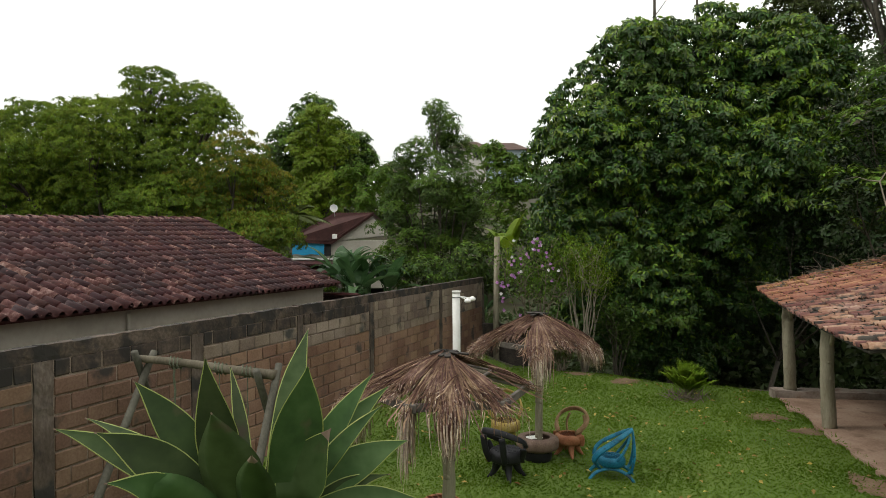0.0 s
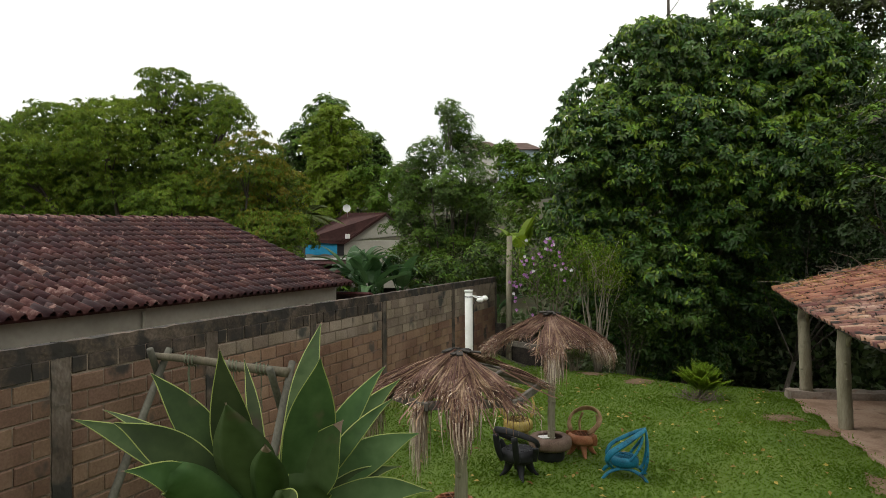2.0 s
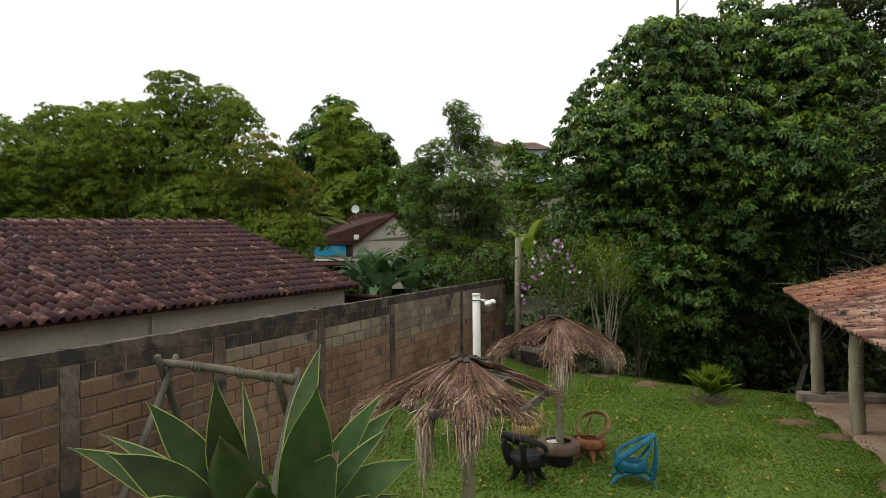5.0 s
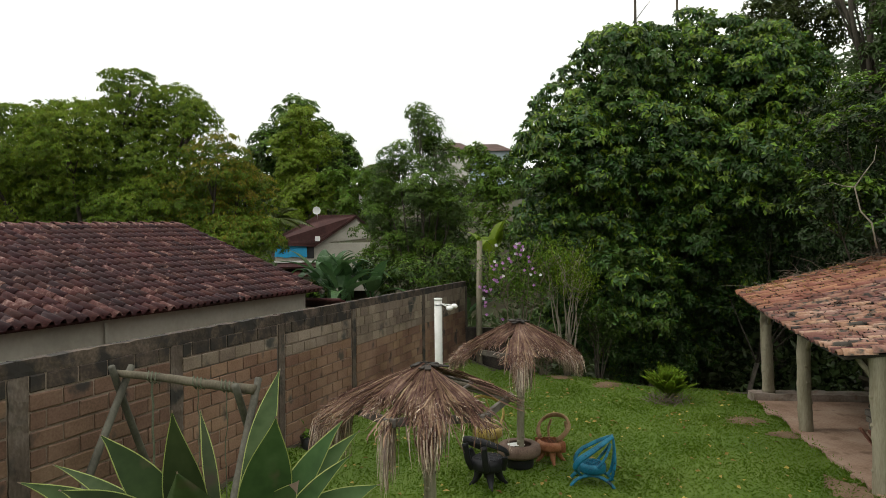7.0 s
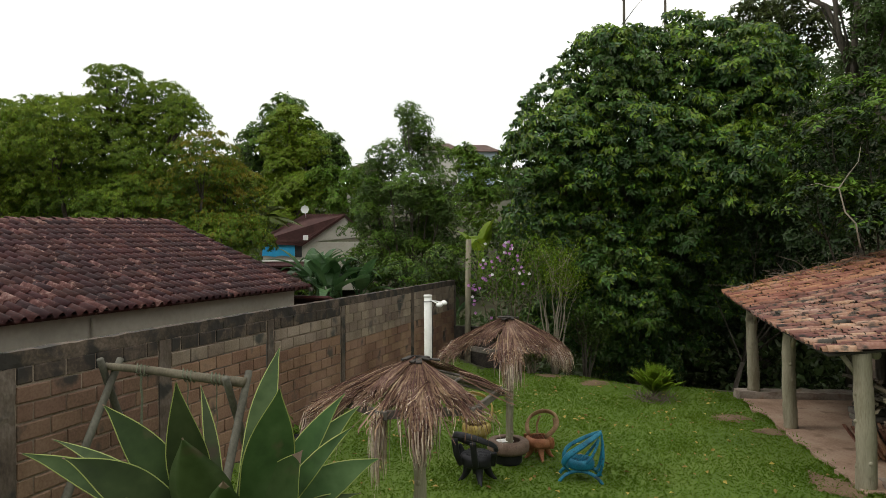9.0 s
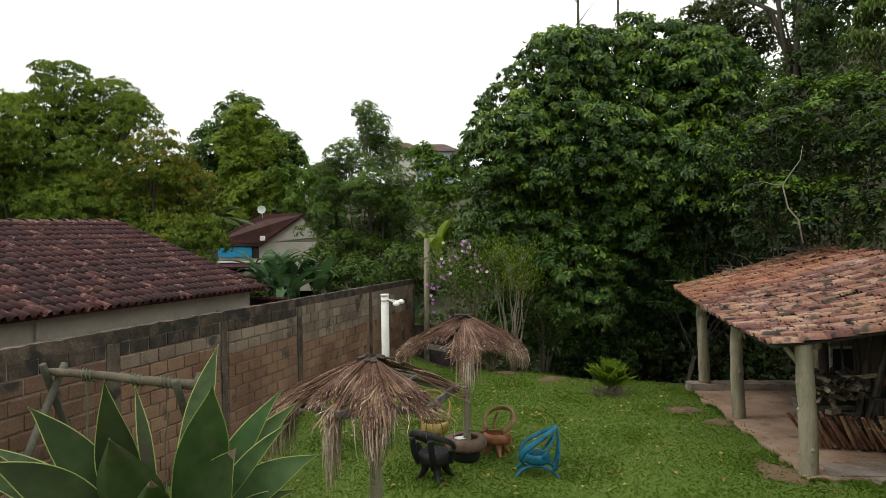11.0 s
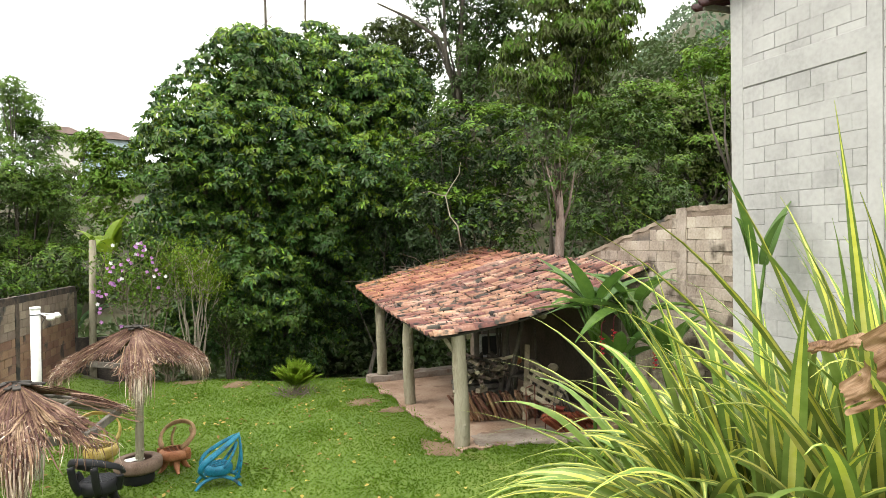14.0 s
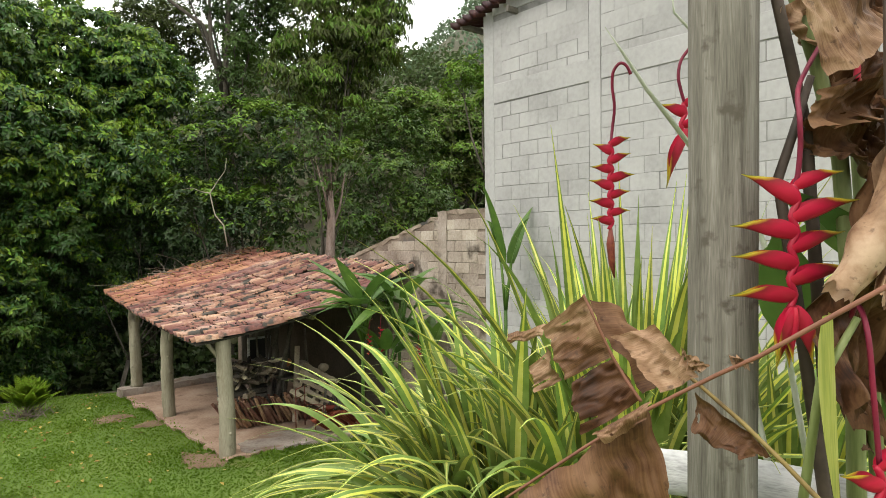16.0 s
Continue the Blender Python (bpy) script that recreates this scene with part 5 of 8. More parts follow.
def stem_shrub(name, label, at, n, height, spread, bark, material, seed, leaf, width, tufts, category="shrub", petals=None, bare=0.45):
    rng = np.random.default_rng(seed)
    top = thing(name, at, label, category)
    wood = Geo()
    ends = []
    for k in range(n):
        a = 2 * math.pi * k / n + rng.normal(0, 0.3)
        e = Vector(at) + Vector((math.cos(a) * spread * rng.uniform(0.3, 1), math.sin(a) * spread * rng.uniform(0.3, 1), height * rng.uniform(0.7, 1.05)))
        m = along(at, e, 0.5) + Vector((*rng.normal(0, 0.1, 2), 0.1))
        wood.tube([at, along(at, m, 0.5) + Vector((*rng.normal(0, 0.05, 2), 0)), m, along(m, e, 0.5) + Vector(rng.normal(0, 0.06, 3)), e], [0.028, 0.024, 0.018, 0.012, 0.005], 6)
        for b in range(5):
            q = along(m, e, rng.uniform(bare, 0.9))
            t = q + Vector((*rng.normal(0, spread * 0.3, 2), rng.uniform(0.2, 0.7)))
            wood.tube([q, along(q, t, 0.5) + Vector(rng.normal(0, 0.04, 3)), t], [0.013, 0.009, 0.004], 5)
            ends += [t, along(q, t, 0.6)]
        ends.append(e)
    part("stem", wood, bark, top, "thin pale bare stems", smooth=True)
    P, D = [], []
    for e in ends:
        for k in range(tufts):
            d = balls(rng, 1)[0] + [0, 0, 0.3]
            P.append(np.array(e) + rng.normal(0, leaf * 1.3, 3))
            D.append(d)
    P, D = np.array(P), np.array(D)
    part("foliage", leaf_mesh("foliage", P, D, np.tile([0, 0.1, 1.0], (len(P), 1)), leaf * rng.uniform(0.6, 1.2, len(P)), width, material), None, top)
    return top, ends


bush, tips = stem_shrub("flowering_shrub", "straggly shrub with mauve and white flowers", (2.62, 19.58, -0.41), 11, 4.1, 1.25, TWIG, LEAF_BUSH, 65, 0.13, 0.03, 15)
rng = np.random.default_rng(66)
spots = [(1.84, 3.16), (2.0, 2.95), (1.95, 3.3), (2.2, 3.25), (2.5, 3.6), (2.58, 3.9), (2.66, 3.8), (2.9, 3.45), (3.16, 2.8), (1.59, 2.34), (1.7, 2.2), (1.76, 1.68), (2.15, 2.75), (1.9, 2.8), (2.75, 3.6), (1.62, 2.55), (3.0, 3.0)]
for pale in (False, True):
    P, D = [], []
    for x, z in spots[::2] if pale else spots:
        for k in range(1 if pale else 2):
            c = np.array([x - 0.14, 18.65, z]) + rng.normal(0, [0.14, 0.14, 0.14])
            for j in range(5):
                a = j * 1.257 + rng.random()
                P.append(c)
                D.append((math.cos(a), -0.5, math.sin(a)))
    P, D = np.array(P), np.array(D)
    part("blossom", leaf_mesh("blossom", P, D, np.tile([0, -1.0, 0.2], (len(P), 1)), 0.060, 0.028, PETAL_WHITE if pale else PETAL), None, bush, "white petals" if pale else "mauve petals")
stem_shrub("feathery_shrub", "feathery light green shrub with pale bare stems", (3.99, 19.29, -0.41), 14, 4.0, 0.95, BARK_PALE, LEAF_FERN, 67, 0.115, 0.018, 20, bare=0.5)
stem_shrub("flowering_shrub", "low dark shrub with a few mauve flowers", (4.91, 19.29, -0.62), 8, 2.2, 0.7, BARK, LEAF_FINE, 68, 0.13, 0.03, 14, bare=0.1)
stem_shrub("weed_clump", "weeds and earth clump at the lawn's end", (3.19, 18.78, -0.21), 9, 0.8, 0.5, TWIG, LEAF_OLIVE, 69, 0.12, 0.03, 9, "weeds", bare=0.0)


def big_leaf(root, way, length, width, droop, fold=0.35, n=9, blunt=0.55):
    """A broad banana-like blade."""
    root, way = Vector(root), Vector(way).normalized()
    side = way.cross(Vector((0, 0, 1)))
    if side.length < 0.05:
        side = Vector((1, 0, 0))
    side.normalize()
    pts, ws, ns = [], [], []
    for i in range(n + 1):
        s = i / n
        pts.append(root + way * length * s - Vector((0, 0, droop * length * s * s)))
        ws.append(width * max(0.02, math.sin(math.pi * min(1, 0.06 + 0.94 * s) ** blunt)) if s < 1 else 0.004)
        ns.append(side.cross(way))
    return Geo().ribbon(pts, ws, side, fold, ns)


def banana_plant(name, label, at, n, length, width, material, seed, rise=(0.9, 2.6), droop=0.45, stem=0.6, category="banana plant", stem_r=0.1):
    rng = np.random.default_rng(seed)
    top = thing(name, at, label, category)
    at = Vector(at)
    part("stem", Geo().tube([at, at + Vector((0, 0, stem))], [stem_r, stem_r * 0.7], 8), material, top, smooth=True)
    for k in range(n):
        a = 2 * math.pi * k / n * 1.62 + rng.normal(0, 0.3)
        w = Vector((math.cos(a), math.sin(a), rng.uniform(*rise)))
        stalk = at + Vector((0, 0, stem)) + w.normalized() * length * 0.22
        leaf = part("leaf", big_leaf(stalk, w, length * rng.uniform(0.75, 1.1), width * rng.uniform(0.8, 1.15), droop * rng.uniform(0.5, 1.5)), material, top)
        part("leafstalk", Geo().tube([at + Vector((0, 0, stem * 0.8)), stalk], [0.03, 0.018], 6), material, leaf, smooth=True)
    return top


for i, (x, y, z) in enumerate([(-3.03, 23.10, 1.29), (-4.08, 23.73, 1.19), (-2.21, 22.82, 0.89), (-3.22, 22.40, 0.90), (-3.65, 22.84, 1.39)]):
    banana_plant("banana_plant", "banana plant with broad arching leaves behind the wall", (x, y, z + 0.45), 9, 2.1, 0.25, BANANA, 70 + i, (0.5, 2.8), 0.6)
banana_plant("banana_plant", "banana plant with upright yellow-green leaves", (2.02, 22.47, 2.61), 7, 1.9, 0.28, LEAF_VINE, 76, (1.5, 3.5), 0.5)
banana_plant("banana_plant", "young banana plant by the wall's end", (1.05, 22.98, 0.56), 6, 1.7, 0.22, BANANA, 77, (0.5, 1.5), 0.5)
solid("timber_pole", Geo().tube([(1.48, 21.27, -1.50), (1.50, 21.17, 1.50), (1.53, 21.07, 3.94)], [0.11, 0.10, 0.095], 10), LOG, "rough grey timber pole beside the flowering shrub", "pole", smooth=True)


# ---- palm-thatch umbrellas ----
def umbrella(at, apex, reach, ring_r, ring_z, seed, label, gaps, hangs, short, post_r=0.065):
    """gaps: (angle, half width) with little thatch; hangs: (angle, half width, length) of long bundles; short: (angle, half width, share of the reach); degrees, 0 is +x."""
    rng = np.random.default_rng(seed)
    x, y = at
    top = thing("thatch_umbrella", (x, y, 0), label, "umbrella", group="thatch umbrellas")
    part("post", post_log(x, y, -0.05, apex - 0.05, post_r, seed), LOG, top, "round grey timber post", smooth=True)
    hub = Vector((x, y, apex))
    ring = [Vector((x + ring_r * math.cos(a), y + ring_r * math.sin(a), ring_z)) for a in np.radians(np.arange(8, 368, 60))]
    for q in ring:
        part("rafter", Geo().tube([hub - Vector((0, 0, 0.08)), q + (q - hub) * 0.03 - Vector((0, 0, 0.03))], [0.034, 0.028], 8), POLE, top, smooth=True)
    for i, q in enumerate(ring):
        e = ring[(i + 1) % 6]
        w = (e - q).normalized()
        turn = Matrix((w.to_tuple() + (0,), Vector((0, 0, 1)).cross(w).to_tuple() + (0,), (0, 0, 1, 0), (0, 0, 0, 1))).transposed()
        part("ring_beam", Geo().box(along(q, e, 0.5) - Vector((0, 0, 0.05)), ((e - q).length + 0.14, 0.04, 0.085), turn, edge=0.006), PLANK, top)
        mid, mid2 = along(hub, q, 0.55), along(hub, e, 0.55)
        part("batten", Geo().tube([mid, mid2], 0.018, 6), PLANK, top)
    for k in range(9):
        a = 2 * math.pi * k / 9 + rng.normal(0, 0.15)
        w = Vector((math.cos(a), math.sin(a), -0.16 + rng.normal(0, 0.07))).normalized()
        side = w.cross(Vector((0, 0, 1))).normalized()
        turn = Matrix((w.to_tuple() + (0,), side.to_tuple() + (0,), side.cross(w).to_tuple() + (0,), (0, 0, 0, 1))).transposed()
        part("cap_board", Geo().box(hub + w * rng.uniform(0.06, 0.13) + Vector((0, 0, 0.058 + 0.010 * (k % 3))), (rng.uniform(0.14, 0.30), rng.uniform(0.05, 0.12), 0.016), turn @ Matrix.Rotation(rng.normal(0, 0.5), 4, "Z"), edge=0.004), COPING, top, "flat dark board capping the thatch")
    across_slope = (apex - ring_z) / ring_r
    for s in range(12):
        g = Geo()
        spots = [30 * (s + q) for q in rng.random(26)]
        for c, w, ln in hangs:
            if ln > 0.2:
                spots += [q for q in rng.uniform(c - w, c + w, int(w * 3)) if 30 * s <= q % 360 < 30 * s + 30]
        spots = [q for q in spots if not any(w < 2 and w < abs((q - c + 180) % 360 - 180) < 7 for c, w, ln in hangs)]
        for deg in spots:

            def near(c, w):
                return abs((deg - c + 180) % 360 - 180) < w

            if any(near(c, w) and rng.random() < 0.93 for c, w in gaps):
                continue
            limit = min([1.0] + [cut for c, w, cut in short if near(c, w)])
            hang = max([0.05] + [ln for c, w, ln in hangs if near(c, w)])
            a0 = radians(deg)
            span = reach * limit * (1 + 0.06 * math.cos(a0 - 3.3))
            r0 = span * rng.uniform(0.02, 0.62)
            r1 = span * rng.uniform(0.80, 1.0)
            skew0 = rng.normal(0, 0.02 if hang > 0.2 else 0.08) * (1.8 if rng.random() < 0.15 else 1)
            lift0 = rng.uniform(0.01, 0.07)
            bundle = hang > 0.2
            slim = any(w < 2 and near(c, w) for c, w, ln in hangs)
            for k in range(17):
                a = a0 + rng.normal(0, 0.010 if slim else 0.03 if bundle else 0.05)
                out = Vector((math.cos(a), math.sin(a), 0))
                tang = Vector((-math.sin(a), math.cos(a), 0))
                skew = tang * (skew0 + rng.normal(0, 0.012 if slim else 0.04))
                lift = lift0 + rng.uniform(0, 0.03)
                e = min(r1 * rng.uniform(0.82, 1.08), span * 1.06)
                drop = hang * rng.uniform(0.45, 1.1) if bundle else hang * rng.uniform(0.1, 1.5)

                def cone(r):
                    return Vector((x, y, apex - r * across_slope - 0.12 * (r / reach) ** 3 + lift)) + out * r

                q0, q1 = cone(r0), cone(max(e, r0 + 0.12))
                pts = [q0, along(q0, q1, 0.35) + skew * 0.3 + Vector((0, 0, rng.normal(0.008, 0.008))), along(q0, q1, 0.7) + skew * 0.7 + Vector((0, 0, rng.normal(0.008, 0.008))), q1 + skew]
                if bundle:
                    pts += [q1 + out * 0.05 + skew * 0.9 - Vector((0, 0, drop * 0.5)), q1 + out * (0.04 + rng.normal(0, 0.02)) + skew * 0.6 + tang * rng.normal(0, 0.02) - Vector((0, 0, drop))]
                else:
                    pts += [q1 + out * 0.05 + skew * 1.3 - Vector((0, 0, drop * 0.4)), q1 + out * rng.uniform(0.03, 0.12) + skew * 1.6 - Vector((0, 0, drop))]
                wd = rng.uniform(0.0035, 0.008)
                side = (tang + Vector(rng.normal(0, 0.45, 3))).normalized()
                g.ribbon(pts, [wd * 0.7, wd, wd, wd, wd * 0.8, wd * 0.25], side, 0.2, [out * 0.3 + Vector((0, 0, 1))] * 6)
                if rng.random() < (0.7 if bundle else 0.35):
                    g.m[-4 if bundle else -2:] = [1] * (4 if bundle else 2)
        if g.f:
            part("thatch", g, [THATCH, THATCH_PALE], top)
    return top


umbrella((0.05, 7.2), 2.37, 1.12, 0.93, 2.07, 81, "ragged palm-thatch umbrella with bare rafters on one side", [(10, 66)], [(199, 8, 0.56), (247, 1.5, 0.66), (272, 3.6, 0.36), (308, 5, 0.20), (176, 6, 0.35), (60, 12, 0.3)], [(225, 14, 0.72), (259, 6, 0.82), (290, 9, 0.78)], 0.07)
umbrella((1.52, 10.95), 2.42, 1.05, 0.86, 2.06, 82, "palm-thatch umbrella with drooping fringe over a tyre table", [(232, 16)], [(266, 6, 0.46), (318, 5, 0.26), (338, 8, 0.34), (200, 6, 0.16), (2, 14, 0.42), (180, 8, 0.3)], [(290, 12, 0.84), (225, 26, 0.7)], 0.062)


# ---- recycled tyre furniture ----
def tyre_ring(c, outer, inner, height, segs=28):
    """A tyre lying flat, with rounded shoulders and a hollow."""
    prof = [(inner, -0.42), (inner + 0.02, -0.5), (outer - 0.05, -0.5), (outer - 0.01, -0.36), (outer, -0.15), (outer, 0.15), (outer - 0.01, 0.36), (outer - 0.05, 0.5), (inner + 0.02, 0.5), (inner, 0.42), (inner + 0.06, 0.2), (inner + 0.06, -0.2)]
    g = Geo()
    n = len(prof)
    for k in range(segs):
        a = 2 * math.pi * k / segs
        g.v += [(c[0] + r * math.cos(a), c[1] + r * math.sin(a), c[2] + h * height) for r, h in prof]
    for k in range(segs):
        j = (k + 1) % segs
        g.f += [(k * n + i, j * n + i, j * n + (i + 1) % n, k * n + (i + 1) % n) for i in range(n)]
    g.m = [0] * len(g.f)
    return g


def tyre_chair(at, turn, paint, band, style, label, size=1.0):
    """Seat faces +y before it is turned."""
    top = thing("tyre_chair", (0, 0, 0), label, "chair", group="tyre chairs round the table")
    part("seat", tyre_ring((0, 0, 0.34), 0.27, 0.18, 0.19), paint, top, smooth=True)
    # Black disc stands in for the shade inside the seat.
    part("hollow", Geo().tube([(0, 0, 0.38), (0, 0, 0.395)], 0.2, 20), WIRE, top, "black disc for the shade in the hollow under the straps")
    net = Matrix.Rotation(radians(40), 4, "Z")
    for k in range(5):
        o = -0.15 + 0.075 * k
        h = math.sqrt(0.205 ** 2 - o * o)
        for d in (0, 1):
            a, b = (Vector((o, -h, 0.432)), Vector((o, h, 0.432))) if d == 0 else (Vector((-h, o, 0.441)), Vector((h, o, 0.441)))
            part("strap", Geo().tube([net @ a, net @ along(a, b, 0.5) + Vector((0, 0, -0.012)), net @ b], 0.0155, 6, flat=0.35), paint, top)

    def hoop(name, width, depth, back, low, high, tall, thick, mat, point=0.0, start=0.0, power=1.0, braid=0.0):
        """A tyre band bent round the seat from front to back, rising towards the back."""
        n = 48
        g = Geo()
        for k in range(n + 1):
            a = start + (2 * math.pi - 2 * start) * k / n
            s = ((1 - math.cos(a)) / 2) ** power
            tip = math.exp(-((a - math.pi) / 0.5) ** 2) * point
            c = Vector((width * math.sin(a) * (1 - 0.25 * point * s), depth * math.cos(a) - back * s - tip * 0.10, low + (high - low) * s + tip * 0.10))
            out = Vector((math.sin(a), math.cos(a), 0)).normalized()
            puff = 1 + braid * abs(math.sin(k * 1.6))
            hh, tt = tall / 2 * (1 - 0.35 * tip) * puff, thick / 2 * puff
            upward = (Vector((0, 0, 1)) - out * 0.35).normalized()
            for u, v in ((-1, -0.6), (-1, 0.6), (-0.5, 1), (0.5, 1), (1, 0.6), (1, -0.6), (0.5, -1), (-0.5, -1)):
                g.v.append(tuple(c + out * tt * u + upward * hh * v))
        for k in range(n):
            g.f += [(k * 8 + i, k * 8 + (i + 1) % 8, k * 8 + 8 + (i + 1) % 8, k * 8 + 8 + i) for i in range(8)]
        g.f += [tuple(range(7, -1, -1)), tuple(n * 8 + i for i in range(8))]
        g.m = [0] * len(g.f)
        return part(name, g, mat, top, smooth=True)

    def strip(name, pts, wide, thick, mat):
        line = glide(pts, 4)
        if isinstance(wide, list):
            wide = [float(np.interp(i / (len(line) - 1), np.linspace(0, 1, len(pts)), wide)) for i in range(len(line))]
        return part(name, Geo().tube(line, wide, 8, flat=thick), mat, top, smooth=True)

    if style == "peak":
        for sx in (-1, 1):
            strip("arm_band", [(sx * 0.17, 0.22, 0.22), (sx * 0.26, 0.33, 0.38), (sx * 0.30, 0.24, 0.56), (sx * 0.25, -0.02, 0.74), (sx * 0.13, -0.26, 0.89), (sx * 0.02, -0.40, 0.97)], [0.05, 0.062, 0.064, 0.058, 0.048, 0.032], 0.32, band)
            strip("back_band", [(sx * 0.02, -0.40, 0.93), (sx * 0.13, -0.42, 0.74), (sx * 0.22, -0.42, 0.48), (sx * 0.22, -0.36, 0.22), (sx * 0.17, -0.27, 0.14)], [0.03, 0.036, 0.04, 0.04, 0.034], 0.45, paint)
            strip("inner_band", [(sx * 0.24, -0.10, 0.40), (sx * 0.22, -0.22, 0.56), (sx * 0.12, -0.31, 0.72), (sx * 0.02, -0.35, 0.82)], [0.03, 0.03, 0.028, 0.024], 0.45, paint)
            strip("leg", [(sx * 0.24, 0.43, 0.0), (sx * 0.22, 0.34, 0.12), (sx * 0.20, 0.18, 0.21), (sx * 0.19, 0.0, 0.235), (sx * 0.20, -0.18, 0.20), (sx * 0.22, -0.33, 0.11), (sx * 0.24, -0.42, 0.0)], 0.038, 0.5, paint)
    else:
        if style == "loop":
            hoop("backrest", 0.32, 0.14, 0.20, 0.40, 0.86, 0.078, 0.055, band, start=0.62, power=0.75, braid=0.30)
            for sx in (-1, 1):
                strip("back_band", [(sx * 0.15, -0.20, 0.42), (sx * 0.20, -0.27, 0.58), (sx * 0.15, -0.31, 0.76)], 0.024, 0.6, band)
                strip("side_flap", [(sx * 0.27, 0.02, 0.44), (sx * 0.285, 0.0, 0.34), (sx * 0.26, -0.02, 0.23)], 0.06, 0.3, paint)
        elif style == "wide":
            hoop("backrest", 0.34, 0.16, 0.17, 0.38, 0.92, 0.075, 0.035, band, start=0.70, power=0.7)
            for sx in (-1, 1):
                strip("back_band", [(sx * 0.13, -0.21, 0.42), (sx * 0.15, -0.28, 0.62), (sx * 0.08, -0.33, 0.86)], 0.026, 0.5, band)
        elif style == "arms":
            hoop("backrest", 0.36, 0.24, 0.12, 0.44, 0.78, 0.095, 0.035, band, start=0.55, power=0.9)
            for a in (-2.6, -1.5, 1.5, 2.6):
                u = Vector((math.sin(a), math.cos(a), 0))
                rise = 0.50 if abs(a) < 2 else 0.70
                strip("back_band", [u * 0.26 + Vector((0, 0, 0.28)), u * 0.32 + Vector((0, -0.03, 0.44)), u * 0.34 + Vector((0, -0.07, rise))], 0.05, 0.4, band)
        for k in range(4):
            a = math.pi / 4 + math.pi / 2 * k
            u = Vector((math.cos(a), math.sin(a), 0))
            strip("leg", [u * 0.14 + Vector((0, 0, 0.27)), u * 0.17 + Vector((0, 0, 0.15)), u * 0.23 + Vector((0, 0, 0.06)), u * 0.30], [0.085, 0.06, 0.036, 0.022], 0.6, paint)
    top.matrix_world = pose(at[0], at[1], float(terrain(*at)) - 0.01, 0, 0, turn) @ Matrix.Diagonal((size, size, size, 1))
    return top


tyre_chair((2.58, 10.2), 78, BLUE, BLUE, "peak", "bright blue painted tyre chair with a pointed back", 0.80)
tyre_chair((2.1, 11.25), 140, ORANGE, WICKER, "loop", "rust-orange tyre chair with a braided looped back", 0.88)
tyre_chair((0.93, 10.1), -40, BLACK, BLACK, "arms", "black painted tyre chair with low curved arms")
tyre_chair((1.06, 11.9), -165, YELLOW, YELLOW, "wide", "faded yellow tyre chair with a wide hooped back")
tyre_chair((-0.04, 8.05), 160, ORANGE, ORANGE, "stool", "rust-orange tyre stool beside an umbrella post")
tyre_chair((1.19, 7.75), 120, ORANGE, ORANGE, "stool", "rust-orange tyre stool under the ragged umbrella")
table = thing("tyre_table", (1.52, 10.95, 0), "brown tyre table round the umbrella's post", "table")
part("tyre", tyre_ring((1.52, 10.95, 0.30), 0.36, 0.2, 0.2), TYRE, table, smooth=True)
part("pedestal", tyre_ring((1.52, 10.95, 0.1), 0.24, 0.12, 0.22), BLACK, table, "dark narrow tyre base", smooth=True)
part("tray", Geo().box((1.45, 10.98, 0.37), (0.3, 0.17, 0.012), Matrix.Rotation(0.3, 4, "Z"), edge=0.004), LAMP_WHITE, table, "white board inside the tyre")

# ---- swing frame by the wall ----
swing = thing("swing_frame", (-2.6, 7.0, 0), "weathered log swing frame with frayed ropes", "swing")
SL, SR = Vector((-3.398, 7.220, 2.366)), Vector((-1.758, 6.820, 2.252))
part("crossbar", Geo().tube(glide([SL, along(SL, SR, 0.35) + Vector((0, 0, 0.012)), along(SL, SR, 0.7), SR]), [0.040 + 0.0009 * k for k in range(16)], 14), POLE, swing, smooth=True)
for b, t in (((-3.553, 5.570, 0.000), (-3.296, 7.352, 2.427)), ((-3.307, 8.423, 0.000), (-3.394, 7.090, 2.463)), ((-1.804, 8.214, 0.000), (-1.928, 6.709, 2.322)), ((-1.810, 5.042, 0.000), (-1.758, 6.963, 2.341))):
    part("leg", Geo().tube(glide([b, along(b, t, 0.35) + Vector((0.012, 0.01, 0)), along(b, t, 0.7), t]), [0.050 - 0.0008 * k for k in range(16)], 12), LEG_GREY, swing, smooth=True)
rng = np.random.default_rng(91)
for k, ln in ((0.27, 1.5), (0.60, 0.9), (0.80, 1.4)):
    q = along(SL, SR, k)
    pts = [q + Vector((rng.normal(0, 0.008), rng.normal(0, 0.008), -ln * i / 10)) for i in range(11)]
    r = part("rope", Geo().tube(pts, 0.013 if k < 0.5 else 0.006, 6), ROPE, swing, smooth=True)
    coil = [q + (SR - SL).normalized() * (0.012 * i - 0.06) + Vector((0, 0.068 * math.cos(i * 1.6), 0.068 * math.sin(i * 1.6))) for i in range(14)]
    part("knot", Geo().tube(coil, 0.008, 5), ROPE, r, smooth=True)

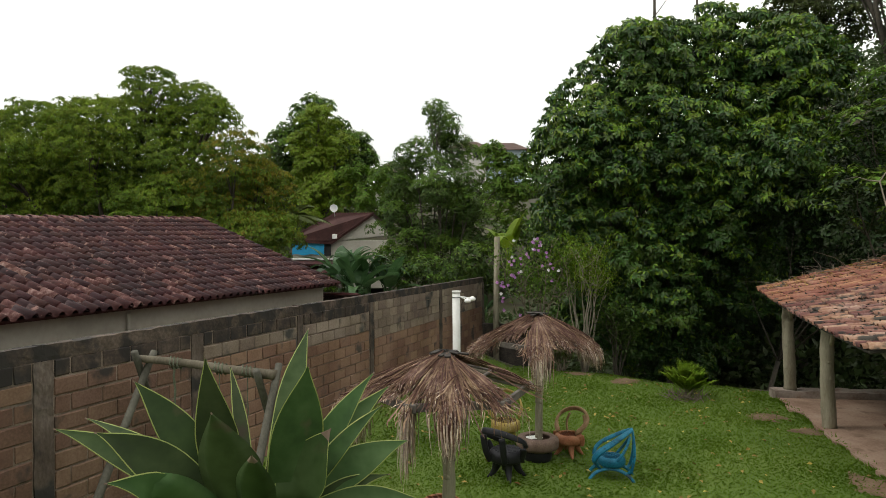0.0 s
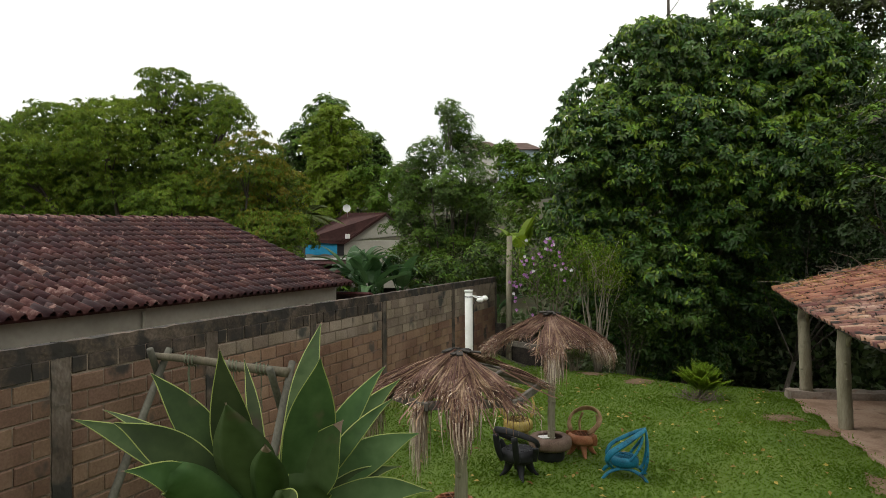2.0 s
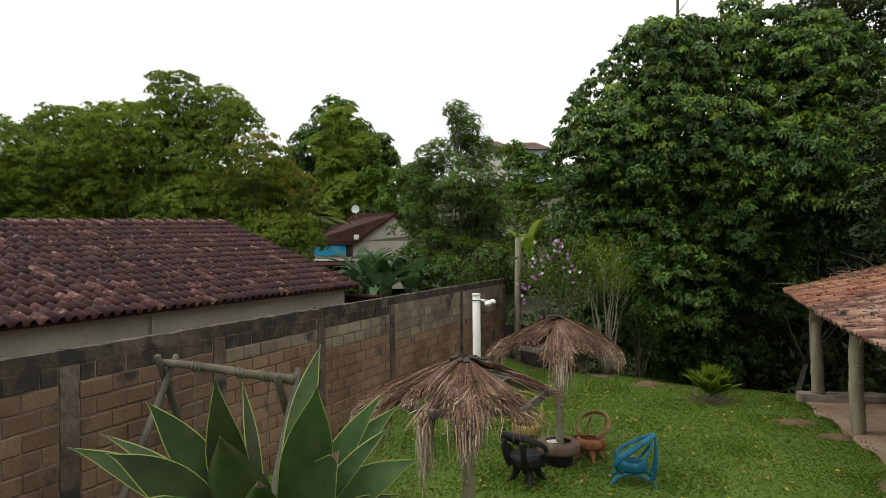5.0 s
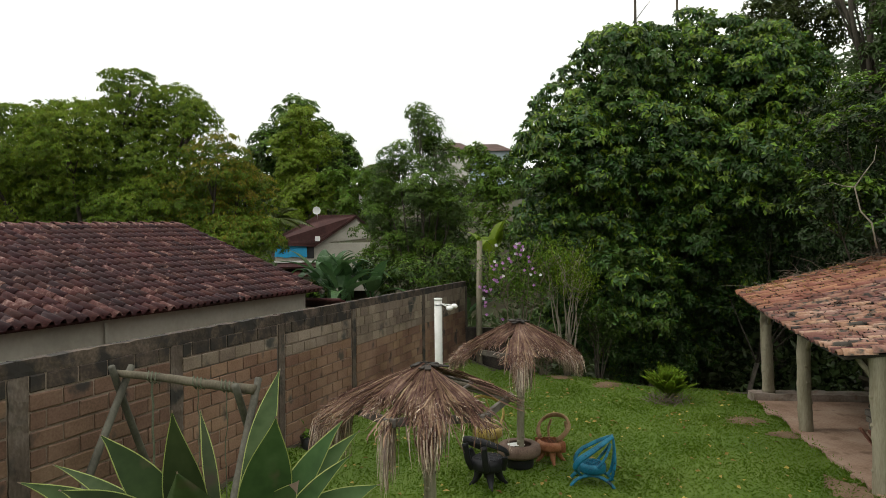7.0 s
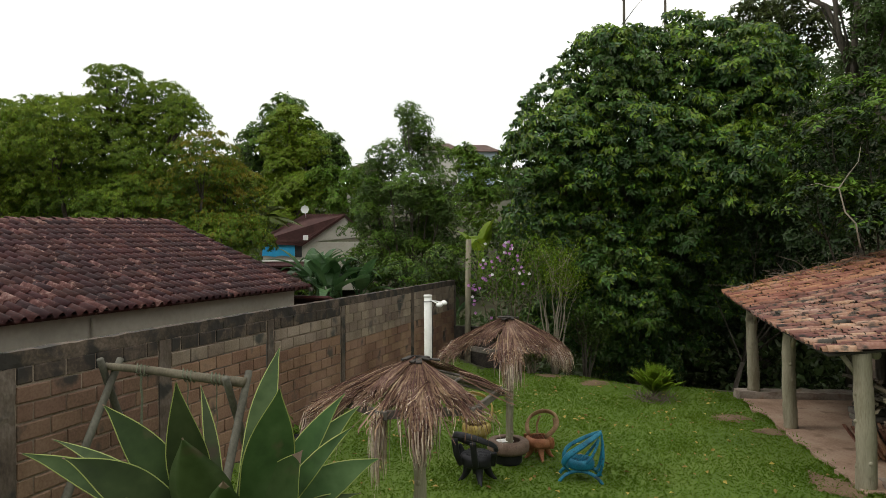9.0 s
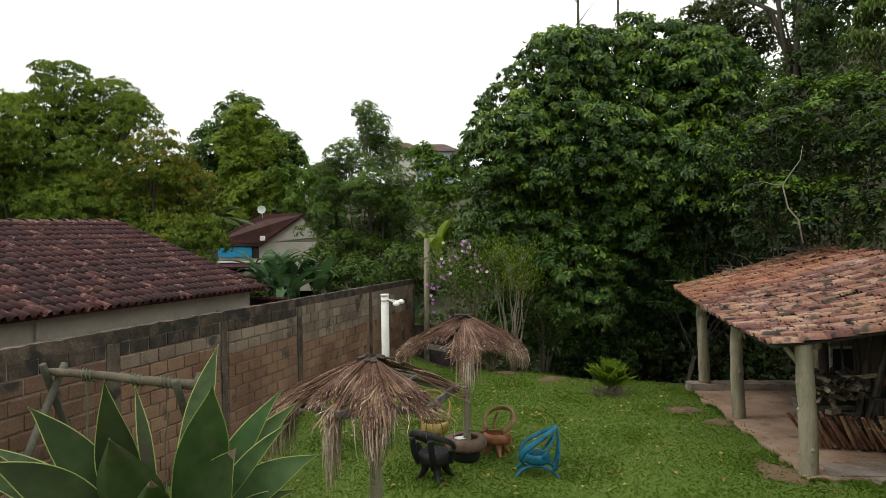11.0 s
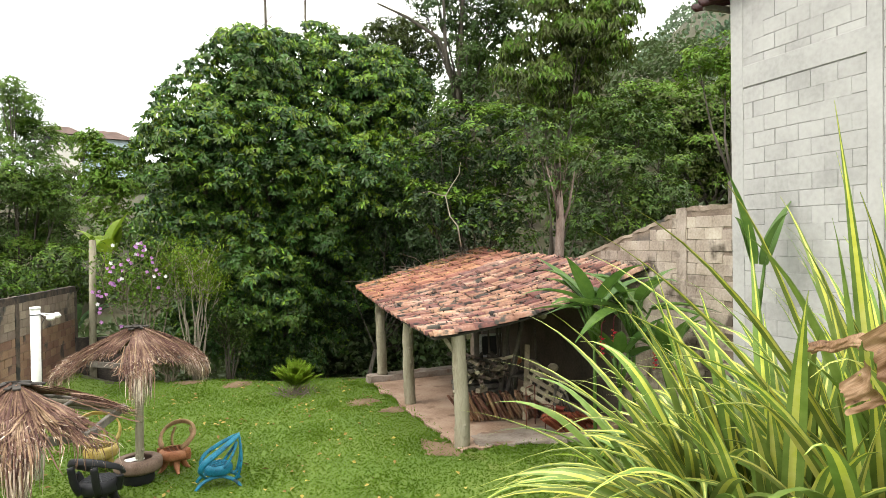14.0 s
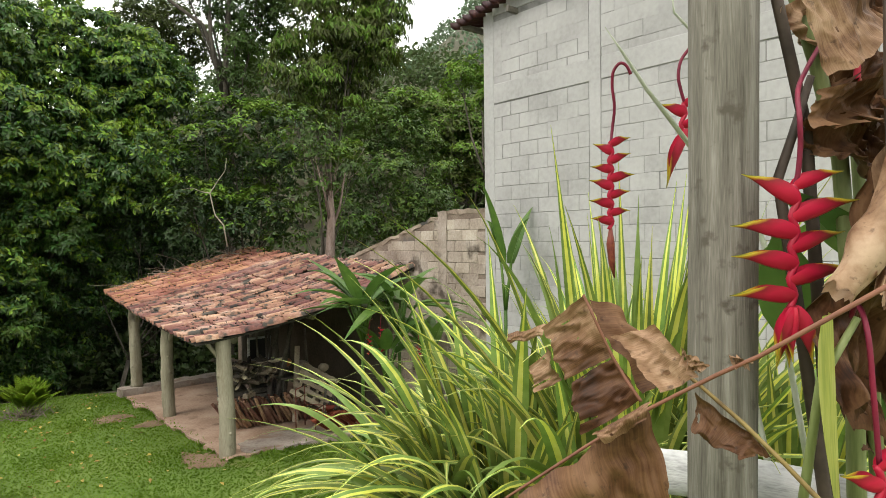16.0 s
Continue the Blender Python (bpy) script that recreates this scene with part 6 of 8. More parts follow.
# ---- pipe with lamps ----
mast = thing("lamp_pipe", (0.17, 12.07, 0), "white plastic pipe with two white lamps on top", "lamp post")
part("pipe", Geo().tube([(0.17, 12.07, z) for z in (-0.1, 1.4, 2.77)], 0.073, 18), PVC, mast, smooth=True)
part("rim", Geo().tube([(0.17, 12.07, 2.74), (0.17, 12.07, 2.785)], 0.079, 18), PVC, mast, smooth=True)
part("strap", Geo().tube([(0.17 + 0.077 * math.cos(a), 12.07 + 0.077 * math.sin(a), 2.66) for a in np.linspace(0, 6.2, 14)], 0.008, 5), WIRE, mast)
for dx, dy, dz in ((0.30, -0.04, -0.07), (0.21, -0.12, -0.10)):
    c = Vector((0.17, 12.07, 2.70)) + Vector((dx, dy, dz))
    arm = part("bracket", Geo().tube([(0.23, 12.05, 2.68), along((0.23, 12.05, 2.70), c, 0.6), c + Vector((0, 0, 0.02))], 0.011, 6), LAMP_WHITE, mast, smooth=True)
    lamp = Geo()
    lamp.tube([c + Vector((0, 0, 0.05)), c + Vector((0, 0, 0.03)), c, c - Vector((0, 0, 0.035))], [0.025, 0.05, 0.07, 0.04], 12)
    part("lamp", lamp, LAMP_WHITE, arm, "white lamp head", smooth=True)
part("cable", Geo().tube([(0.24, 12.0, 2.66), (0.30, 12.0, 2.60), (0.26, 12.0, 2.52), (0.24, 12.0, 1.0)], 0.006, 5), WIRE, mast)

# pots and stacked planks along the foot of the wall
g = Geo()
pc = wall_at(12.2, 0.3, 0.45)
for k in range(3):
    g.box(pc + WD * (0.25 * k) + Vector((0, 0, 0.05 + 0.06 * k)), (0.9, 0.22, 0.05), WALL_TURN @ Matrix.Rotation(0.1 * k, 4, "Z"), edge=0.01)
solid("plank_stack", g, PLANK, "short stack of old planks by the wall", "planks", kind="stuff")
pot = thing("plant_pot", pc - WD * 0.8, "dark plant pot with a small weed by the wall", "plant pot")
pb = Vector((pc.x, pc.y, 0.15)) - WD * 0.8
part("pot", Geo().tube([pb, pb + Vector((0, 0, 0.3)), pb + Vector((0, 0, 0.32)), pb + Vector((0, 0, 0.28))], [0.13, 0.18, 0.19, 0.16], 14), WIRE, pot, smooth=True)
rng = np.random.default_rng(93)
P = np.array(pb) + [0, 0, 0.3] + rng.normal(0, 0.06, (60, 3))
part("weed", leaf_mesh("weed", P, balls(rng, 60) + [0, 0, 0.6], np.tile([0.1, 0, 1.0], (60, 1)), 0.14, 0.03, LEAF_BUSH), None, pot)

# ---- agave in the foreground ----
AGAVE = surface("agave_leaf", [(0.016, 0.031, 0.008), (0.029, 0.054, 0.014), (0.050, 0.080, 0.026)], scale=5.0, fine=22, rough=0.6, bump=0.08, vary="object", amount=0.45, gloss=0.14, stain=((0.055, 0.050, 0.024), 9, 0.63))
AGAVE_EDGE = surface("agave_margin", [(0.15, 0.19, 0.04), (0.24, 0.27, 0.07)], scale=6, rough=0.5, bump=0)
DRY_TIP = surface("dry_leaf_tip", [(0.09, 0.060, 0.042), (0.20, 0.145, 0.105)], scale=9, bump=0.4)
agave = thing("agave", (-0.40, 1.80, 1.95), "large green agave with yellow-edged pointed leaves", "agave")
AC = Vector((-0.40, 1.80, 2.79))


def agave_leaf(tip, half, lean=0.0, dry=False, seed=0):
    """A thick blade, narrow at its foot, widest past its middle, arching outward to a point."""
    rng = np.random.default_rng(300 + seed)
    tip = Vector(tip)
    flat = Vector((tip.x - AC.x, tip.y - AC.y, 0))
    root = AC + flat.normalized() * 0.05
    rise = tip.z - root.z
    ctrl = root + flat * (0.44 - lean) + Vector((0, 0, rise * 0.56 + 0.07 * min(1.0, flat.length / 0.45)))
    n = 20
    g, rows = Geo(), []
    wave, phase = rng.uniform(0.04, 0.10), rng.uniform(0, 6.28)
    across = Vector((-flat.y, flat.x, 0)).normalized()
    for i in range(n + 1):
        s = 1 - (1 - i / n) ** 1.35
        q = root * (1 - s) ** 2 + ctrl * 2 * s * (1 - s) + tip * s * s
        way = ((ctrl - root) * (1 - s) + (tip - ctrl) * s).normalized()
        facing = way.cross(Vector((0.1, -1, 0.45))).normalized()
        side = across if across.dot(facing) >= 0 else -across
        side = side * 0.35 + facing * 0.75
        side = (side - way * side.dot(way)).normalized()
        nrm = side.cross(way)
        if nrm.z < 0 and abs(nrm.z) > 0.3:
            nrm = -nrm
        u = (s - 0.52) / 0.48
        w = half * (0.62 + 0.38 * smooth_step(0.0, 0.52, s)) if u < 0 else half * math.cos(u * math.pi / 2) ** 1.15 * (1 - 0.2 * u)
        w = max(w, 0.002)
        th = 0.012 * (1 - s) + 0.003
        hollow = 0.20 * w * (1 - 0.4 * s)
        ripple = [wave * w * math.sin(9 * s + phase + k) for k in (0.0, 2.2)]
        rim = min(0.0032, w * 0.3)
        row = [q - side * w + nrm * (hollow + ripple[0]), q - side * (w - rim) + nrm * (hollow * 0.95 + ripple[0]), q - side * w * 0.55 + nrm * (hollow * 0.32 + ripple[0] * 0.3), q, q + side * w * 0.55 + nrm * (hollow * 0.32 + ripple[1] * 0.3), q + side * (w - rim) + nrm * (hollow * 0.95 + ripple[1]), q + side * w + nrm * (hollow + ripple[1]), q + side * w * 0.5 - nrm * th, q - nrm * th, q - side * w * 0.5 - nrm * th]
        rows.append(row)
    m = len(rows[0])
    g.v = [tuple(q) for row in rows for q in row]
    for i in range(n):
        for k in range(m):
            j = (k + 1) % m
            g.f.append((i * m + k, i * m + j, (i + 1) * m + j, (i + 1) * m + k))
            g.m.append(2 if i >= n - 1 or (dry and i >= n - 4) else 1 if k in (0, 5) else 0)
    part("leaf", g, [AGAVE, AGAVE_EDGE, DRY_TIP], agave, smooth=True)


AGAVE_TIPS = [((-0.992, 1.83, 3.082), 0.046), ((-1.057, 2.10, 3.042), 0.030), ((-0.792, 1.684, 3.113), 0.062), ((-0.745, 1.796, 3.223), 0.055), ((-0.597, 2.137, 3.203), 0.022), ((-0.532, 1.758, 3.295), 0.066), ((-0.375, 2.303, 3.304), 0.042), ((-0.262, 1.794, 3.267), 0.074), ((-0.10, 1.95, 3.215), 0.040), ((-0.063, 2.03, 3.158), 0.042), ((-0.065, 1.85, 3.141), 0.032), ((-0.004, 2.04, 2.986), 0.058), ((-0.456, 1.60, 3.185), 0.080), ((-0.334, 1.526, 3.105), 0.050), ((-0.198, 1.776, 3.096), 0.078), ((-0.637, 1.45, 3.066), 0.055), ((0.038, 1.90, 2.856), 0.050), ((-0.056, 1.95, 2.911), 0.030), ((-0.20, 1.30, 3.03), 0.045)]
for k, (tip, half) in enumerate(AGAVE_TIPS):
    agave_leaf(tip, half, dry=k in (13, 14), seed=k)
part("stump", Geo().tube([(AC.x, AC.y, 1.9), (AC.x, AC.y, 2.55), (AC.x, AC.y, 2.83)], [0.12, 0.13, 0.07], 10), BARK, agave, "rough brown stump", smooth=True)

# strap-leaved weeds beside the agave
rng = np.random.default_rng(95)
weed = thing("strap_weed", (-1.5, 2.1, 2.0), "thin dry strap-leaved weeds beside the agave", "weeds")
for k in range(9):
    r = Vector((-1.45 + rng.normal(0, 0.08), 2.15 + rng.normal(0, 0.1), 2.0))
    w = Vector((rng.normal(0, 0.3), rng.normal(0, 0.3), 1.0))
    part("blade", big_leaf(r, w, rng.uniform(0.5, 0.85), 0.018, 0.25, 0.3), LEAF_VINE if k % 2 else TWIG, weed)

# ---- grass, fallen leaves ----
rng = np.random.default_rng(97)
n = 300000
X, Y = rng.uniform(-5, 11, n), rng.uniform(4.5, 20.5, n)
keep = (X > 0.35 * Y - 6.25) & (Y < np.interp(X, *CREST) + 0.4 + 0.3 * np.sin(X * 3)) & ~((X > 6.42 + 0.225 * (Y - 9.0)) & (Y > 9.12 - 0.09 * (X - 7) + 0.12 * np.sin(X * 9)) & (Y < 15.9)) & (X < 9.3 + 0.207 * (Y - 6))
near = np.hypot(X, Y)
keep &= rng.random(n) < np.clip(1.35 - near / 26, 0.3, 1)
X, Y = X[keep], Y[keep]
n = len(X)
P = np.stack([X, Y, terrain(X, Y) - 0.005], -1)
D = np.stack([rng.normal(0, 0.8, n), rng.normal(0, 0.8, n), np.ones(n)], -1)
tall = 0.03 + 0.012 * (np.sin(X * 2.3) * np.sin(Y * 1.9 + 1) > 0.3) + rng.exponential(0.009, n)
solid("grass", leaf_mesh("grass", P, D, rng.normal(0, 0.5, (n, 3)) + [0, 0, 1.0], tall * 1.0, 0.0022 + near[keep] * 0.00016, BLADE, bend=0.6, fold=0.4), None, "short green lawn grass with ragged tufts", "grass", kind="stuff")
rim = [Vector(q) for q in ((9.3, 8.72, 0), (8.4, 8.82, 0), (7.3, 9.07, 0), (6.56, 9.28, 0), (6.76, 10.2, 0), (7.0, 11.6, 0), (7.3, 13.0, 0), (7.6, 15.2, 0))]
P = []
for a, b in zip(rim, rim[1:]):
    out = Vector((-(b - a).y, (b - a).x, 0)).normalized()
    for _ in range(int((b - a).length * 420)):
        u = rng.random()
        P.append(along(a, b, u) + out * (abs(rng.normal(0, 0.07)) - 0.05 - 0.10 * max(0, math.sin(u * 23 + a.y * 5))))
P = np.array([tuple(q) for q in P])
P[:, 2] = terrain(P[:, 0], P[:, 1])
n = len(P)
D = np.stack([rng.normal(0, 0.55, n), rng.normal(0, 0.55, n), np.ones(n)], -1)
solid("grass_tufts", leaf_mesh("grass_tufts", P, D, rng.normal(size=(n, 3)), 0.035 + rng.exponential(0.014, n), 0.0046, BLADE, bend=0.6, fold=0.4), None, "longer ragged grass along the shed's earth floor", "grass", kind="stuff")
m = 420
X, Y = rng.uniform(-1.5, 8, m), rng.uniform(7, 18, m)
keep = (X > 0.35 * Y - 5.6) & (X < 6.3 + 0.225 * (Y - 9)) & (Y < np.interp(X, *CREST))
X, Y = X[keep], Y[keep]
m = len(X)
P = np.stack([X, Y, terrain(X, Y) + 0.045], -1)
solid("fallen_leaves", leaf_mesh("fallen_leaves", P, np.stack([rng.normal(size=m), rng.normal(size=m), rng.normal(0, 0.2, m)], -1), np.tile([0, 0, 1.0], (m, 1)) + rng.normal(0, 0.3, (m, 3)), rng.uniform(0.05, 0.13, m), 0.030, FALLEN), None, "scattered yellow and brown fallen leaves", "leaves", kind="stuff")


# ---- stored things in the shed ----
OLD_TILE = surface("old_dirty_tile", [(0.16, 0.078, 0.050), (0.28, 0.150, 0.100), (0.40, 0.255, 0.18)], scale=3, fine=24, bump=0.3, vary="object", amount=0.4)
stack = thing("tile_stack", (8.2, 10.1, 0.06), "row of old terracotta tiles leaning on edge", "tile stack")
lean_tile = cover_tile("old_tile", OLD_TILE, 0.56, 0.18, 0.15, 0.06)
rng = np.random.default_rng(101)
for row in range(2):
    for k in range(20):
        at = along((7.55, 10.65, 0.06), (8.95, 10.1, 0.06), k / 19) + Vector((0.06 * row, 0.24 * row, rng.uniform(0, 0.03)))
        lean = radians(rng.uniform(58, 74))
        m = Matrix.Translation(at) @ Matrix.Rotation(radians(-22) + rng.normal(0, 0.07), 4, "Z") @ Matrix.Rotation(radians(90), 4, "Z") @ Matrix.Rotation(lean, 4, "X")
        piece("old_tile", lean_tile, m, stack)
logs = thing("firewood", (8.3, 11.3, 0.05), "heap of split firewood and bark on old boards", "firewood")
for k in range(84):
    layer = k // 16
    c = Vector((7.85 + 0.058 * (k % 16) + rng.normal(0, 0.03), 11.1 + rng.normal(0, 0.15), 0.84 + 0.085 * layer + rng.normal(0, 0.02)))
    w = Vector((rng.normal(0, 0.5), 1, rng.normal(0, 0.12))).normalized() * rng.uniform(0.24, 0.38)
    part("log", Geo().tube([c - w, c, c + w], [0.046, 0.05, 0.044], 5, flat=rng.uniform(0.4, 0.9)), (BARK, PALE_PLANK, BARK, BARK_RED)[k % 4], logs)
for k in range(6):
    c = Vector((8.25, 10.95 + 0.06 * k, 0.16 + 0.115 * k))
    part("board", Geo().box(c, (1.1, 0.3, 0.10), Matrix.Rotation(rng.normal(0, 0.12), 4, "Z"), edge=0.008), PLANK, logs)
part("offcut", Geo().box((8.0, 10.7, 0.66), (0.3, 0.12, 0.09), Matrix.Rotation(0.4, 4, "Z"), edge=0.01), PALE_PLANK, logs)
for k, (x, y, tx, ty, z, r) in enumerate([(8.65, 10.9, 8.85, 11.3, 1.9, 0.03), (8.75, 10.9, 9.0, 11.4, 1.8, 0.035), (8.85, 10.7, 9.1, 11.3, 2.0, 0.03), (8.5, 11.0, 8.75, 11.5, 1.9, 0.025), (9.3, 10.4, 9.6, 10.9, 1.8, 0.03), (8.6, 10.8, 9.05, 10.6, 2.1, 0.045), (8.7, 10.75, 9.1, 10.7, 2.05, 0.04), (8.55, 10.9, 8.9, 10.9, 2.1, 0.05), (8.9, 10.8, 9.2, 10.9, 2.0, 0.05)]):
    solid("leaning_pole", Geo().tube([(x, y, 0.05), along((x, y, 0.05), (tx, ty, z), 0.5), (tx, ty, z)], [r, r, r * 0.8], 8), PLANK, "dark pole leaning against the shed wall", "pole", group="leaning poles", smooth=True)
turn = Matrix.Rotation(radians(-18), 4, "Z") @ Matrix.Rotation(radians(-14), 4, "X") @ Matrix.Rotation(radians(8), 4, "Y")
solid("leaning_board", Geo().box((8.82, 10.25, 0.80), (0.11, 0.03, 1.55), turn, edge=0.006), PALE_PLANK, "pale plank leaning upright in the shed", "plank")
pallet = thing("pallet", (9.1, 9.9, 0.5), "broken pale wooden pallet tipped on its edge", "pallet")
pt = Matrix.Translation((9.06, 9.95, 0.74)) @ Matrix.Rotation(radians(-20), 4, "Z") @ Matrix.Rotation(radians(-30), 4, "X") @ Matrix.Rotation(radians(36), 4, "Y")
for k in range(5):
    part("slat", Geo().box(pt @ Vector((0, 0, -0.32 + 0.16 * k)), (0.82, 0.02, 0.095), pt, edge=0.004), PALE_PLANK, pallet)
for sx in (-0.28, -0.1, 0.1, 0.28):
    part("bearer", Geo().box(pt @ Vector((sx, 0.035, 0)), (0.06, 0.05, 0.78), pt, edge=0.004), PALE_PLANK, pallet)
for k in range(4):
    part("strut", Geo().box((9.15 + 0.12 * k, 9.75, 0.42), (0.06, 0.05, 0.8), Matrix.Rotation(0.4 - 0.2 * k, 4, "Y") @ Matrix.Rotation(-0.3, 4, "X"), edge=0.006), PLANK, pallet)
frame_thing = thing("window_frame", (8.1, 11.7, 1.3), "old grey window frame stored in the shed", "window frame")
for c, s in (((8.75, 11.78, 1.36), (0.05, 0.05, 0.5)), ((9.25, 11.7, 1.36), (0.05, 0.05, 0.5)), ((9.0, 11.74, 1.60), (0.55, 0.05, 0.05)), ((9.0, 11.74, 1.12), (0.55, 0.05, 0.05))):
    part("rail", Geo().box(c, s, Matrix.Rotation(-0.16, 4, "Z"), edge=0.006), RAIL_GREY, frame_thing)
part("panel", Geo().box((9.0, 11.76, 1.36), (0.46, 0.02, 0.44), Matrix.Rotation(-0.16, 4, "Z"), edge=0.004), WIRE, frame_thing)
for k, (x, y, z, r) in enumerate([(9.25, 10.6, 1.05, 0.17), (9.6, 10.3, 1.0, 0.12), (9.0, 10.8, 1.15, 0.12)]):
    g = Geo()
    for i in range(7):
        a = math.pi * i / 6
        g.v += [(x + r * math.sin(a) * math.cos(b) * (1 + 0.12 * math.sin(3 * b + i)), y + r * math.sin(a) * math.sin(b), z - r * 0.8 * math.cos(a)) for b in np.linspace(0, 2 * math.pi, 11)[:-1]]
    for i in range(6):
        g.f += [(i * 10 + j, i * 10 + (j + 1) % 10, (i + 1) * 10 + (j + 1) % 10, (i + 1) * 10 + j) for j in range(10)]
    g.m = [0] * len(g.f)
    solid("sack", g, (CEMENT, PALE_PLANK, ORANGE)[k], "lumpy old sack on stored junk in the shed", "sack", group="sacks", smooth=True)
junk = thing("shelf", (9.3, 10.7, 0.0), "dark makeshift shelf loaded with junk", "shelf")
part("top", Geo().box((9.25, 10.75, 0.86), (1.0, 0.5, 0.05), Matrix.Rotation(-0.2, 4, "Z"), edge=0.008), PLANK, junk)
for sx, sy in ((8.82, 10.65), (9.68, 10.5), (8.85, 11.0), (9.72, 10.85)):
    part("leg", Geo().box((sx, sy, 0.43), (0.06, 0.06, 0.86), edge=0.006), PLANK, junk)
chair = thing("metal_chair", (8.55, 9.55, 0.06), "rusty red metal chair frame without a seat", "chair")
cm = Matrix.Translation((8.55, 9.5, 0.06)) @ Matrix.Rotation(radians(25), 4, "Z")
for sx, sy, h in ((-0.2, -0.2, 0.42), (0.2, -0.2, 0.42), (-0.2, 0.2, 0.8), (0.2, 0.2, 0.8)):
    part("leg", Geo().tube([cm @ Vector((sx, sy, 0)), cm @ Vector((sx, sy, h))], 0.011, 6), DARK_METAL, chair, smooth=True)
for a, b in (((-0.2, -0.2, 0.42), (0.2, -0.2, 0.42)), ((0.2, -0.2, 0.42), (0.2, 0.2, 0.42)), ((0.2, 0.2, 0.42), (-0.2, 0.2, 0.42)), ((-0.2, 0.2, 0.42), (-0.2, -0.2, 0.42)), ((-0.2, 0.2, 0.8), (0.2, 0.2, 0.8)), ((-0.2, 0.2, 0.62), (0.2, 0.2, 0.62))):
    part("rail", Geo().tube([cm @ Vector(a), cm @ Vector(b)], 0.010, 6), DARK_METAL, chair, smooth=True)
RED_TILE = surface("new_red_tile", [(0.26, 0.06, 0.035), (0.36, 0.10, 0.06)], scale=4, fine=30, bump=0.3, vary="object", amount=0.25)
heap = thing("tile_heap", (8.95, 9.05, 0.06), "heap of bright red ribbed roof tiles", "tile heap")
red_tile = roman_tile("red_tile", RED_TILE, 0.2, 0.38, 0.05)
for k in range(26):
    at = Vector((8.55 + 0.034 * k + rng.normal(0, 0.015), 9.05 - 0.006 * k + rng.normal(0, 0.02), 0.07 + rng.uniform(0, 0.03)))
    piece("red_tile", red_tile, Matrix.Translation(at) @ Matrix.Rotation(radians(70) + rng.normal(0, 0.06), 4, "Z") @ Matrix.Rotation(radians(rng.uniform(38, 52)), 4, "X"), heap)
for k in range(5):
    at = Vector((9.2 + rng.normal(0, 0.12), 9.5 + rng.normal(0, 0.1), 0.1 + 0.05 * k))
    piece("red_tile", red_tile, Matrix.Translation(at) @ Matrix.Rotation(rng.normal(0.4, 0.2), 4, "Z") @ Matrix.Rotation(rng.normal(0.1, 0.08), 4, "X"), heap)

# dead branches and litter on the back of the shed roof
g = Geo()
for k in range(90):
    q = shed_roof(1 - abs(rng.normal(0, 0.05)) - 0.01, rng.random() ** 0.8, 0.08)
    w = Vector((rng.normal(0, 0.35), rng.normal(0, 0.35), rng.uniform(-0.02, 0.16)))
    g.tube([q, q + w * 0.5 + Vector(rng.normal(0, 0.04, 3)), q + w], [0.009, 0.007, 0.003], 5)
for k in range(8):
    q = shed_roof(rng.uniform(0.9, 1.0), rng.uniform(0.2, 0.8), 0.06)
    w = Vector((rng.normal(0, 0.5), rng.normal(0, 0.3), rng.uniform(0.1, 0.45)))
    g.tube([q, q + w * 0.5 + Vector(rng.normal(0, 0.06, 3)), q + w], [0.012, 0.009, 0.003], 5)
solid("dead_twigs", g, TWIG, "dead twigs caught along the shed roof's edge", "twigs", kind="stuff")
m = 1500
A = 1 - np.abs(rng.normal(0, 0.10, m))
B = rng.random(m)
P = np.array([tuple(shed_roof(max(a, 0.3), b, 0.08)) for a, b in zip(A, B)])
solid("roof_litter", leaf_mesh("roof_litter", P, balls(rng, m) * [1, 1, 0.3], np.tile([0, 0, 1.0], (m, 1)), 0.07, 0.02, FALLEN), None, "dry leaf litter on the shed roof", "leaf litter", kind="stuff")
m = 9000
A, B = rng.random(m), np.round(rng.random(m) * 12) / 12 + rng.normal(0, 0.006, m)
A[5000:] = np.round(A[5000:] * 39) / 39 + rng.normal(0, 0.002, 4000)
B[5000:] = rng.random(4000)
P = np.array([tuple(shed_roof(a, min(max(b, 0), 1), 0.065)) for a, b in zip(A, B)])
solid("roof_moss", leaf_mesh("roof_moss", P, balls(rng, m) * [1, 1, 0.4], np.tile([0, 0, 1.0], (m, 1)), rng.uniform(0.03, 0.085, m), 0.020, MOSS_SHADE), None, "dark moss tufts between the shed's tiles", "moss", kind="stuff")

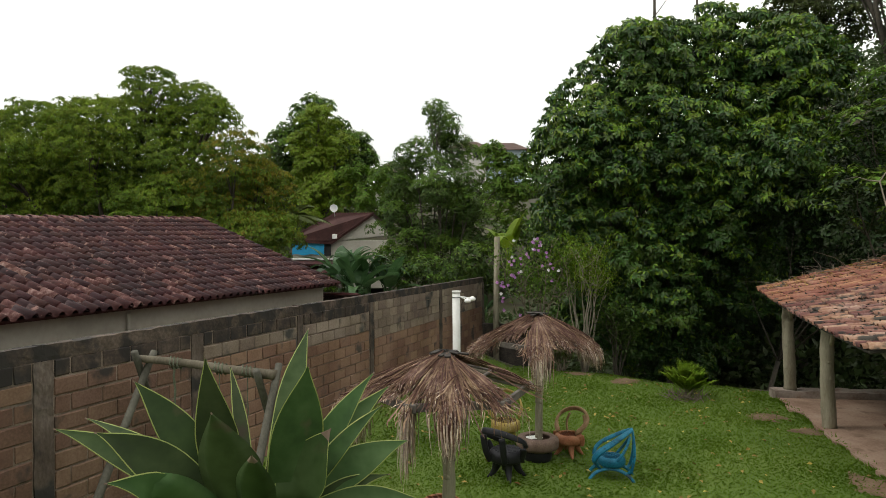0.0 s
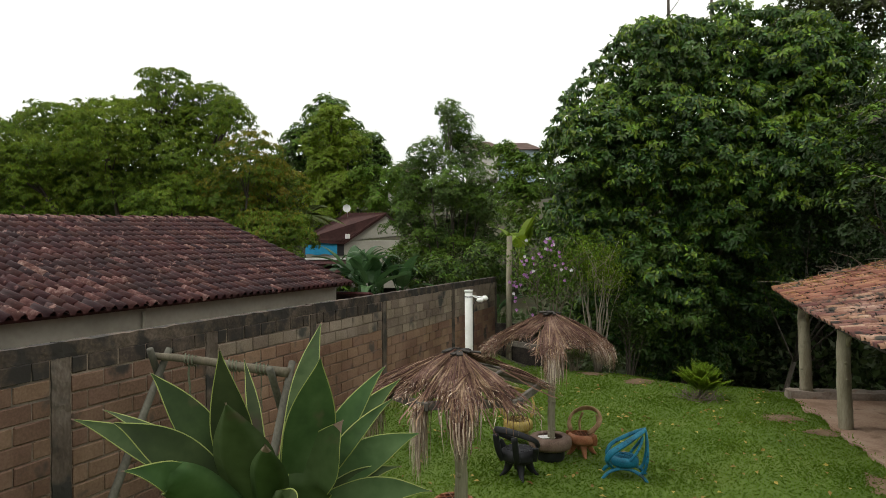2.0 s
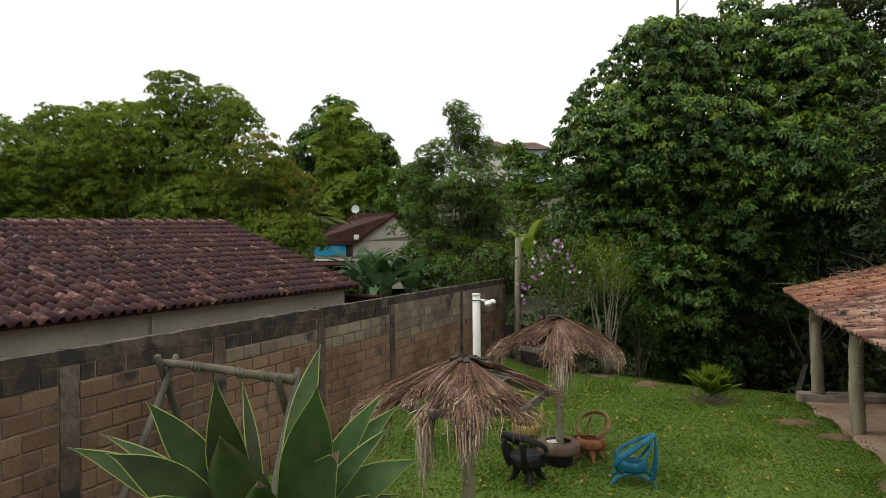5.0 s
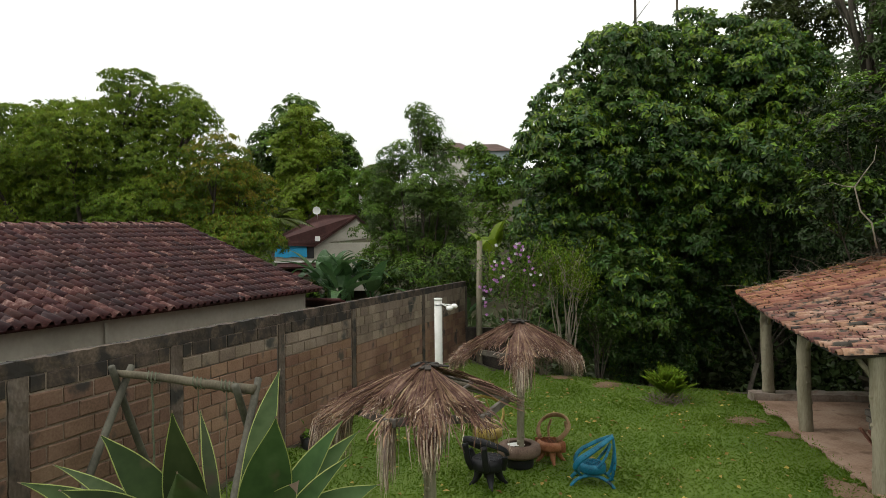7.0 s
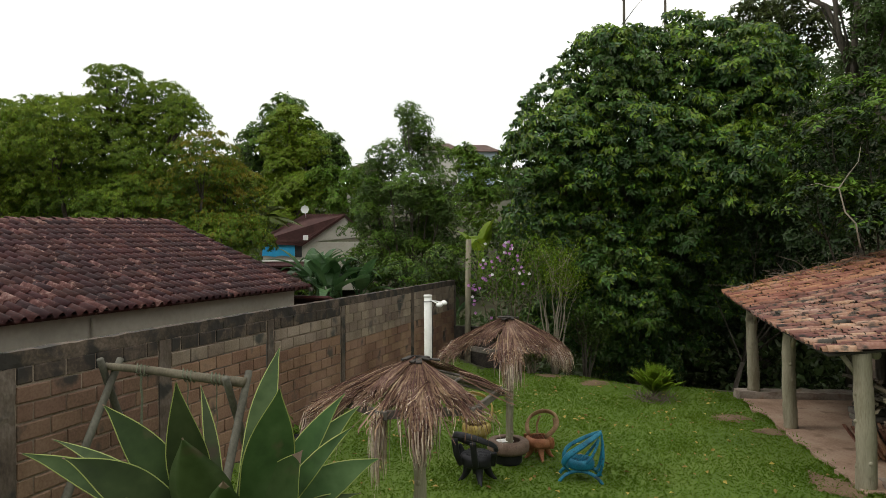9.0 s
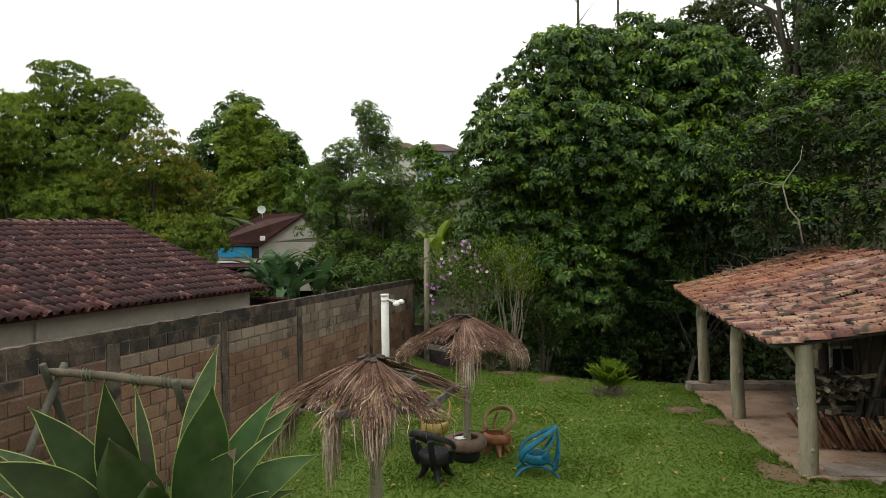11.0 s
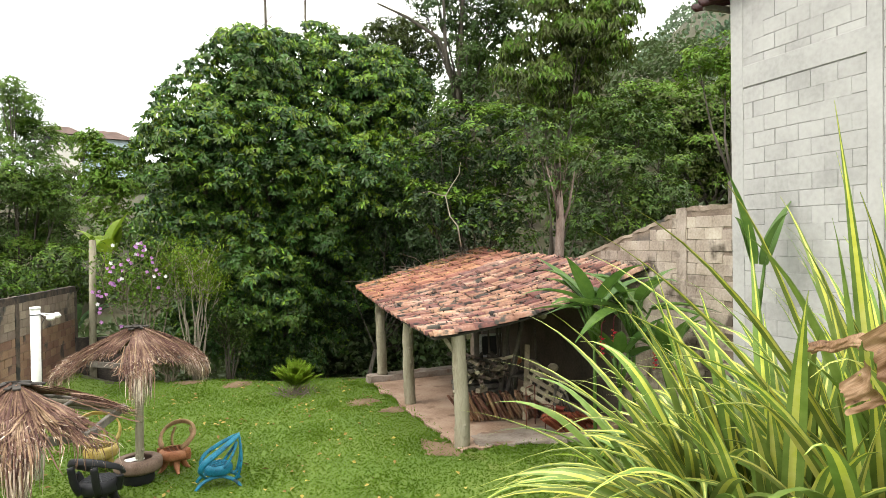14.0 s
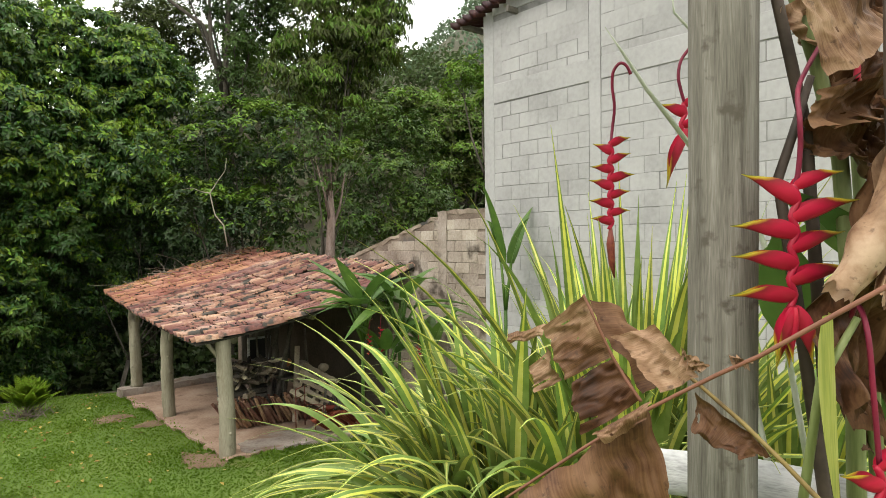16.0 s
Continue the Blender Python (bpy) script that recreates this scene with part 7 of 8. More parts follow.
def dry_surface(name, tone=1.0, warm=1.0):
    """Crackled brown blade: veins run across from the rib, in the blade's own coordinates."""
    m, n, l, p = shader(name)
    uv, big, vein, mp = n.new("ShaderNodeUVMap"), n.new("ShaderNodeTexNoise"), n.new("ShaderNodeTexNoise"), n.new("ShaderNodeMapping")
    mp.inputs["Scale"].default_value = (75, 2.2, 1)
    l.new(uv.outputs["UV"], mp.inputs["Vector"])
    l.new(mp.outputs["Vector"], vein.inputs["Vector"])
    vein.inputs["Scale"].default_value, vein.inputs["Detail"].default_value = 1.0, 3
    geo = n.new("ShaderNodeNewGeometry")
    l.new(geo.outputs["Position"], big.inputs["Vector"])
    big.inputs["Scale"].default_value, big.inputs["Detail"].default_value, big.inputs["Roughness"].default_value = 6, 9, 0.62
    add = n.new("ShaderNodeMath")
    add.operation = "MULTIPLY_ADD"
    add.inputs[1].default_value = 0.24
    half = n.new("ShaderNodeMath")
    half.operation = "MULTIPLY"
    half.inputs[1].default_value = 0.80
    l.new(big.outputs["Fac"], half.inputs[0])
    l.new(vein.outputs["Fac"], add.inputs[0])
    l.new(half.outputs[0], add.inputs[2])
    ramp = n.new("ShaderNodeValToRGB")
    e = ramp.color_ramp.elements
    e[0].position, e[0].color = 0.31, (0.045 * tone, 0.022 * tone, 0.011 * tone, 1)
    e[1].position, e[1].color = 0.64, (0.60 * tone, 0.42 * tone * warm, 0.27 * tone * warm ** 2, 1)
    for at, c in ((0.42, (0.175 * tone, 0.085 * tone * warm, 0.038 * tone * warm ** 2, 1)), (0.52, (0.37 * tone, 0.225 * tone * warm, 0.125 * tone * warm ** 2, 1))):
        q = e.new(at)
        q.color = c
    l.new(add.outputs[0], ramp.inputs["Fac"])
    spots, mask, mixer = n.new("ShaderNodeTexNoise"), n.new("ShaderNodeValToRGB"), n.new("ShaderNodeMix")
    spots.inputs["Scale"].default_value, spots.inputs["Detail"].default_value = 55, 7
    mask.color_ramp.elements[0].position, mask.color_ramp.elements[1].position = 0.60, 0.78
    mixer.data_type = "RGBA"
    mixer.inputs["B"].default_value = (0.06 * tone, 0.026 * tone, 0.011 * tone, 1)
    l.new(geo.outputs["Position"], spots.inputs["Vector"])
    l.new(spots.outputs["Fac"], mask.inputs["Fac"])
    l.new(mask.outputs["Color"], mixer.inputs["Factor"])
    l.new(ramp.outputs["Color"], mixer.inputs["A"])
    l.new(mixer.outputs["Result"], p.inputs["Base Color"])
    p.inputs["Roughness"].default_value, p.inputs["Specular IOR Level"].default_value = 0.6, 0.3
    lift = n.new("ShaderNodeBump")
    lift.inputs["Strength"].default_value, lift.inputs["Distance"].default_value = 0.5, 0.003
    l.new(add.outputs[0], lift.inputs["Height"])
    l.new(lift.outputs["Normal"], p.inputs["Normal"])
    thin, both = n.new("ShaderNodeBsdfTranslucent"), n.new("ShaderNodeMixShader")
    both.inputs["Fac"].default_value = 0.12
    l.new(mixer.outputs["Result"], thin.inputs["Color"])
    l.new(p.outputs["BSDF"], both.inputs[1])
    l.new(thin.outputs["BSDF"], both.inputs[2])
    l.new(both.outputs["Shader"], n["Material Output"].inputs["Surface"])
    return m


# ---- heliconias and strap-leaved clump by the camera ----


def bract_surface(name):
    """Waxy crimson that turns yellow-green along the rim and towards the tip, with a dark point, in the bract's own coordinates."""
    m, n, l, p = shader(name)
    uv, split, geo, mottle = n.new("ShaderNodeUVMap"), n.new("ShaderNodeSeparateXYZ"), n.new("ShaderNodeNewGeometry"), n.new("ShaderNodeTexNoise")
    l.new(uv.outputs["UV"], split.inputs["Vector"])
    l.new(geo.outputs["Position"], mottle.inputs["Vector"])
    mottle.inputs["Scale"].default_value, mottle.inputs["Detail"].default_value = 45, 5
    rim, sway, ramp = n.new("ShaderNodeMath"), n.new("ShaderNodeMath"), n.new("ShaderNodeValToRGB")
    rim.operation = sway.operation = "MULTIPLY_ADD"
    rim.inputs[1].default_value, sway.inputs[1].default_value = 0.34, 0.16
    l.new(split.outputs["Y"], rim.inputs[0])
    l.new(split.outputs["X"], rim.inputs[2])
    l.new(mottle.outputs["Fac"], sway.inputs[0])
    l.new(rim.outputs[0], sway.inputs[2])
    e = ramp.color_ramp.elements
    e[0].position, e[0].color = 0.0, (0.42, 0.012, 0.030, 1)
    e[1].position, e[1].color = 1.0, (0.05, 0.035, 0.010, 1)
    for spot, c in ((0.40, (0.46, 0.012, 0.045, 1)), (0.60, (0.20, 0.010, 0.018, 1)), (0.68, (0.36, 0.19, 0.015, 1)), (0.76, (0.44, 0.36, 0.03, 1)), (0.86, (0.16, 0.16, 0.02, 1))):
        e.new(spot).color = c
    squeeze = n.new("ShaderNodeMath")
    squeeze.operation = "MULTIPLY"
    squeeze.inputs[1].default_value = 0.70
    l.new(sway.outputs[0], squeeze.inputs[0])
    l.new(squeeze.outputs[0], ramp.inputs["Fac"])
    l.new(ramp.outputs["Color"], p.inputs["Base Color"])
    p.inputs["Roughness"].default_value, p.inputs["Specular IOR Level"].default_value = 0.42, 0.35
    return m


BRACT = bract_surface("red_bract")
BUD_BROWN = surface("withered_bud", [(0.08, 0.018, 0.011), (0.17, 0.036, 0.020), (0.24, 0.085, 0.03)], scale=16, fine=60, rough=0.55, bump=0.4, relief=0.004)
RACHIS = surface("crimson_rachis", [(0.26, 0.008, 0.022), (0.42, 0.012, 0.042)], scale=16, fine=40, rough=0.45, bump=0.05)
STEM_RED = surface("crimson_stem", [(0.10, 0.006, 0.02), (0.21, 0.012, 0.036)], scale=9, fine=60, rough=0.5, bump=0.2)
STEM_DARK = surface("dark_stem", [(0.03, 0.022, 0.016), (0.07, 0.05, 0.035)], scale=8, fine=40, rough=0.6, bump=0.2)
STEM_GREEN = surface("green_stem", [(0.09, 0.11, 0.035), (0.15, 0.18, 0.06), (0.20, 0.23, 0.09)], scale=6, fine=30, rough=0.5, bump=0.1, stretch=(4, 4, 0.5))
DRY = dry_surface("dry_tan_leaf", 0.62, 0.94)
# Darker brown copy that also carries the shade of folds and undersides.
DRY_SHADED = dry_surface("dry_shaded_leaf", 0.32, 0.76)
DRY_PALE = dry_surface("dry_pale_leaf", 0.74, 1.0)
DRY_RIB = surface("dry_leaf_rib", [(0.10, 0.038, 0.020), (0.19, 0.080, 0.042)], scale=8, fine=50, rough=0.6, bump=0.2)
RIB_OLIVE = surface("olive_leaf_rib", [(0.09, 0.055, 0.018), (0.16, 0.11, 0.03), (0.20, 0.15, 0.05)], scale=9, fine=50, rough=0.55, bump=0.1)
PALE_STALK = surface("pale_leaf_underside", [(0.26, 0.29, 0.19), (0.36, 0.38, 0.29), (0.44, 0.44, 0.38)], scale=4, fine=30, rough=0.6, bump=0.05)
YELLOWING = surface("yellowing_leaf", [(0.15, 0.19, 0.03), (0.26, 0.28, 0.05), (0.36, 0.35, 0.11)], scale=5, fine=30, rough=0.5, bump=0.1, stretch=(8, 8, 0.6), stain=((0.10, 0.06, 0.025), 9, 0.62))
STRIPE_GREEN = surface("strap_leaf_green", [(0.088, 0.142, 0.026), (0.148, 0.216, 0.044), (0.225, 0.298, 0.078)], scale=2.5, fine=18, rough=0.42, bump=0, vary="object", amount=0.3, through_light=0.2)
STRIPE_YELLOW = surface("strap_leaf_yellow", [(0.44, 0.45, 0.050), (0.55, 0.55, 0.10), (0.64, 0.61, 0.23)], scale=2.5, fine=18, rough=0.45, bump=0, vary="object", amount=0.2, through_light=0.2)


def bract(root, way, length, parent, slim=1.0):
    """A boat-shaped bract, fat near its foot, drawn out to a fine upturned tip, open along its upper rim."""
    root, way = Vector(root), Vector(way).normalized()
    side = way.cross(Vector((0, 0, 1)))
    side = side.normalized() if side.length > 0.05 else Vector((0.7, -0.7, 0))
    up = side.cross(way)
    g, spots = Geo(), []
    n = 16
    ring = (0, 0.12, 0.35, 0.7, 1.0, 1.3, 1.65, 1.88, 2.0)
    for i in range(n + 1):
        s = i / n
        q = root + way * length * s + up * length * (0.10 * math.sin(math.pi * s * 0.9) - 0.04 * s + 0.07 * s ** 4)
        full = float(np.interp(s, [0, 0.08, 0.2, 0.34, 0.5, 0.64, 0.78, 0.9, 1.0], [0.45, 0.75, 0.96, 1.0, 0.84, 0.55, 0.27, 0.11, 0.015]))
        w, d = length * 0.15 * full * slim + 0.0008, length * 0.37 * full * slim + 0.0012
        for a in ring:
            t = math.pi * a / 2
            g.v.append(tuple(q + side * math.cos(t) * w - up * math.sin(t) * d + up * d * 0.45))
            spots.append((s, max(0.0, abs(a - 1) - 0.55) / 0.45))
    m = len(ring)
    for i in range(n):
        for k in range(m - 1):
            g.f.append((i * m + k, i * m + k + 1, i * m + k + m + 1, i * m + k + m))
            g.m.append(0)
    me = g.mesh("bract", BRACT, True)
    uv = me.uv_layers.new(name="UVMap")
    for loop in me.loops:
        uv.data[loop.index].uv = spots[loop.vertex_index]
    return part("bract", me, None, parent)


def heliconia(name, label, neck, start, end, count, length, seed, bud=0.12, spread=Vector((0.68, -0.70, 0)), hang=0):
    """Hanging flower: neck points of the stem, then bracts from start to end."""
    rng = np.random.default_rng(seed)
    top = thing(name, start, label, "flower", group="hanging heliconias")
    start, end = Vector(start), Vector(end)
    line = glide([*neck, start])
    part("stem", Geo().tube(line, 0.0062, 8), STEM_RED, top, "crimson arching stem", smooth=True)
    pts = []
    for k in range(count + 1):
        pts.append(along(start, end, k / count) + spread * (0.008 if k % 2 else -0.008))
    part("rachis", Geo().tube(glide(pts, 3), 0.0085, 8), RACHIS, top, smooth=True)
    for k in range(count):
        sgn = -1 if k % 2 else 1
        w = spread * sgn + Vector((0, 0, 0.30 - 0.35 * k / count + rng.normal(0, 0.07))) + Vector(rng.normal(0, 0.06, 3))
        bract(pts[k] - Vector((0, 0, 0.004)), w, length * (0.88 + 0.12 * math.sin(math.pi * k / count)) * rng.uniform(0.92, 1.06), top, 0.68 if length > 0.15 else 0.95)
    for k in range(hang):
        bract(end + Vector((*rng.normal(0, 0.012, 2), 0.01)), spread * (0.3 * (k % 3 - 1)) + Vector((0, 0, -1)), bud * rng.uniform(0.8, 1.1), top, 0.7 if hang > 1 else 0.5)
    if hang:
        return top
    g = Geo().tube([end + Vector((0, 0, 0.01)), end - Vector((0.002, 0, bud * 0.3)), end - Vector((0, 0.004, bud * 0.7)), end - Vector((-0.01, 0.01, bud))], [0.008, length * 0.22, length * 0.17, 0.003], 10, flat=0.7)
    part("bud", g, BUD_BROWN, top, "withered red-brown bud", smooth=True)
    return top


def crumpled(a, b, c, d, seed, bulge=0.05, n=40, m=28, ragged=0.12, split=0.0, rough=0.6, dark=False):
    """A torn, creased dry blade between a-b (rib side) and d-c (free edge), as a mesh."""
    a, b, c, d = Vector(a), Vector(b), Vector(c), Vector(d)
    nrm = (b - a).cross(d - a).normalized()
    g = Geo()
    spots = []
    off = Vector((seed * 3.1, seed * 1.7, seed * 0.9))
    for j in range(m + 1):
        for i in range(n + 1):
            s, t = i / n, j / m
            tear = 1 + ragged * (1.3 * noise.noise(Vector((s * 3, 0, 0)) + off) + 0.45 * noise.noise(Vector((s * 9, 3, 0)) + off) + 0.12 * noise.noise(Vector((s * 30, 5, 0)) + off))
            q = along(along(a, b, s + 0.05 * noise.noise(Vector((t * 5, 7, s)) + off)), along(d, c, s), t * tear)
            soft = noise.noise(Vector((s * 2.0, t * 1.5, 0)) + off)
            crease = abs(noise.noise(Vector((s * 3.4 + 0.6 * t, t * 1.7, 12)) + off)) + 0.5 * abs(noise.noise(Vector((s * 8 - t, t * 3.5, 15)) + off)) 
            pleat = (0.18 if seed == 7 else 0.0) * math.sin(46 * s + 5 * noise.noise(Vector((s * 4, t * 2, 31)) + off)) * min(1.0, 2 * t)
            curl = 1.6 * t ** 4 * noise.noise(Vector((s * 3, 20, 0)) + off)
            g.v.append(tuple(q + nrm * bulge * (1.3 * soft + rough * crease - 0.25 + pleat + curl + 0.9 * math.sin(math.pi * t))))
            spots.append((s, t))
    for j in range(m):
        for i in range(n):
            q = j * (n + 1) + i
            gap = noise.noise(Vector((i / n * 9, j / m * 2.2, 9)) + off)
            if j > m * 0.45 and gap > 0.5 - split:
                continue
            g.f.append((q, q + 1, q + n + 2, q + n + 1))
            g.m.append(0)
    me = g.mesh("dry_blade", DRY_SHADED if dark else DRY, True)
    uv = me.uv_layers.new(name="UVMap")
    for loop in me.loops:
        uv.data[loop.index].uv = spots[loop.vertex_index]
    return me


heliconia("heliconia_flower", "hanging red heliconia flower with yellow-tipped bracts", [(2.671, 0.550, 4.381), (2.658, 0.561, 4.412), (2.648, 0.577, 4.424), (2.644, 0.593, 4.416), (2.644, 0.610, 4.389), (2.654, 0.617, 4.337), (2.671, 0.616, 4.265), (2.680, 0.629, 4.188)], (2.668, 0.631, 4.126), (2.690, 0.643, 3.792), 10, 0.100, 111, 0.19)
heliconia("heliconia_flower", "large red heliconia flower hanging beside the post", [(2.208, -0.142, 4.248), (2.119, -0.128, 4.177), (2.059, -0.118, 4.114), (2.022, -0.128, 4.041), (2.031, -0.128, 3.977), (2.036, -0.122, 3.913)], (2.038, -0.116, 3.885), (2.031, -0.108, 3.581), 8, 0.170, 112, 0.15, hang=5)
heliconia("heliconia_flower", "young red heliconia flower partly behind the post", [(2.83, 0.27, 4.48), (2.809, 0.295, 4.494), (2.774, 0.330, 4.485), (2.745, 0.359, 4.453), (2.724, 0.380, 4.409), (2.717, 0.386, 4.354), (2.723, 0.379, 4.304)], (2.732, 0.368, 4.254), (2.722, 0.376, 4.144), 3, 0.105, 113, 0.22, hang=1)
heliconia("heliconia_flower", "red heliconia flower low beside the log rail", [(2.12, -0.20, 3.45), (2.06, -0.23, 3.58), (2.0, -0.25, 3.60), (1.96, -0.27, 3.54), (1.96, -0.28, 3.41)], (1.97, -0.29, 3.26), (1.96, -0.29, 2.99), 6, 0.12, 114)
heliconia("heliconia_flower", "small red heliconia flower high among dry leaves", [(2.40, -0.16, 4.55), (2.33, -0.17, 4.60), (2.28, -0.19, 4.55), (2.27, -0.21, 4.42)], (2.28, -0.20, 4.28), (2.30, -0.22, 4.16), 2, 0.09, 115)

clump = thing("heliconia_plant", (2.0, -0.35, 2.0), "tall heliconia plant with green stalks and withered brown leaves", "heliconia")
for pts, r, mt in [
    ([(2.28, -0.03, 5.56), (2.28, -0.05, 4.51), (2.32, -0.12, 4.23), (2.36, -0.17, 3.97), (2.38, -0.20, 3.49), (2.37, -0.23, 1.56)], [0.014, 0.019, 0.021, 0.022, 0.024, 0.03], STEM_GREEN),
    ([(2.23, -0.12, 4.18), (2.20, -0.08, 4.02), (2.18, -0.05, 3.91), (2.20, -0.08, 3.68), (2.25, -0.15, 3.06), (2.30, -0.25, 1.56)], [0.010, 0.012, 0.014, 0.016, 0.018, 0.02], STEM_DARK),
    ([(2.02, 0.10, 5.18), (2.18, -0.04, 4.43), (2.27, -0.10, 4.06), (2.35, -0.25, 1.56)], [0.010, 0.015, 0.017, 0.02], STEM_DARK),
    ([(2.62, -0.28, 5.31), (2.62, -0.28, 4.52), (2.60, -0.27, 3.97), (2.51, -0.38, 1.56)], [0.02, 0.022, 0.025, 0.03], STEM_GREEN),
    ([(1.97, -0.25, 3.58), (1.95, -0.18, 3.43), (1.98, -0.14, 3.14), (2.10, -0.19, 2.68), (2.26, -0.32, 1.56)], [0.008, 0.010, 0.012, 0.014, 0.02], STEM_GREEN),
    ([(2.379, 0.522, 4.481), (2.421, 0.476, 4.394), (2.477, 0.416, 4.272), (2.534, 0.355, 4.168), (2.584, 0.301, 4.074), (2.634, 0.247, 3.979), (2.6, 0.1, 3.2), (2.4, -0.2, 2.0)], [0.002, 0.008, 0.011, 0.013, 0.014, 0.015, 0.016, 0.02], PALE_STALK),
    ([(2.86, 0.46, 4.75), (2.869, 0.452, 4.646), (2.916, 0.402, 4.576), (2.951, 0.364, 4.517), (2.9, 0.1, 3.6), (2.7, -0.2, 2.0)], [0.002, 0.007, 0.009, 0.010, 0.014, 0.02], PALE_STALK),
    ([(2.47, -0.13, 5.06), (2.45, -0.18, 4.31), (2.42, -0.23, 3.56), (2.42, -0.32, 1.56)], [0.012, 0.015, 0.018, 0.025], STEM_GREEN),
    ([(2.13, -0.29, 4.68), (2.12, -0.30, 4.06), (2.17, -0.33, 3.31), (2.32, -0.38, 1.56)], [0.010, 0.014, 0.018, 0.025], STEM_DARK),
]:
    part("stalk", Geo().tube(pts, r, 10, flat=0.5 if mt is PALE_STALK else 1.0), mt, clump, smooth=True)
rib = [(1.80, -0.44, 3.75), (1.667, -0.190, 3.577), (1.647, -0.121, 3.529), (1.624, -0.049, 3.488), (1.597, 0.027, 3.440), (1.578, 0.078, 3.407), (1.511, 0.178, 3.332), (1.427, 0.311, 3.225), (1.36, 0.42, 3.13)]
part("leaf_rib", Geo().tube(rib, [0.0055, 0.005, 0.0045, 0.0045, 0.004, 0.004, 0.0035, 0.003, 0.003], 8), DRY_RIB, clump, "reddish-brown dry leaf rib", smooth=True)
rib = [(1.630, 0.242, 3.633), (1.634, 0.213, 3.571), (1.641, 0.179, 3.498), (1.636, 0.143, 3.448), (1.605, 0.100, 3.417)]
part("leaf_rib", Geo().tube(rib, [0.003, 0.0035, 0.004, 0.004, 0.004], 8), DRY_RIB, clump, "reddish-brown dry leaf rib", smooth=True)
rib = [(1.689, 0.246, 3.598), (1.746, 0.186, 3.548), (1.764, 0.101, 3.484), (1.746, 0.020, 3.433), (1.710, -0.075, 3.376), (1.692, -0.157, 3.312), (1.676, -0.223, 3.257), (1.67, -0.32, 3.15)]
part("leaf_rib", Geo().tube(rib, [0.003, 0.0035, 0.004, 0.0045, 0.005, 0.005, 0.0055, 0.006], 8), RIB_OLIVE, clump, "olive-brown bent leaf rib", smooth=True)
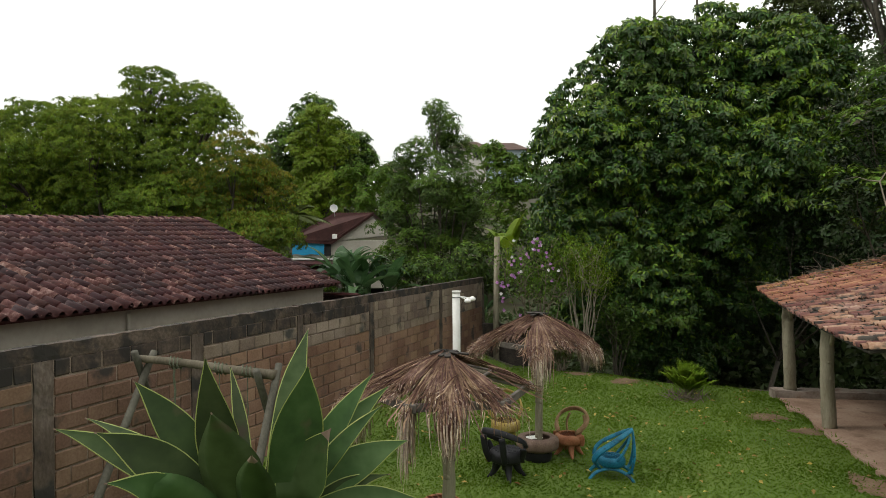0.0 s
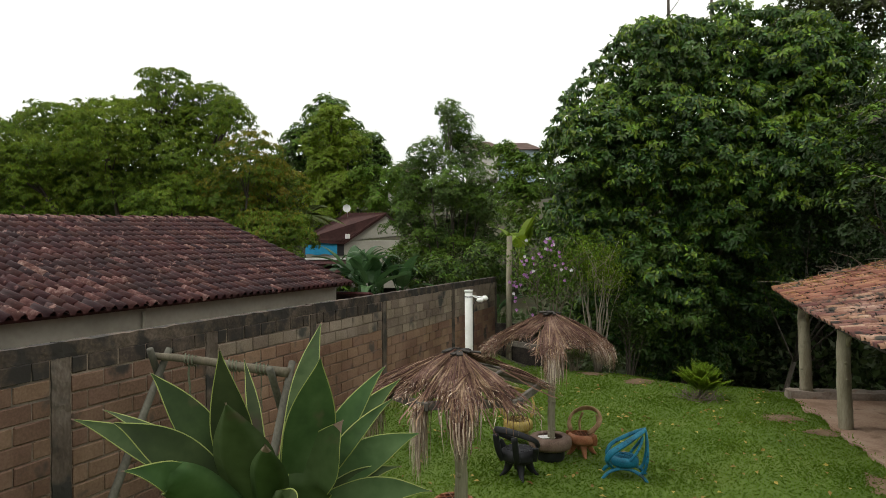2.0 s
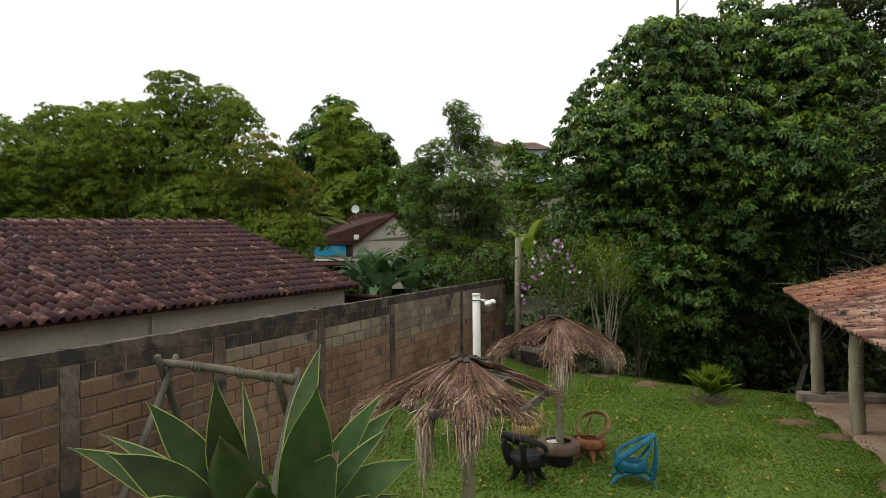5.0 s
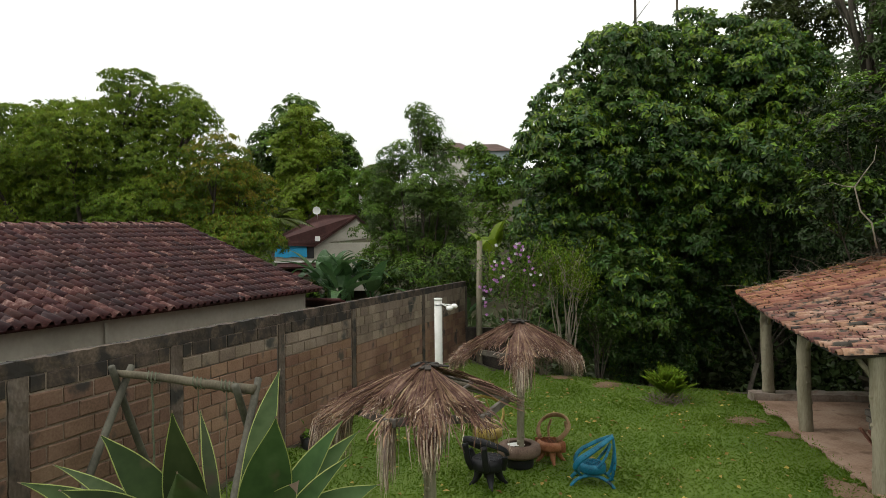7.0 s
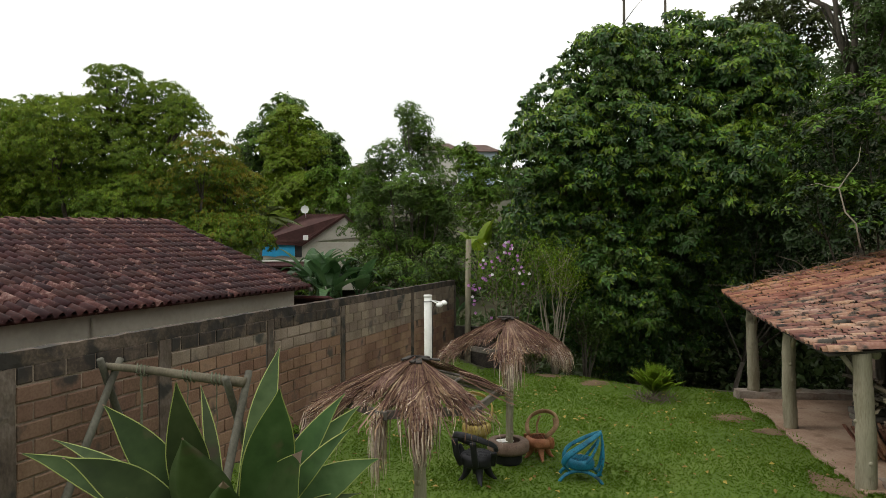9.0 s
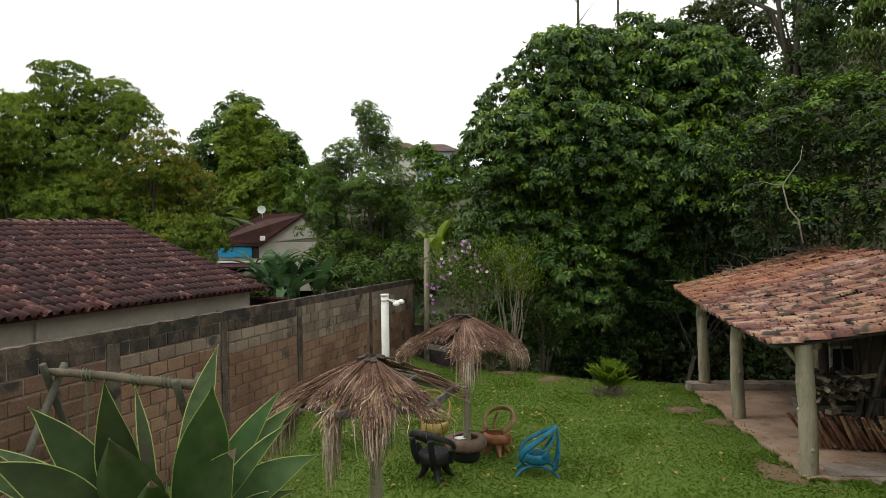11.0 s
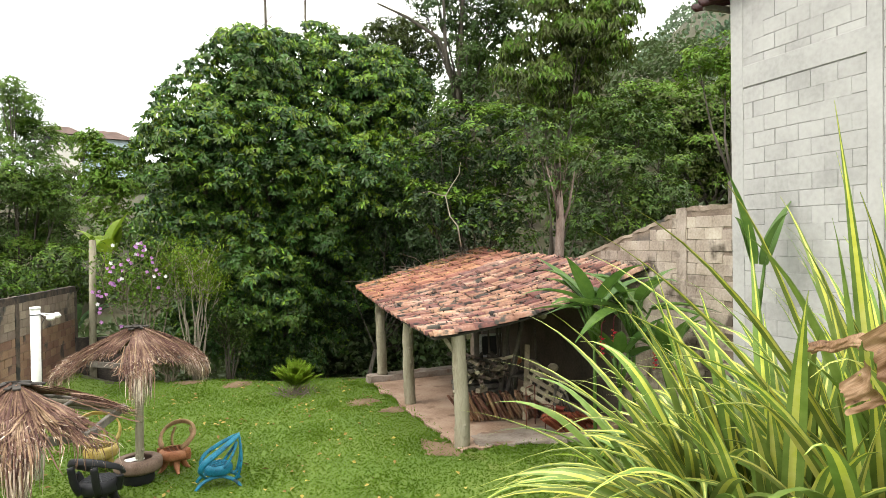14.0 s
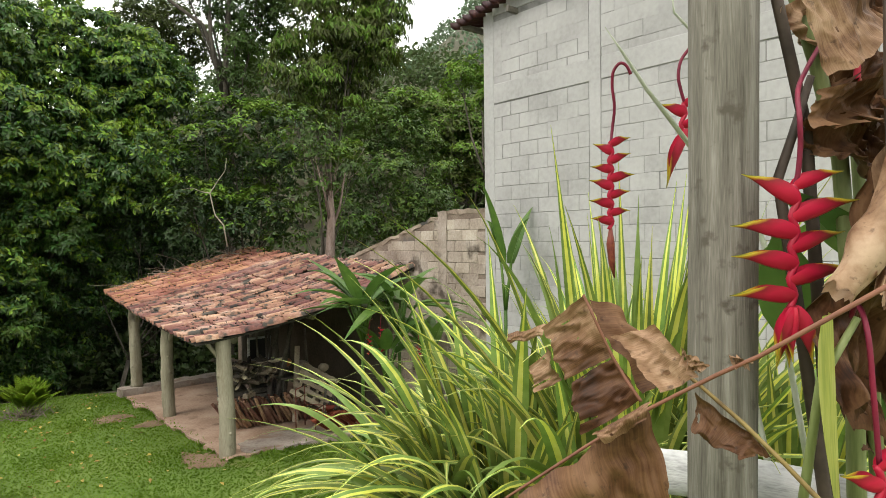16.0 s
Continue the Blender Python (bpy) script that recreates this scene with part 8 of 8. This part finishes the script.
DRY_PIECES = [
    ((1.632, 0.241, 3.631), (1.641, 0.179, 3.498), (1.626, 0.292, 3.431), (1.625, 0.345, 3.553), 1, 0.020, 0.0),
    ((1.641, 0.179, 3.498), (1.625, 0.111, 3.416), (1.577, 0.225, 3.331), (1.626, 0.275, 3.430), 2, 0.024, 0.05),
    ((1.652, 0.349, 3.553), (1.666, 0.465, 3.522), (1.668, 0.463, 3.500), (1.667, 0.366, 3.522), 3, 0.012, 0.0),
    ((1.673, 0.359, 3.499), (1.671, 0.326, 3.420), (1.679, 0.383, 3.386), (1.683, 0.413, 3.440), 4, 0.020, 0.0),
    ((1.670, 0.250, 3.612), (1.674, 0.126, 3.407), (1.810, 0.085, 3.432), (1.792, 0.205, 3.539), 5, 0.025, 0.0),
    ((1.672, 0.100, 3.577), (1.645, -0.006, 3.475), (1.634, 0.070, 3.433), (1.653, 0.184, 3.544), 6, 0.018, 0.0),
    ((1.580, 0.076, 3.412), (1.414, 0.292, 3.237), (1.492, 0.274, 3.082), (1.651, 0.046, 3.149), 7, 0.036, 0.08),
    ((1.619, 0.023, 3.537), (1.636, -0.029, 3.495), (1.628, -0.005, 3.476), (1.630, 0.027, 3.503), 8, 0.020, 0.0),
    ((1.711, 0.023, 3.429), (1.701, -0.132, 3.317), (1.703, -0.069, 3.300), (1.705, 0.028, 3.346), 9, 0.025, 0.05),
    ((1.562, 0.063, 3.432), (1.500, 0.158, 3.364), (1.504, 0.136, 3.345), (1.543, 0.065, 3.399), 10, 0.012, 0.0),
    ((1.618, -0.074, 3.528), (1.651, -0.109, 3.514), (1.657, -0.100, 3.499), (1.633, -0.074, 3.508), 21, 0.015, 0.0),
    # withered leaves round the stalks
    ((2.02, -0.14, 4.32), (2.17, -0.27, 4.41), (2.27, -0.29, 4.26), (2.06, -0.19, 4.15), 22, 0.03, 0.0),
    ((2.1, -0.18, 4.12), (2.25, -0.29, 4.16), (2.28, -0.28, 4.04), (2.08, -0.16, 4.02), 23, 0.05, 0.0),
    ((2.15, -0.19, 3.57), (2.36, -0.31, 3.55), (2.36, -0.32, 3.34), (2.18, -0.23, 3.37), 24, 0.05, 0.1),
    ((2.35, -0.2, 3.42), (2.55, -0.31, 3.47), (2.53, -0.29, 3.15), (2.36, -0.22, 3.16), 25, 0.06, 0.1),
    ((2.15, -0.08, 4.36), (2.36, -0.33, 4.53), (2.32, -0.33, 4.31), (2.25, -0.20, 4.22), 11, 0.06, 0.0),
    ((2.35, -0.19, 4.33), (2.45, -0.35, 4.28), (2.35, -0.33, 4.03), (2.25, -0.18, 4.13), 12, 0.08, 0.0),
    ((2.17, -0.13, 4.07), (2.32, -0.29, 4.08), (2.30, -0.33, 3.93), (2.20, -0.18, 3.97), 13, 0.05, 0.0),
    ((2.20, -0.29, 4.13), (2.10, -0.33, 4.03), (1.97, -0.23, 3.68), (2.06, -0.23, 3.76), 14, 0.08, 0.0),
    ((2.10, -0.34, 4.06), (2.07, -0.40, 3.87), (1.95, -0.32, 3.63), (2.00, -0.24, 3.71), 15, 0.06, 0.0),
    ((1.98, -0.22, 3.69), (2.10, -0.35, 3.63), (2.07, -0.35, 3.31), (1.98, -0.23, 3.36), 16, 0.06, 0.1),
    ((2.20, -0.25, 3.93), (2.27, -0.38, 3.81), (2.20, -0.40, 3.37), (2.15, -0.28, 3.43), 17, 0.08, 0.1),
    ((2.42, -0.25, 4.18), (2.52, -0.38, 4.06), (2.45, -0.40, 3.56), (2.40, -0.28, 3.68), 18, 0.07, 0.1),
    ((2.37, -0.18, 4.62), (2.52, -0.38, 4.68), (2.45, -0.35, 4.37), (2.35, -0.20, 4.37), 19, 0.07, 0.0),
]
# Listed seeds get the darker copy, with shade put into its colour.
for a, b, c, d, seed, bulge, split in DRY_PIECES:
    part("dry_blade", crumpled(a, b, c, d, seed, bulge, split=split, rough=2.2 if 10 < seed < 20 else 1.0, ragged=0.25 if 10 < seed < 20 else 0.16, dark=seed in (2, 5, 7, 9, 12, 13, 14, 16, 17, 18, 19, 23, 24, 25)), None, clump, "torn crumpled brown dry leaf blade")


def rolled_leaf(pts, radii, seed):
    """A withered leaf curled lengthwise into an open roll with torn rims."""
    rng = np.random.default_rng(seed)
    line = glide(pts, 7)
    g = Geo()
    m = 22
    n = len(line)
    off = Vector(rng.uniform(0, 9, 3))
    for i, q in enumerate(line):
        way = (line[min(i + 1, n - 1)] - line[max(i - 1, 0)]).normalized()
        side = way.cross(Vector((0, 0, 1))).normalized()
        up = side.cross(way)
        r = float(np.interp(i / (n - 1), np.linspace(0, 1, len(radii)), radii))
        for k in range(m + 1):
            a = 0.5 + 5.3 * k / m + 0.5 * math.sin(i * 0.35 + seed)
            w = noise.noise(q * 11 + Vector((k * 0.16, 0, 0)) + off)
            fine = noise.noise(Vector((k * 0.55, i * 0.12, seed)))
            rr = r * (0.72 + 0.5 * k / m + 0.42 * w + 0.13 * fine)
            end = 0.03 * noise.noise(Vector((k * 0.7, seed, 0))) if i in (0, n - 1) else 0
            g.v.append(tuple(q + (side * math.cos(a) + up * math.sin(a)) * rr + way * end))
    for i in range(n - 1):
        for k in range(m):
            g.f.append((i * (m + 1) + k, i * (m + 1) + k + 1, (i + 1) * (m + 1) + k + 1, (i + 1) * (m + 1) + k))
    g.m = [0] * len(g.f)
    return g


part("dry_blade", rolled_leaf([(2.21, -0.36, 4.08), (2.12, -0.33, 3.95), (2.05, -0.31, 3.84), (1.97, -0.27, 3.73), (1.91, -0.22, 3.64)], [0.03, 0.05, 0.055, 0.045, 0.035], 5), DRY_PALE, clump, "pale curled withered leaf", smooth=True)
for k, (root, way, ln, wd) in enumerate([((1.91, -0.21, 3.59), (0.02, -0.03, -1), 0.5, 0.066), ((2.52, -0.20, 3.68), (-0.6, 0.3, 0.5), 0.5, 0.09), ((2.58, -0.02, 3.44), (-0.5, 0.0, 0.8), 0.5, 0.10), ((2.64, -0.26, 3.20), (-0.4, 0.1, 1), 0.6, 0.10), ((2.88, 0.17, 3.56), (-0.2, -0.5, 0.6), 0.5, 0.10), ((2.76, -0.38, 4.05), (-0.3, 0.2, 0.9), 0.7, 0.11)]):
    part("leaf", big_leaf(root, way, ln, wd, 0.15 if k else 0.02), YELLOWING if k == 0 else LEAF_HELI, clump, "yellowing hanging leaf" if k == 0 else "")

# ---- post and rails by the camera ----
fence = thing("rail_fence", (2.14, 0.05, 1.9), "weathered grey round post with silvered log rails", "fence")
rng = np.random.default_rng(121)
pts = [(2.118 + 0.03 * (z - 3.0) / 1.3 + rng.normal(0, 0.002), 0.077, z) for z in np.linspace(1.85, 6.2, 18)]
part("post", Geo().tube(pts, [0.089 + rng.normal(0, 0.0012) for _ in pts], 28), POST_GREY, fence, "weathered grey round timber post", smooth=True)
part("rail", Geo().tube([(2.34, 0.40, 3.0), (2.41, 0.1, 3.01), (2.45, -0.4, 3.0), (2.5, -1.8, 2.97)], 0.07, 16), RAIL_GREY, fence, "silvered round log rail", smooth=True)
part("rail", Geo().tube([(2.10, 0.50, 2.80), (2.22, 0.2, 2.84), (2.28, -0.3, 2.84), (2.3, -1.8, 2.82)], 0.065, 16), RAIL_GREY, fence, "silvered round log rail", smooth=True)
part("post", Geo().tube([(2.36, -1.75, 1.8), (2.36, -1.75, 3.2)], 0.08, 14), POST_GREY, fence, smooth=True)

# ---- strap-leaved clump, striped yellow and green ----
def strap_clump(at, n, lengths, tilt, seed, label, spread=0.16, half=0.021, swing=(0, 360)):
    rng = np.random.default_rng(seed)
    top = thing("strap_plant", at, label, "plant", group="striped strap plants")
    for k in range(n):
        a = radians(rng.uniform(*swing))
        out = Vector((math.cos(a), math.sin(a), 0))
        ln = rng.uniform(*lengths)
        lean = rng.uniform(*tilt)
        root = Vector(at) + out * rng.uniform(0, spread) + Vector((0, 0, 0.05))
        way = (out * lean + Vector((0, 0, 1))).normalized()
        sag = rng.uniform(0.4, 1.1) * (0.27 + lean)
        seg = 12
        twist = rng.normal(0, 0.5)
        g = Geo()
        w0 = half * rng.uniform(0.75, 1.2)
        inv = rng.random()
        cut = rng.uniform(0.22, 0.42) if inv < 0.7 else rng.uniform(0.45, 0.65)
        for i in range(seg + 1):
            s = i / seg
            q = root + way * ln * s + out * ln * 0.25 * lean * s * s - Vector((0, 0, sag * ln * s ** 2.4 * 0.75))
            side = Vector((-out.y, out.x, 0))
            side = (Matrix.Rotation(twist * s, 3, way) @ side).normalized()
            nrm = side.cross(way)
            w = w0 * (0.5 + 0.5 * smooth_step(0, 0.3, s)) * (1 - smooth_step(0.45, 1.02, s) * 0.97)
            for c, f in ((-1, 0.42), (-cut, 0.42 * cut), (0.0, 0), (cut, 0.42 * cut), (1, 0.42)):
                g.v.append(tuple(q + side * w * c + nrm * w * f))
        for i in range(seg):
            for c in range(4):
                g.f.append((i * 5 + c, i * 5 + c + 1, i * 5 + c + 6, i * 5 + c + 5))
                g.m.append(0 if inv > 0.9 else (1 if c in (1, 2) else 0) if inv < 0.7 else (1 if c in (0, 3) else 0))
        part("leaf", g, [STRIPE_GREEN, STRIPE_YELLOW], top, smooth=True)
    return top


strap_clump((3.3, 1.5, 2.0), 185, (1.3, 2.15), (0.12, 1.1), 131, "clump of long arching yellow-striped green leaves", half=0.040, spread=0.32)
strap_clump((3.65, 0.95, 2.0), 140, (1.8, 2.8), (0.05, 0.5), 132, "tall upright clump of yellow-striped green leaves", half=0.032, spread=0.30)
strap_clump((3.55, 1.15, 2.0), 95, (1.4, 2.1), (0.15, 0.9), 135, "dense arching clump of yellow-striped green leaves", half=0.040, spread=0.30)
strap_clump((3.35, 2.0, 2.0), 105, (1.0, 1.8), (0.35, 1.3), 133, "low spreading clump of yellow-striped green leaves", half=0.035, spread=0.28)
strap_clump((3.9, 0.25, 2.0), 70, (1.3, 2.1), (0.1, 0.7), 134, "yellow-striped green leaves behind the post", half=0.04, spread=0.2)

# ---- broad-leaved heliconias by the shed and the grey building ----
def lobster(at, n, size, seed):
    """A small hanging red flower far off."""
    rng = np.random.default_rng(seed)
    top = thing("heliconia_flower", at, "small hanging red heliconia flower by the shed", "flower", group="hanging heliconias")
    at = Vector(at)
    part("stem", Geo().tube([at + Vector((0.1, 0, 0.25)), at + Vector((0.02, 0, 0.22)), at], [0.006, 0.006, 0.006], 6), STEM_RED, top, smooth=True)
    for k in range(n):
        bract(at - Vector((0, 0, size * 0.45 * k)), (1 if k % 2 else -1, -0.3, 0.1), size, top)


for i, (x, y, n, ln, wd) in enumerate([(8.0, 7.45, 13, 1.30, 0.165), (8.6, 7.15, 14, 1.35, 0.165), (8.05, 6.95, 8, 1.1, 0.12), (8.75, 6.6, 9, 1.2, 0.13), (8.75, 5.05, 4, 1.6, 0.15)]):
    banana_plant("heliconia_plant", "broad-leaved green heliconia beside the shed", (x, y, float(terrain(x, y)) - 0.05), n, ln, wd, LEAF_HELI, 140 + i, (-0.05, 1.3) if i < 2 else (2.2, 5.0) if i == 4 else (0.25, 1.8), 0.32, stem=2.6 if i < 2 else 1.95 if i == 4 else 1.8, category="heliconia", stem_r=0.035)
lobster((7.70, 7.0, 2.22), 9, 0.085, 151)
lobster((7.97, 7.0, 2.30), 11, 0.095, 152)
lobster((8.45, 6.6, 1.95), 7, 0.09, 153)
for i, (x, y, s) in enumerate([(8.55, 7.6, 0.9), (8.9, 7.9, 0.8), (8.2, 7.3, 0.9), (7.7, 7.5, 0.7), (6.9, 6.2, 0.8), (5.6, 4.3, 0.9), (6.2, 3.4, 0.9), (6.9, 4.6, 1.0), (5.0, 2.2, 0.9), (4.2, 3.4, 0.8)]):
    rng = np.random.default_rng(160 + i)
    top = thing("weed_clump", (x, y, float(terrain(x, y))), "wild green strap-leaved weeds on the bank", "weeds", group="bank weeds")
    for k in range(16):
        a = rng.uniform(0, 6.28)
        part("blade", big_leaf((x + rng.normal(0, 0.12), y + rng.normal(0, 0.12), float(terrain(x, y))), (math.cos(a), math.sin(a), rng.uniform(0.6, 2.2)), s * rng.uniform(0.5, 1.0), 0.022, 0.5, 0.3, 7), (LEAF_BUSH, LEAF_OLIVE, LEAF_VINE)[k % 3], top)


# ---- laid pieces, last ----
rng = np.random.default_rng(11)
# blocks of the side wall, each course in running bond under the sloping top
side_block = chamfer_box("side_block", (0.385, 0.03, 0.188), 0.005, BLOCK_SIDE)
side_half = chamfer_box("side_half", (0.18, 0.03, 0.188), 0.005, BLOCK_SIDE)
rng = np.random.default_rng(205)
tops = np.array(profile)
for c in range(19):
    z = 0.42 + 0.2 * c
    y = 6.02 + 0.2 * (c % 2)
    while y < 15.5:
        for me, w in ((side_block, 0.4), (side_half, 0.2)):
            lid = min(np.interp(q, tops[:, 0], tops[:, 1]) for q in (y, y + w))
            if z + 0.1 < lid:
                piece("side_block", me, Matrix.Translation(east_at(y + w / 2, z, -0.012 + rng.normal(0, 0.0025))) @ EAST_TURN @ Matrix.Rotation(rng.normal(0, 0.006), 4, "Y"), side_wall)
                break
        y += w
BAYS = list(zip(POSTS_Y, POSTS_Y[1:]))
for bay, (y0, y1) in enumerate(BAYS):
    length = (y1 - y0) * 1.0594 - 0.24
    n = max(2, round(length / 0.4))
    unit_l = length / n
    near = bay < 4
    meshes = {}
    far_low, far_top = Geo(), Geo()
    for course in range(12):
        z = 0.13 + 0.2 * course
        top = course >= (11 if bay < 2 else 10 if bay < 3 else 9 if bay < 4 else 8)
        half = course % 2
        cells = [(k * unit_l, unit_l) for k in range(n)] if not half else [(0, unit_l / 2)] + [(unit_l * (k + 0.5), unit_l) for k in range(n - 1)] + [(length - unit_l / 2, unit_l / 2)]
        for off, w in cells:
            s = (y0 * 1.0594) + 0.12 + off + w / 2
            place = wall_at(s / 1.0594, z) - WN * (0.068 + rng.uniform(-0.004, 0.004))
            turn = WALL_TURN @ Matrix.Rotation(rng.normal(0, 0.009), 4, "Y")
            if near:
                # Kinds: 0 brown, 1 grey top, 2 darker in the two nearest bays, 3 mould.
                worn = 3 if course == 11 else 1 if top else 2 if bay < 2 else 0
                key = (round(w, 3), worn, int(rng.integers(4)))
                if key not in meshes:
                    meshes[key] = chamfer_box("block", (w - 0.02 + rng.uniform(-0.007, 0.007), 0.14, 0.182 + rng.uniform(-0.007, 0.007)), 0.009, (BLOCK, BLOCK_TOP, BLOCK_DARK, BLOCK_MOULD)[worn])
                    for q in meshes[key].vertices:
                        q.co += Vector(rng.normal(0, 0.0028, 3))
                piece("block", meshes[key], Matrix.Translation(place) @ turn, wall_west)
            else:
                (far_top if top else far_low).box(place, (w - 0.016, 0.14, 0.184), turn)
    if not near:
        tagged(part("blocks", far_low, BLOCK_J, wall_west), kind="stuff")
        tagged(part("top_blocks", far_top, BLOCK_TOP_J, wall_west), kind="stuff")

# maroon roof tiles
tile_a, tile_b = roman_tile("tile", TILE_RED), roman_tile("tile", TILE_WORN)
rest, rest_worn = Geo(), Geo()
COURSES, COLUMNS = 15, 61
for j in range(COURSES):
    for k in range(COLUMNS):
        worn = rng.random() < 0.10
        at = roof_at(0.1 + 0.2145 * k, j / COURSES, 0.012) + Vector(rng.normal(0, 0.004, 3))
        turn = TILE_TURN @ Matrix.Rotation(rng.normal(0, 0.015), 4, "Z")
        if j < 5 and k < 60:
            piece("tile", tile_b if worn else tile_a, Matrix.Translation(at) @ turn, house)
        else:
            src = tile_a
            m = Matrix.Translation(at) @ turn
            (rest_worn if worn else rest).add([m @ q.co for q in src.vertices], [list(q.vertices) for q in src.polygons])
tagged(part("tiles", rest, TILE_RED_J, house, smooth=True), kind="stuff")
tagged(part("worn_tiles", rest_worn, TILE_WORN, house, smooth=True), kind="stuff")
ridge_tile = cover_tile("ridge_tile", TILE_WORN, 0.42, 0.24, 0.21, 0.085)
RIDGE_TURN = Matrix((HW.to_tuple() + (0,), WD.to_tuple() + (0,), (0, 0, 1, 0), (0, 0, 0, 1))).transposed()
for k in range(34):
    piece("ridge_tile", ridge_tile, Matrix.Translation(roof_at(13.1 - 0.385 * k, 1, 0.03)) @ RIDGE_TURN, house)

# terracotta tiles of the shed
cover = cover_tile("tile", TERRA)
cover_far = Geo()
NA, NB = 39, 12
count = 0
for i in range(NA):
    for j in range(NB):
        a, b = (i + 0.5) / NA, j / NB - 0.015
        at = shed_roof(a, b, 0.012) + Vector(rng.normal(0, 0.008, 3))
        y_way = (shed_roof(a, b + 0.1) - shed_roof(a, b)).normalized()
        x_way = -(shed_roof(a + 0.03, b) - shed_roof(a, b)).normalized()
        z_way = x_way.cross(y_way).normalized()
        x_way = y_way.cross(z_way)
        turn = Matrix((x_way.to_tuple() + (0,), y_way.to_tuple() + (0,), z_way.to_tuple() + (0,), (0, 0, 0, 1))).transposed()
        m = Matrix.Translation(at) @ turn @ Matrix.Rotation(rng.normal(0, 0.07), 4, "Z") @ Matrix.Rotation(rng.normal(0, 0.03), 4, "X")
        if rng.random() < 0.03:
            continue
        if i < 26:
            piece("tile", cover, m, shed)
        else:
            cover_far.add([m @ q.co for q in cover.vertices], [list(q.vertices) for q in cover.polygons])
tagged(part("far_tiles", cover_far, TERRA_J, shed, smooth=True), kind="stuff")
edge_tile = cover_tile("edge_tile", TERRA, 0.44, 0.22, 0.19, 0.1)
for k in range(11):
    b = k / 11
    y_way = (shed_roof(0, b + 0.09) - shed_roof(0, b)).normalized()
    x_way = Vector((0, 0, 1)).cross(y_way).normalized() * -1
    z_way = x_way.cross(y_way)
    turn = Matrix((x_way.to_tuple() + (0,), y_way.to_tuple() + (0,), z_way.to_tuple() + (0,), (0, 0, 0, 1))).transposed()
    piece("edge_tile", edge_tile, Matrix.Translation(shed_roof(0.004, b, 0.01 + 0.01 * rng.random())) @ turn @ Matrix.Rotation(rng.normal(0, 0.05), 4, "Z"), shed)

# blocks of the side wall and the grey building
side_block = {}
for course in range(21):
    z = -0.1 + 0.21 * course
    for k in range(28):
        y = 6.2 + 0.4 * 0.979 * k + (0.2 if course % 2 else 0)
        limit = float(np.interp(y + 0.21, [q[0] for q in profile], [q[1] for q in profile]))
        if z + 0.21 > limit or y > 15.5 or abs(y - 7.16) < 0.3 or z < 1.6:
            continue
        if 0 not in side_block:
            side_block[0] = chamfer_box("block", (0.384, 0.14, 0.201), 0.006, BLOCK_SIDE)
        piece("block", side_block[0], Matrix.Translation(east_at(y, z + 0.1, -0.074 + rng.uniform(-0.004, 0.004))) @ EAST_TURN @ Matrix.Rotation(rng.normal(0, 0.012), 4, "Y"), side_wall)
grey_rest = Geo()
grey_block = {}
made = 0
for ya, yb in zip(COLS[1:], COLS):
    length = (yb - ya) / 0.979 - 0.22
    n = round(length / 0.44)
    w0 = length / n
    for course in range(31):
        z = 0.19 + 0.235 * course
        if 6.1 < z + 0.117 < 6.3 or z > 7.4 or z < 1.7:
            continue
        half = course % 2
        cells = [(k * w0, w0) for k in range(n)] if not half else [(0, w0 / 2)] + [(w0 * (k + 0.5), w0) for k in range(n - 1)] + [(length - w0 / 2, w0 / 2)]
        for off, w in cells:
            gap, bed = rng.choice([0.0, 0.006, 0.014, 0.024], p=[0.38, 0.22, 0.22, 0.18]), rng.choice([0.0, 0.006, 0.014], p=[0.30, 0.36, 0.34])
            if z > 6.3 and rng.random() < 0.6:
                gap, bed = 0.0, 0.0
            y = ya + (0.11 + off + w / 2) * 0.979
            at = east_at(y, z + 0.1, -0.105 + rng.uniform(-0.0015, 0.0015))
            if made < 300 and z > 2.2:
                key = (round(w, 3), gap, bed)
                if key not in grey_block:
                    grey_block[key] = chamfer_box("block", (w - gap, 0.205, 0.235 - bed), 0.001 if gap + bed < 0.006 else 0.004, GREY_PAINT)
                piece("block", grey_block[key], Matrix.Translation(at) @ EAST_TURN, building)
                made += 1
            else:
                grey_rest.box(at, (w - gap, 0.205, 0.235 - bed), EAST_TURN)
tagged(part("block_rest", grey_rest, GREY_PAINT_J, building), kind="stuff")
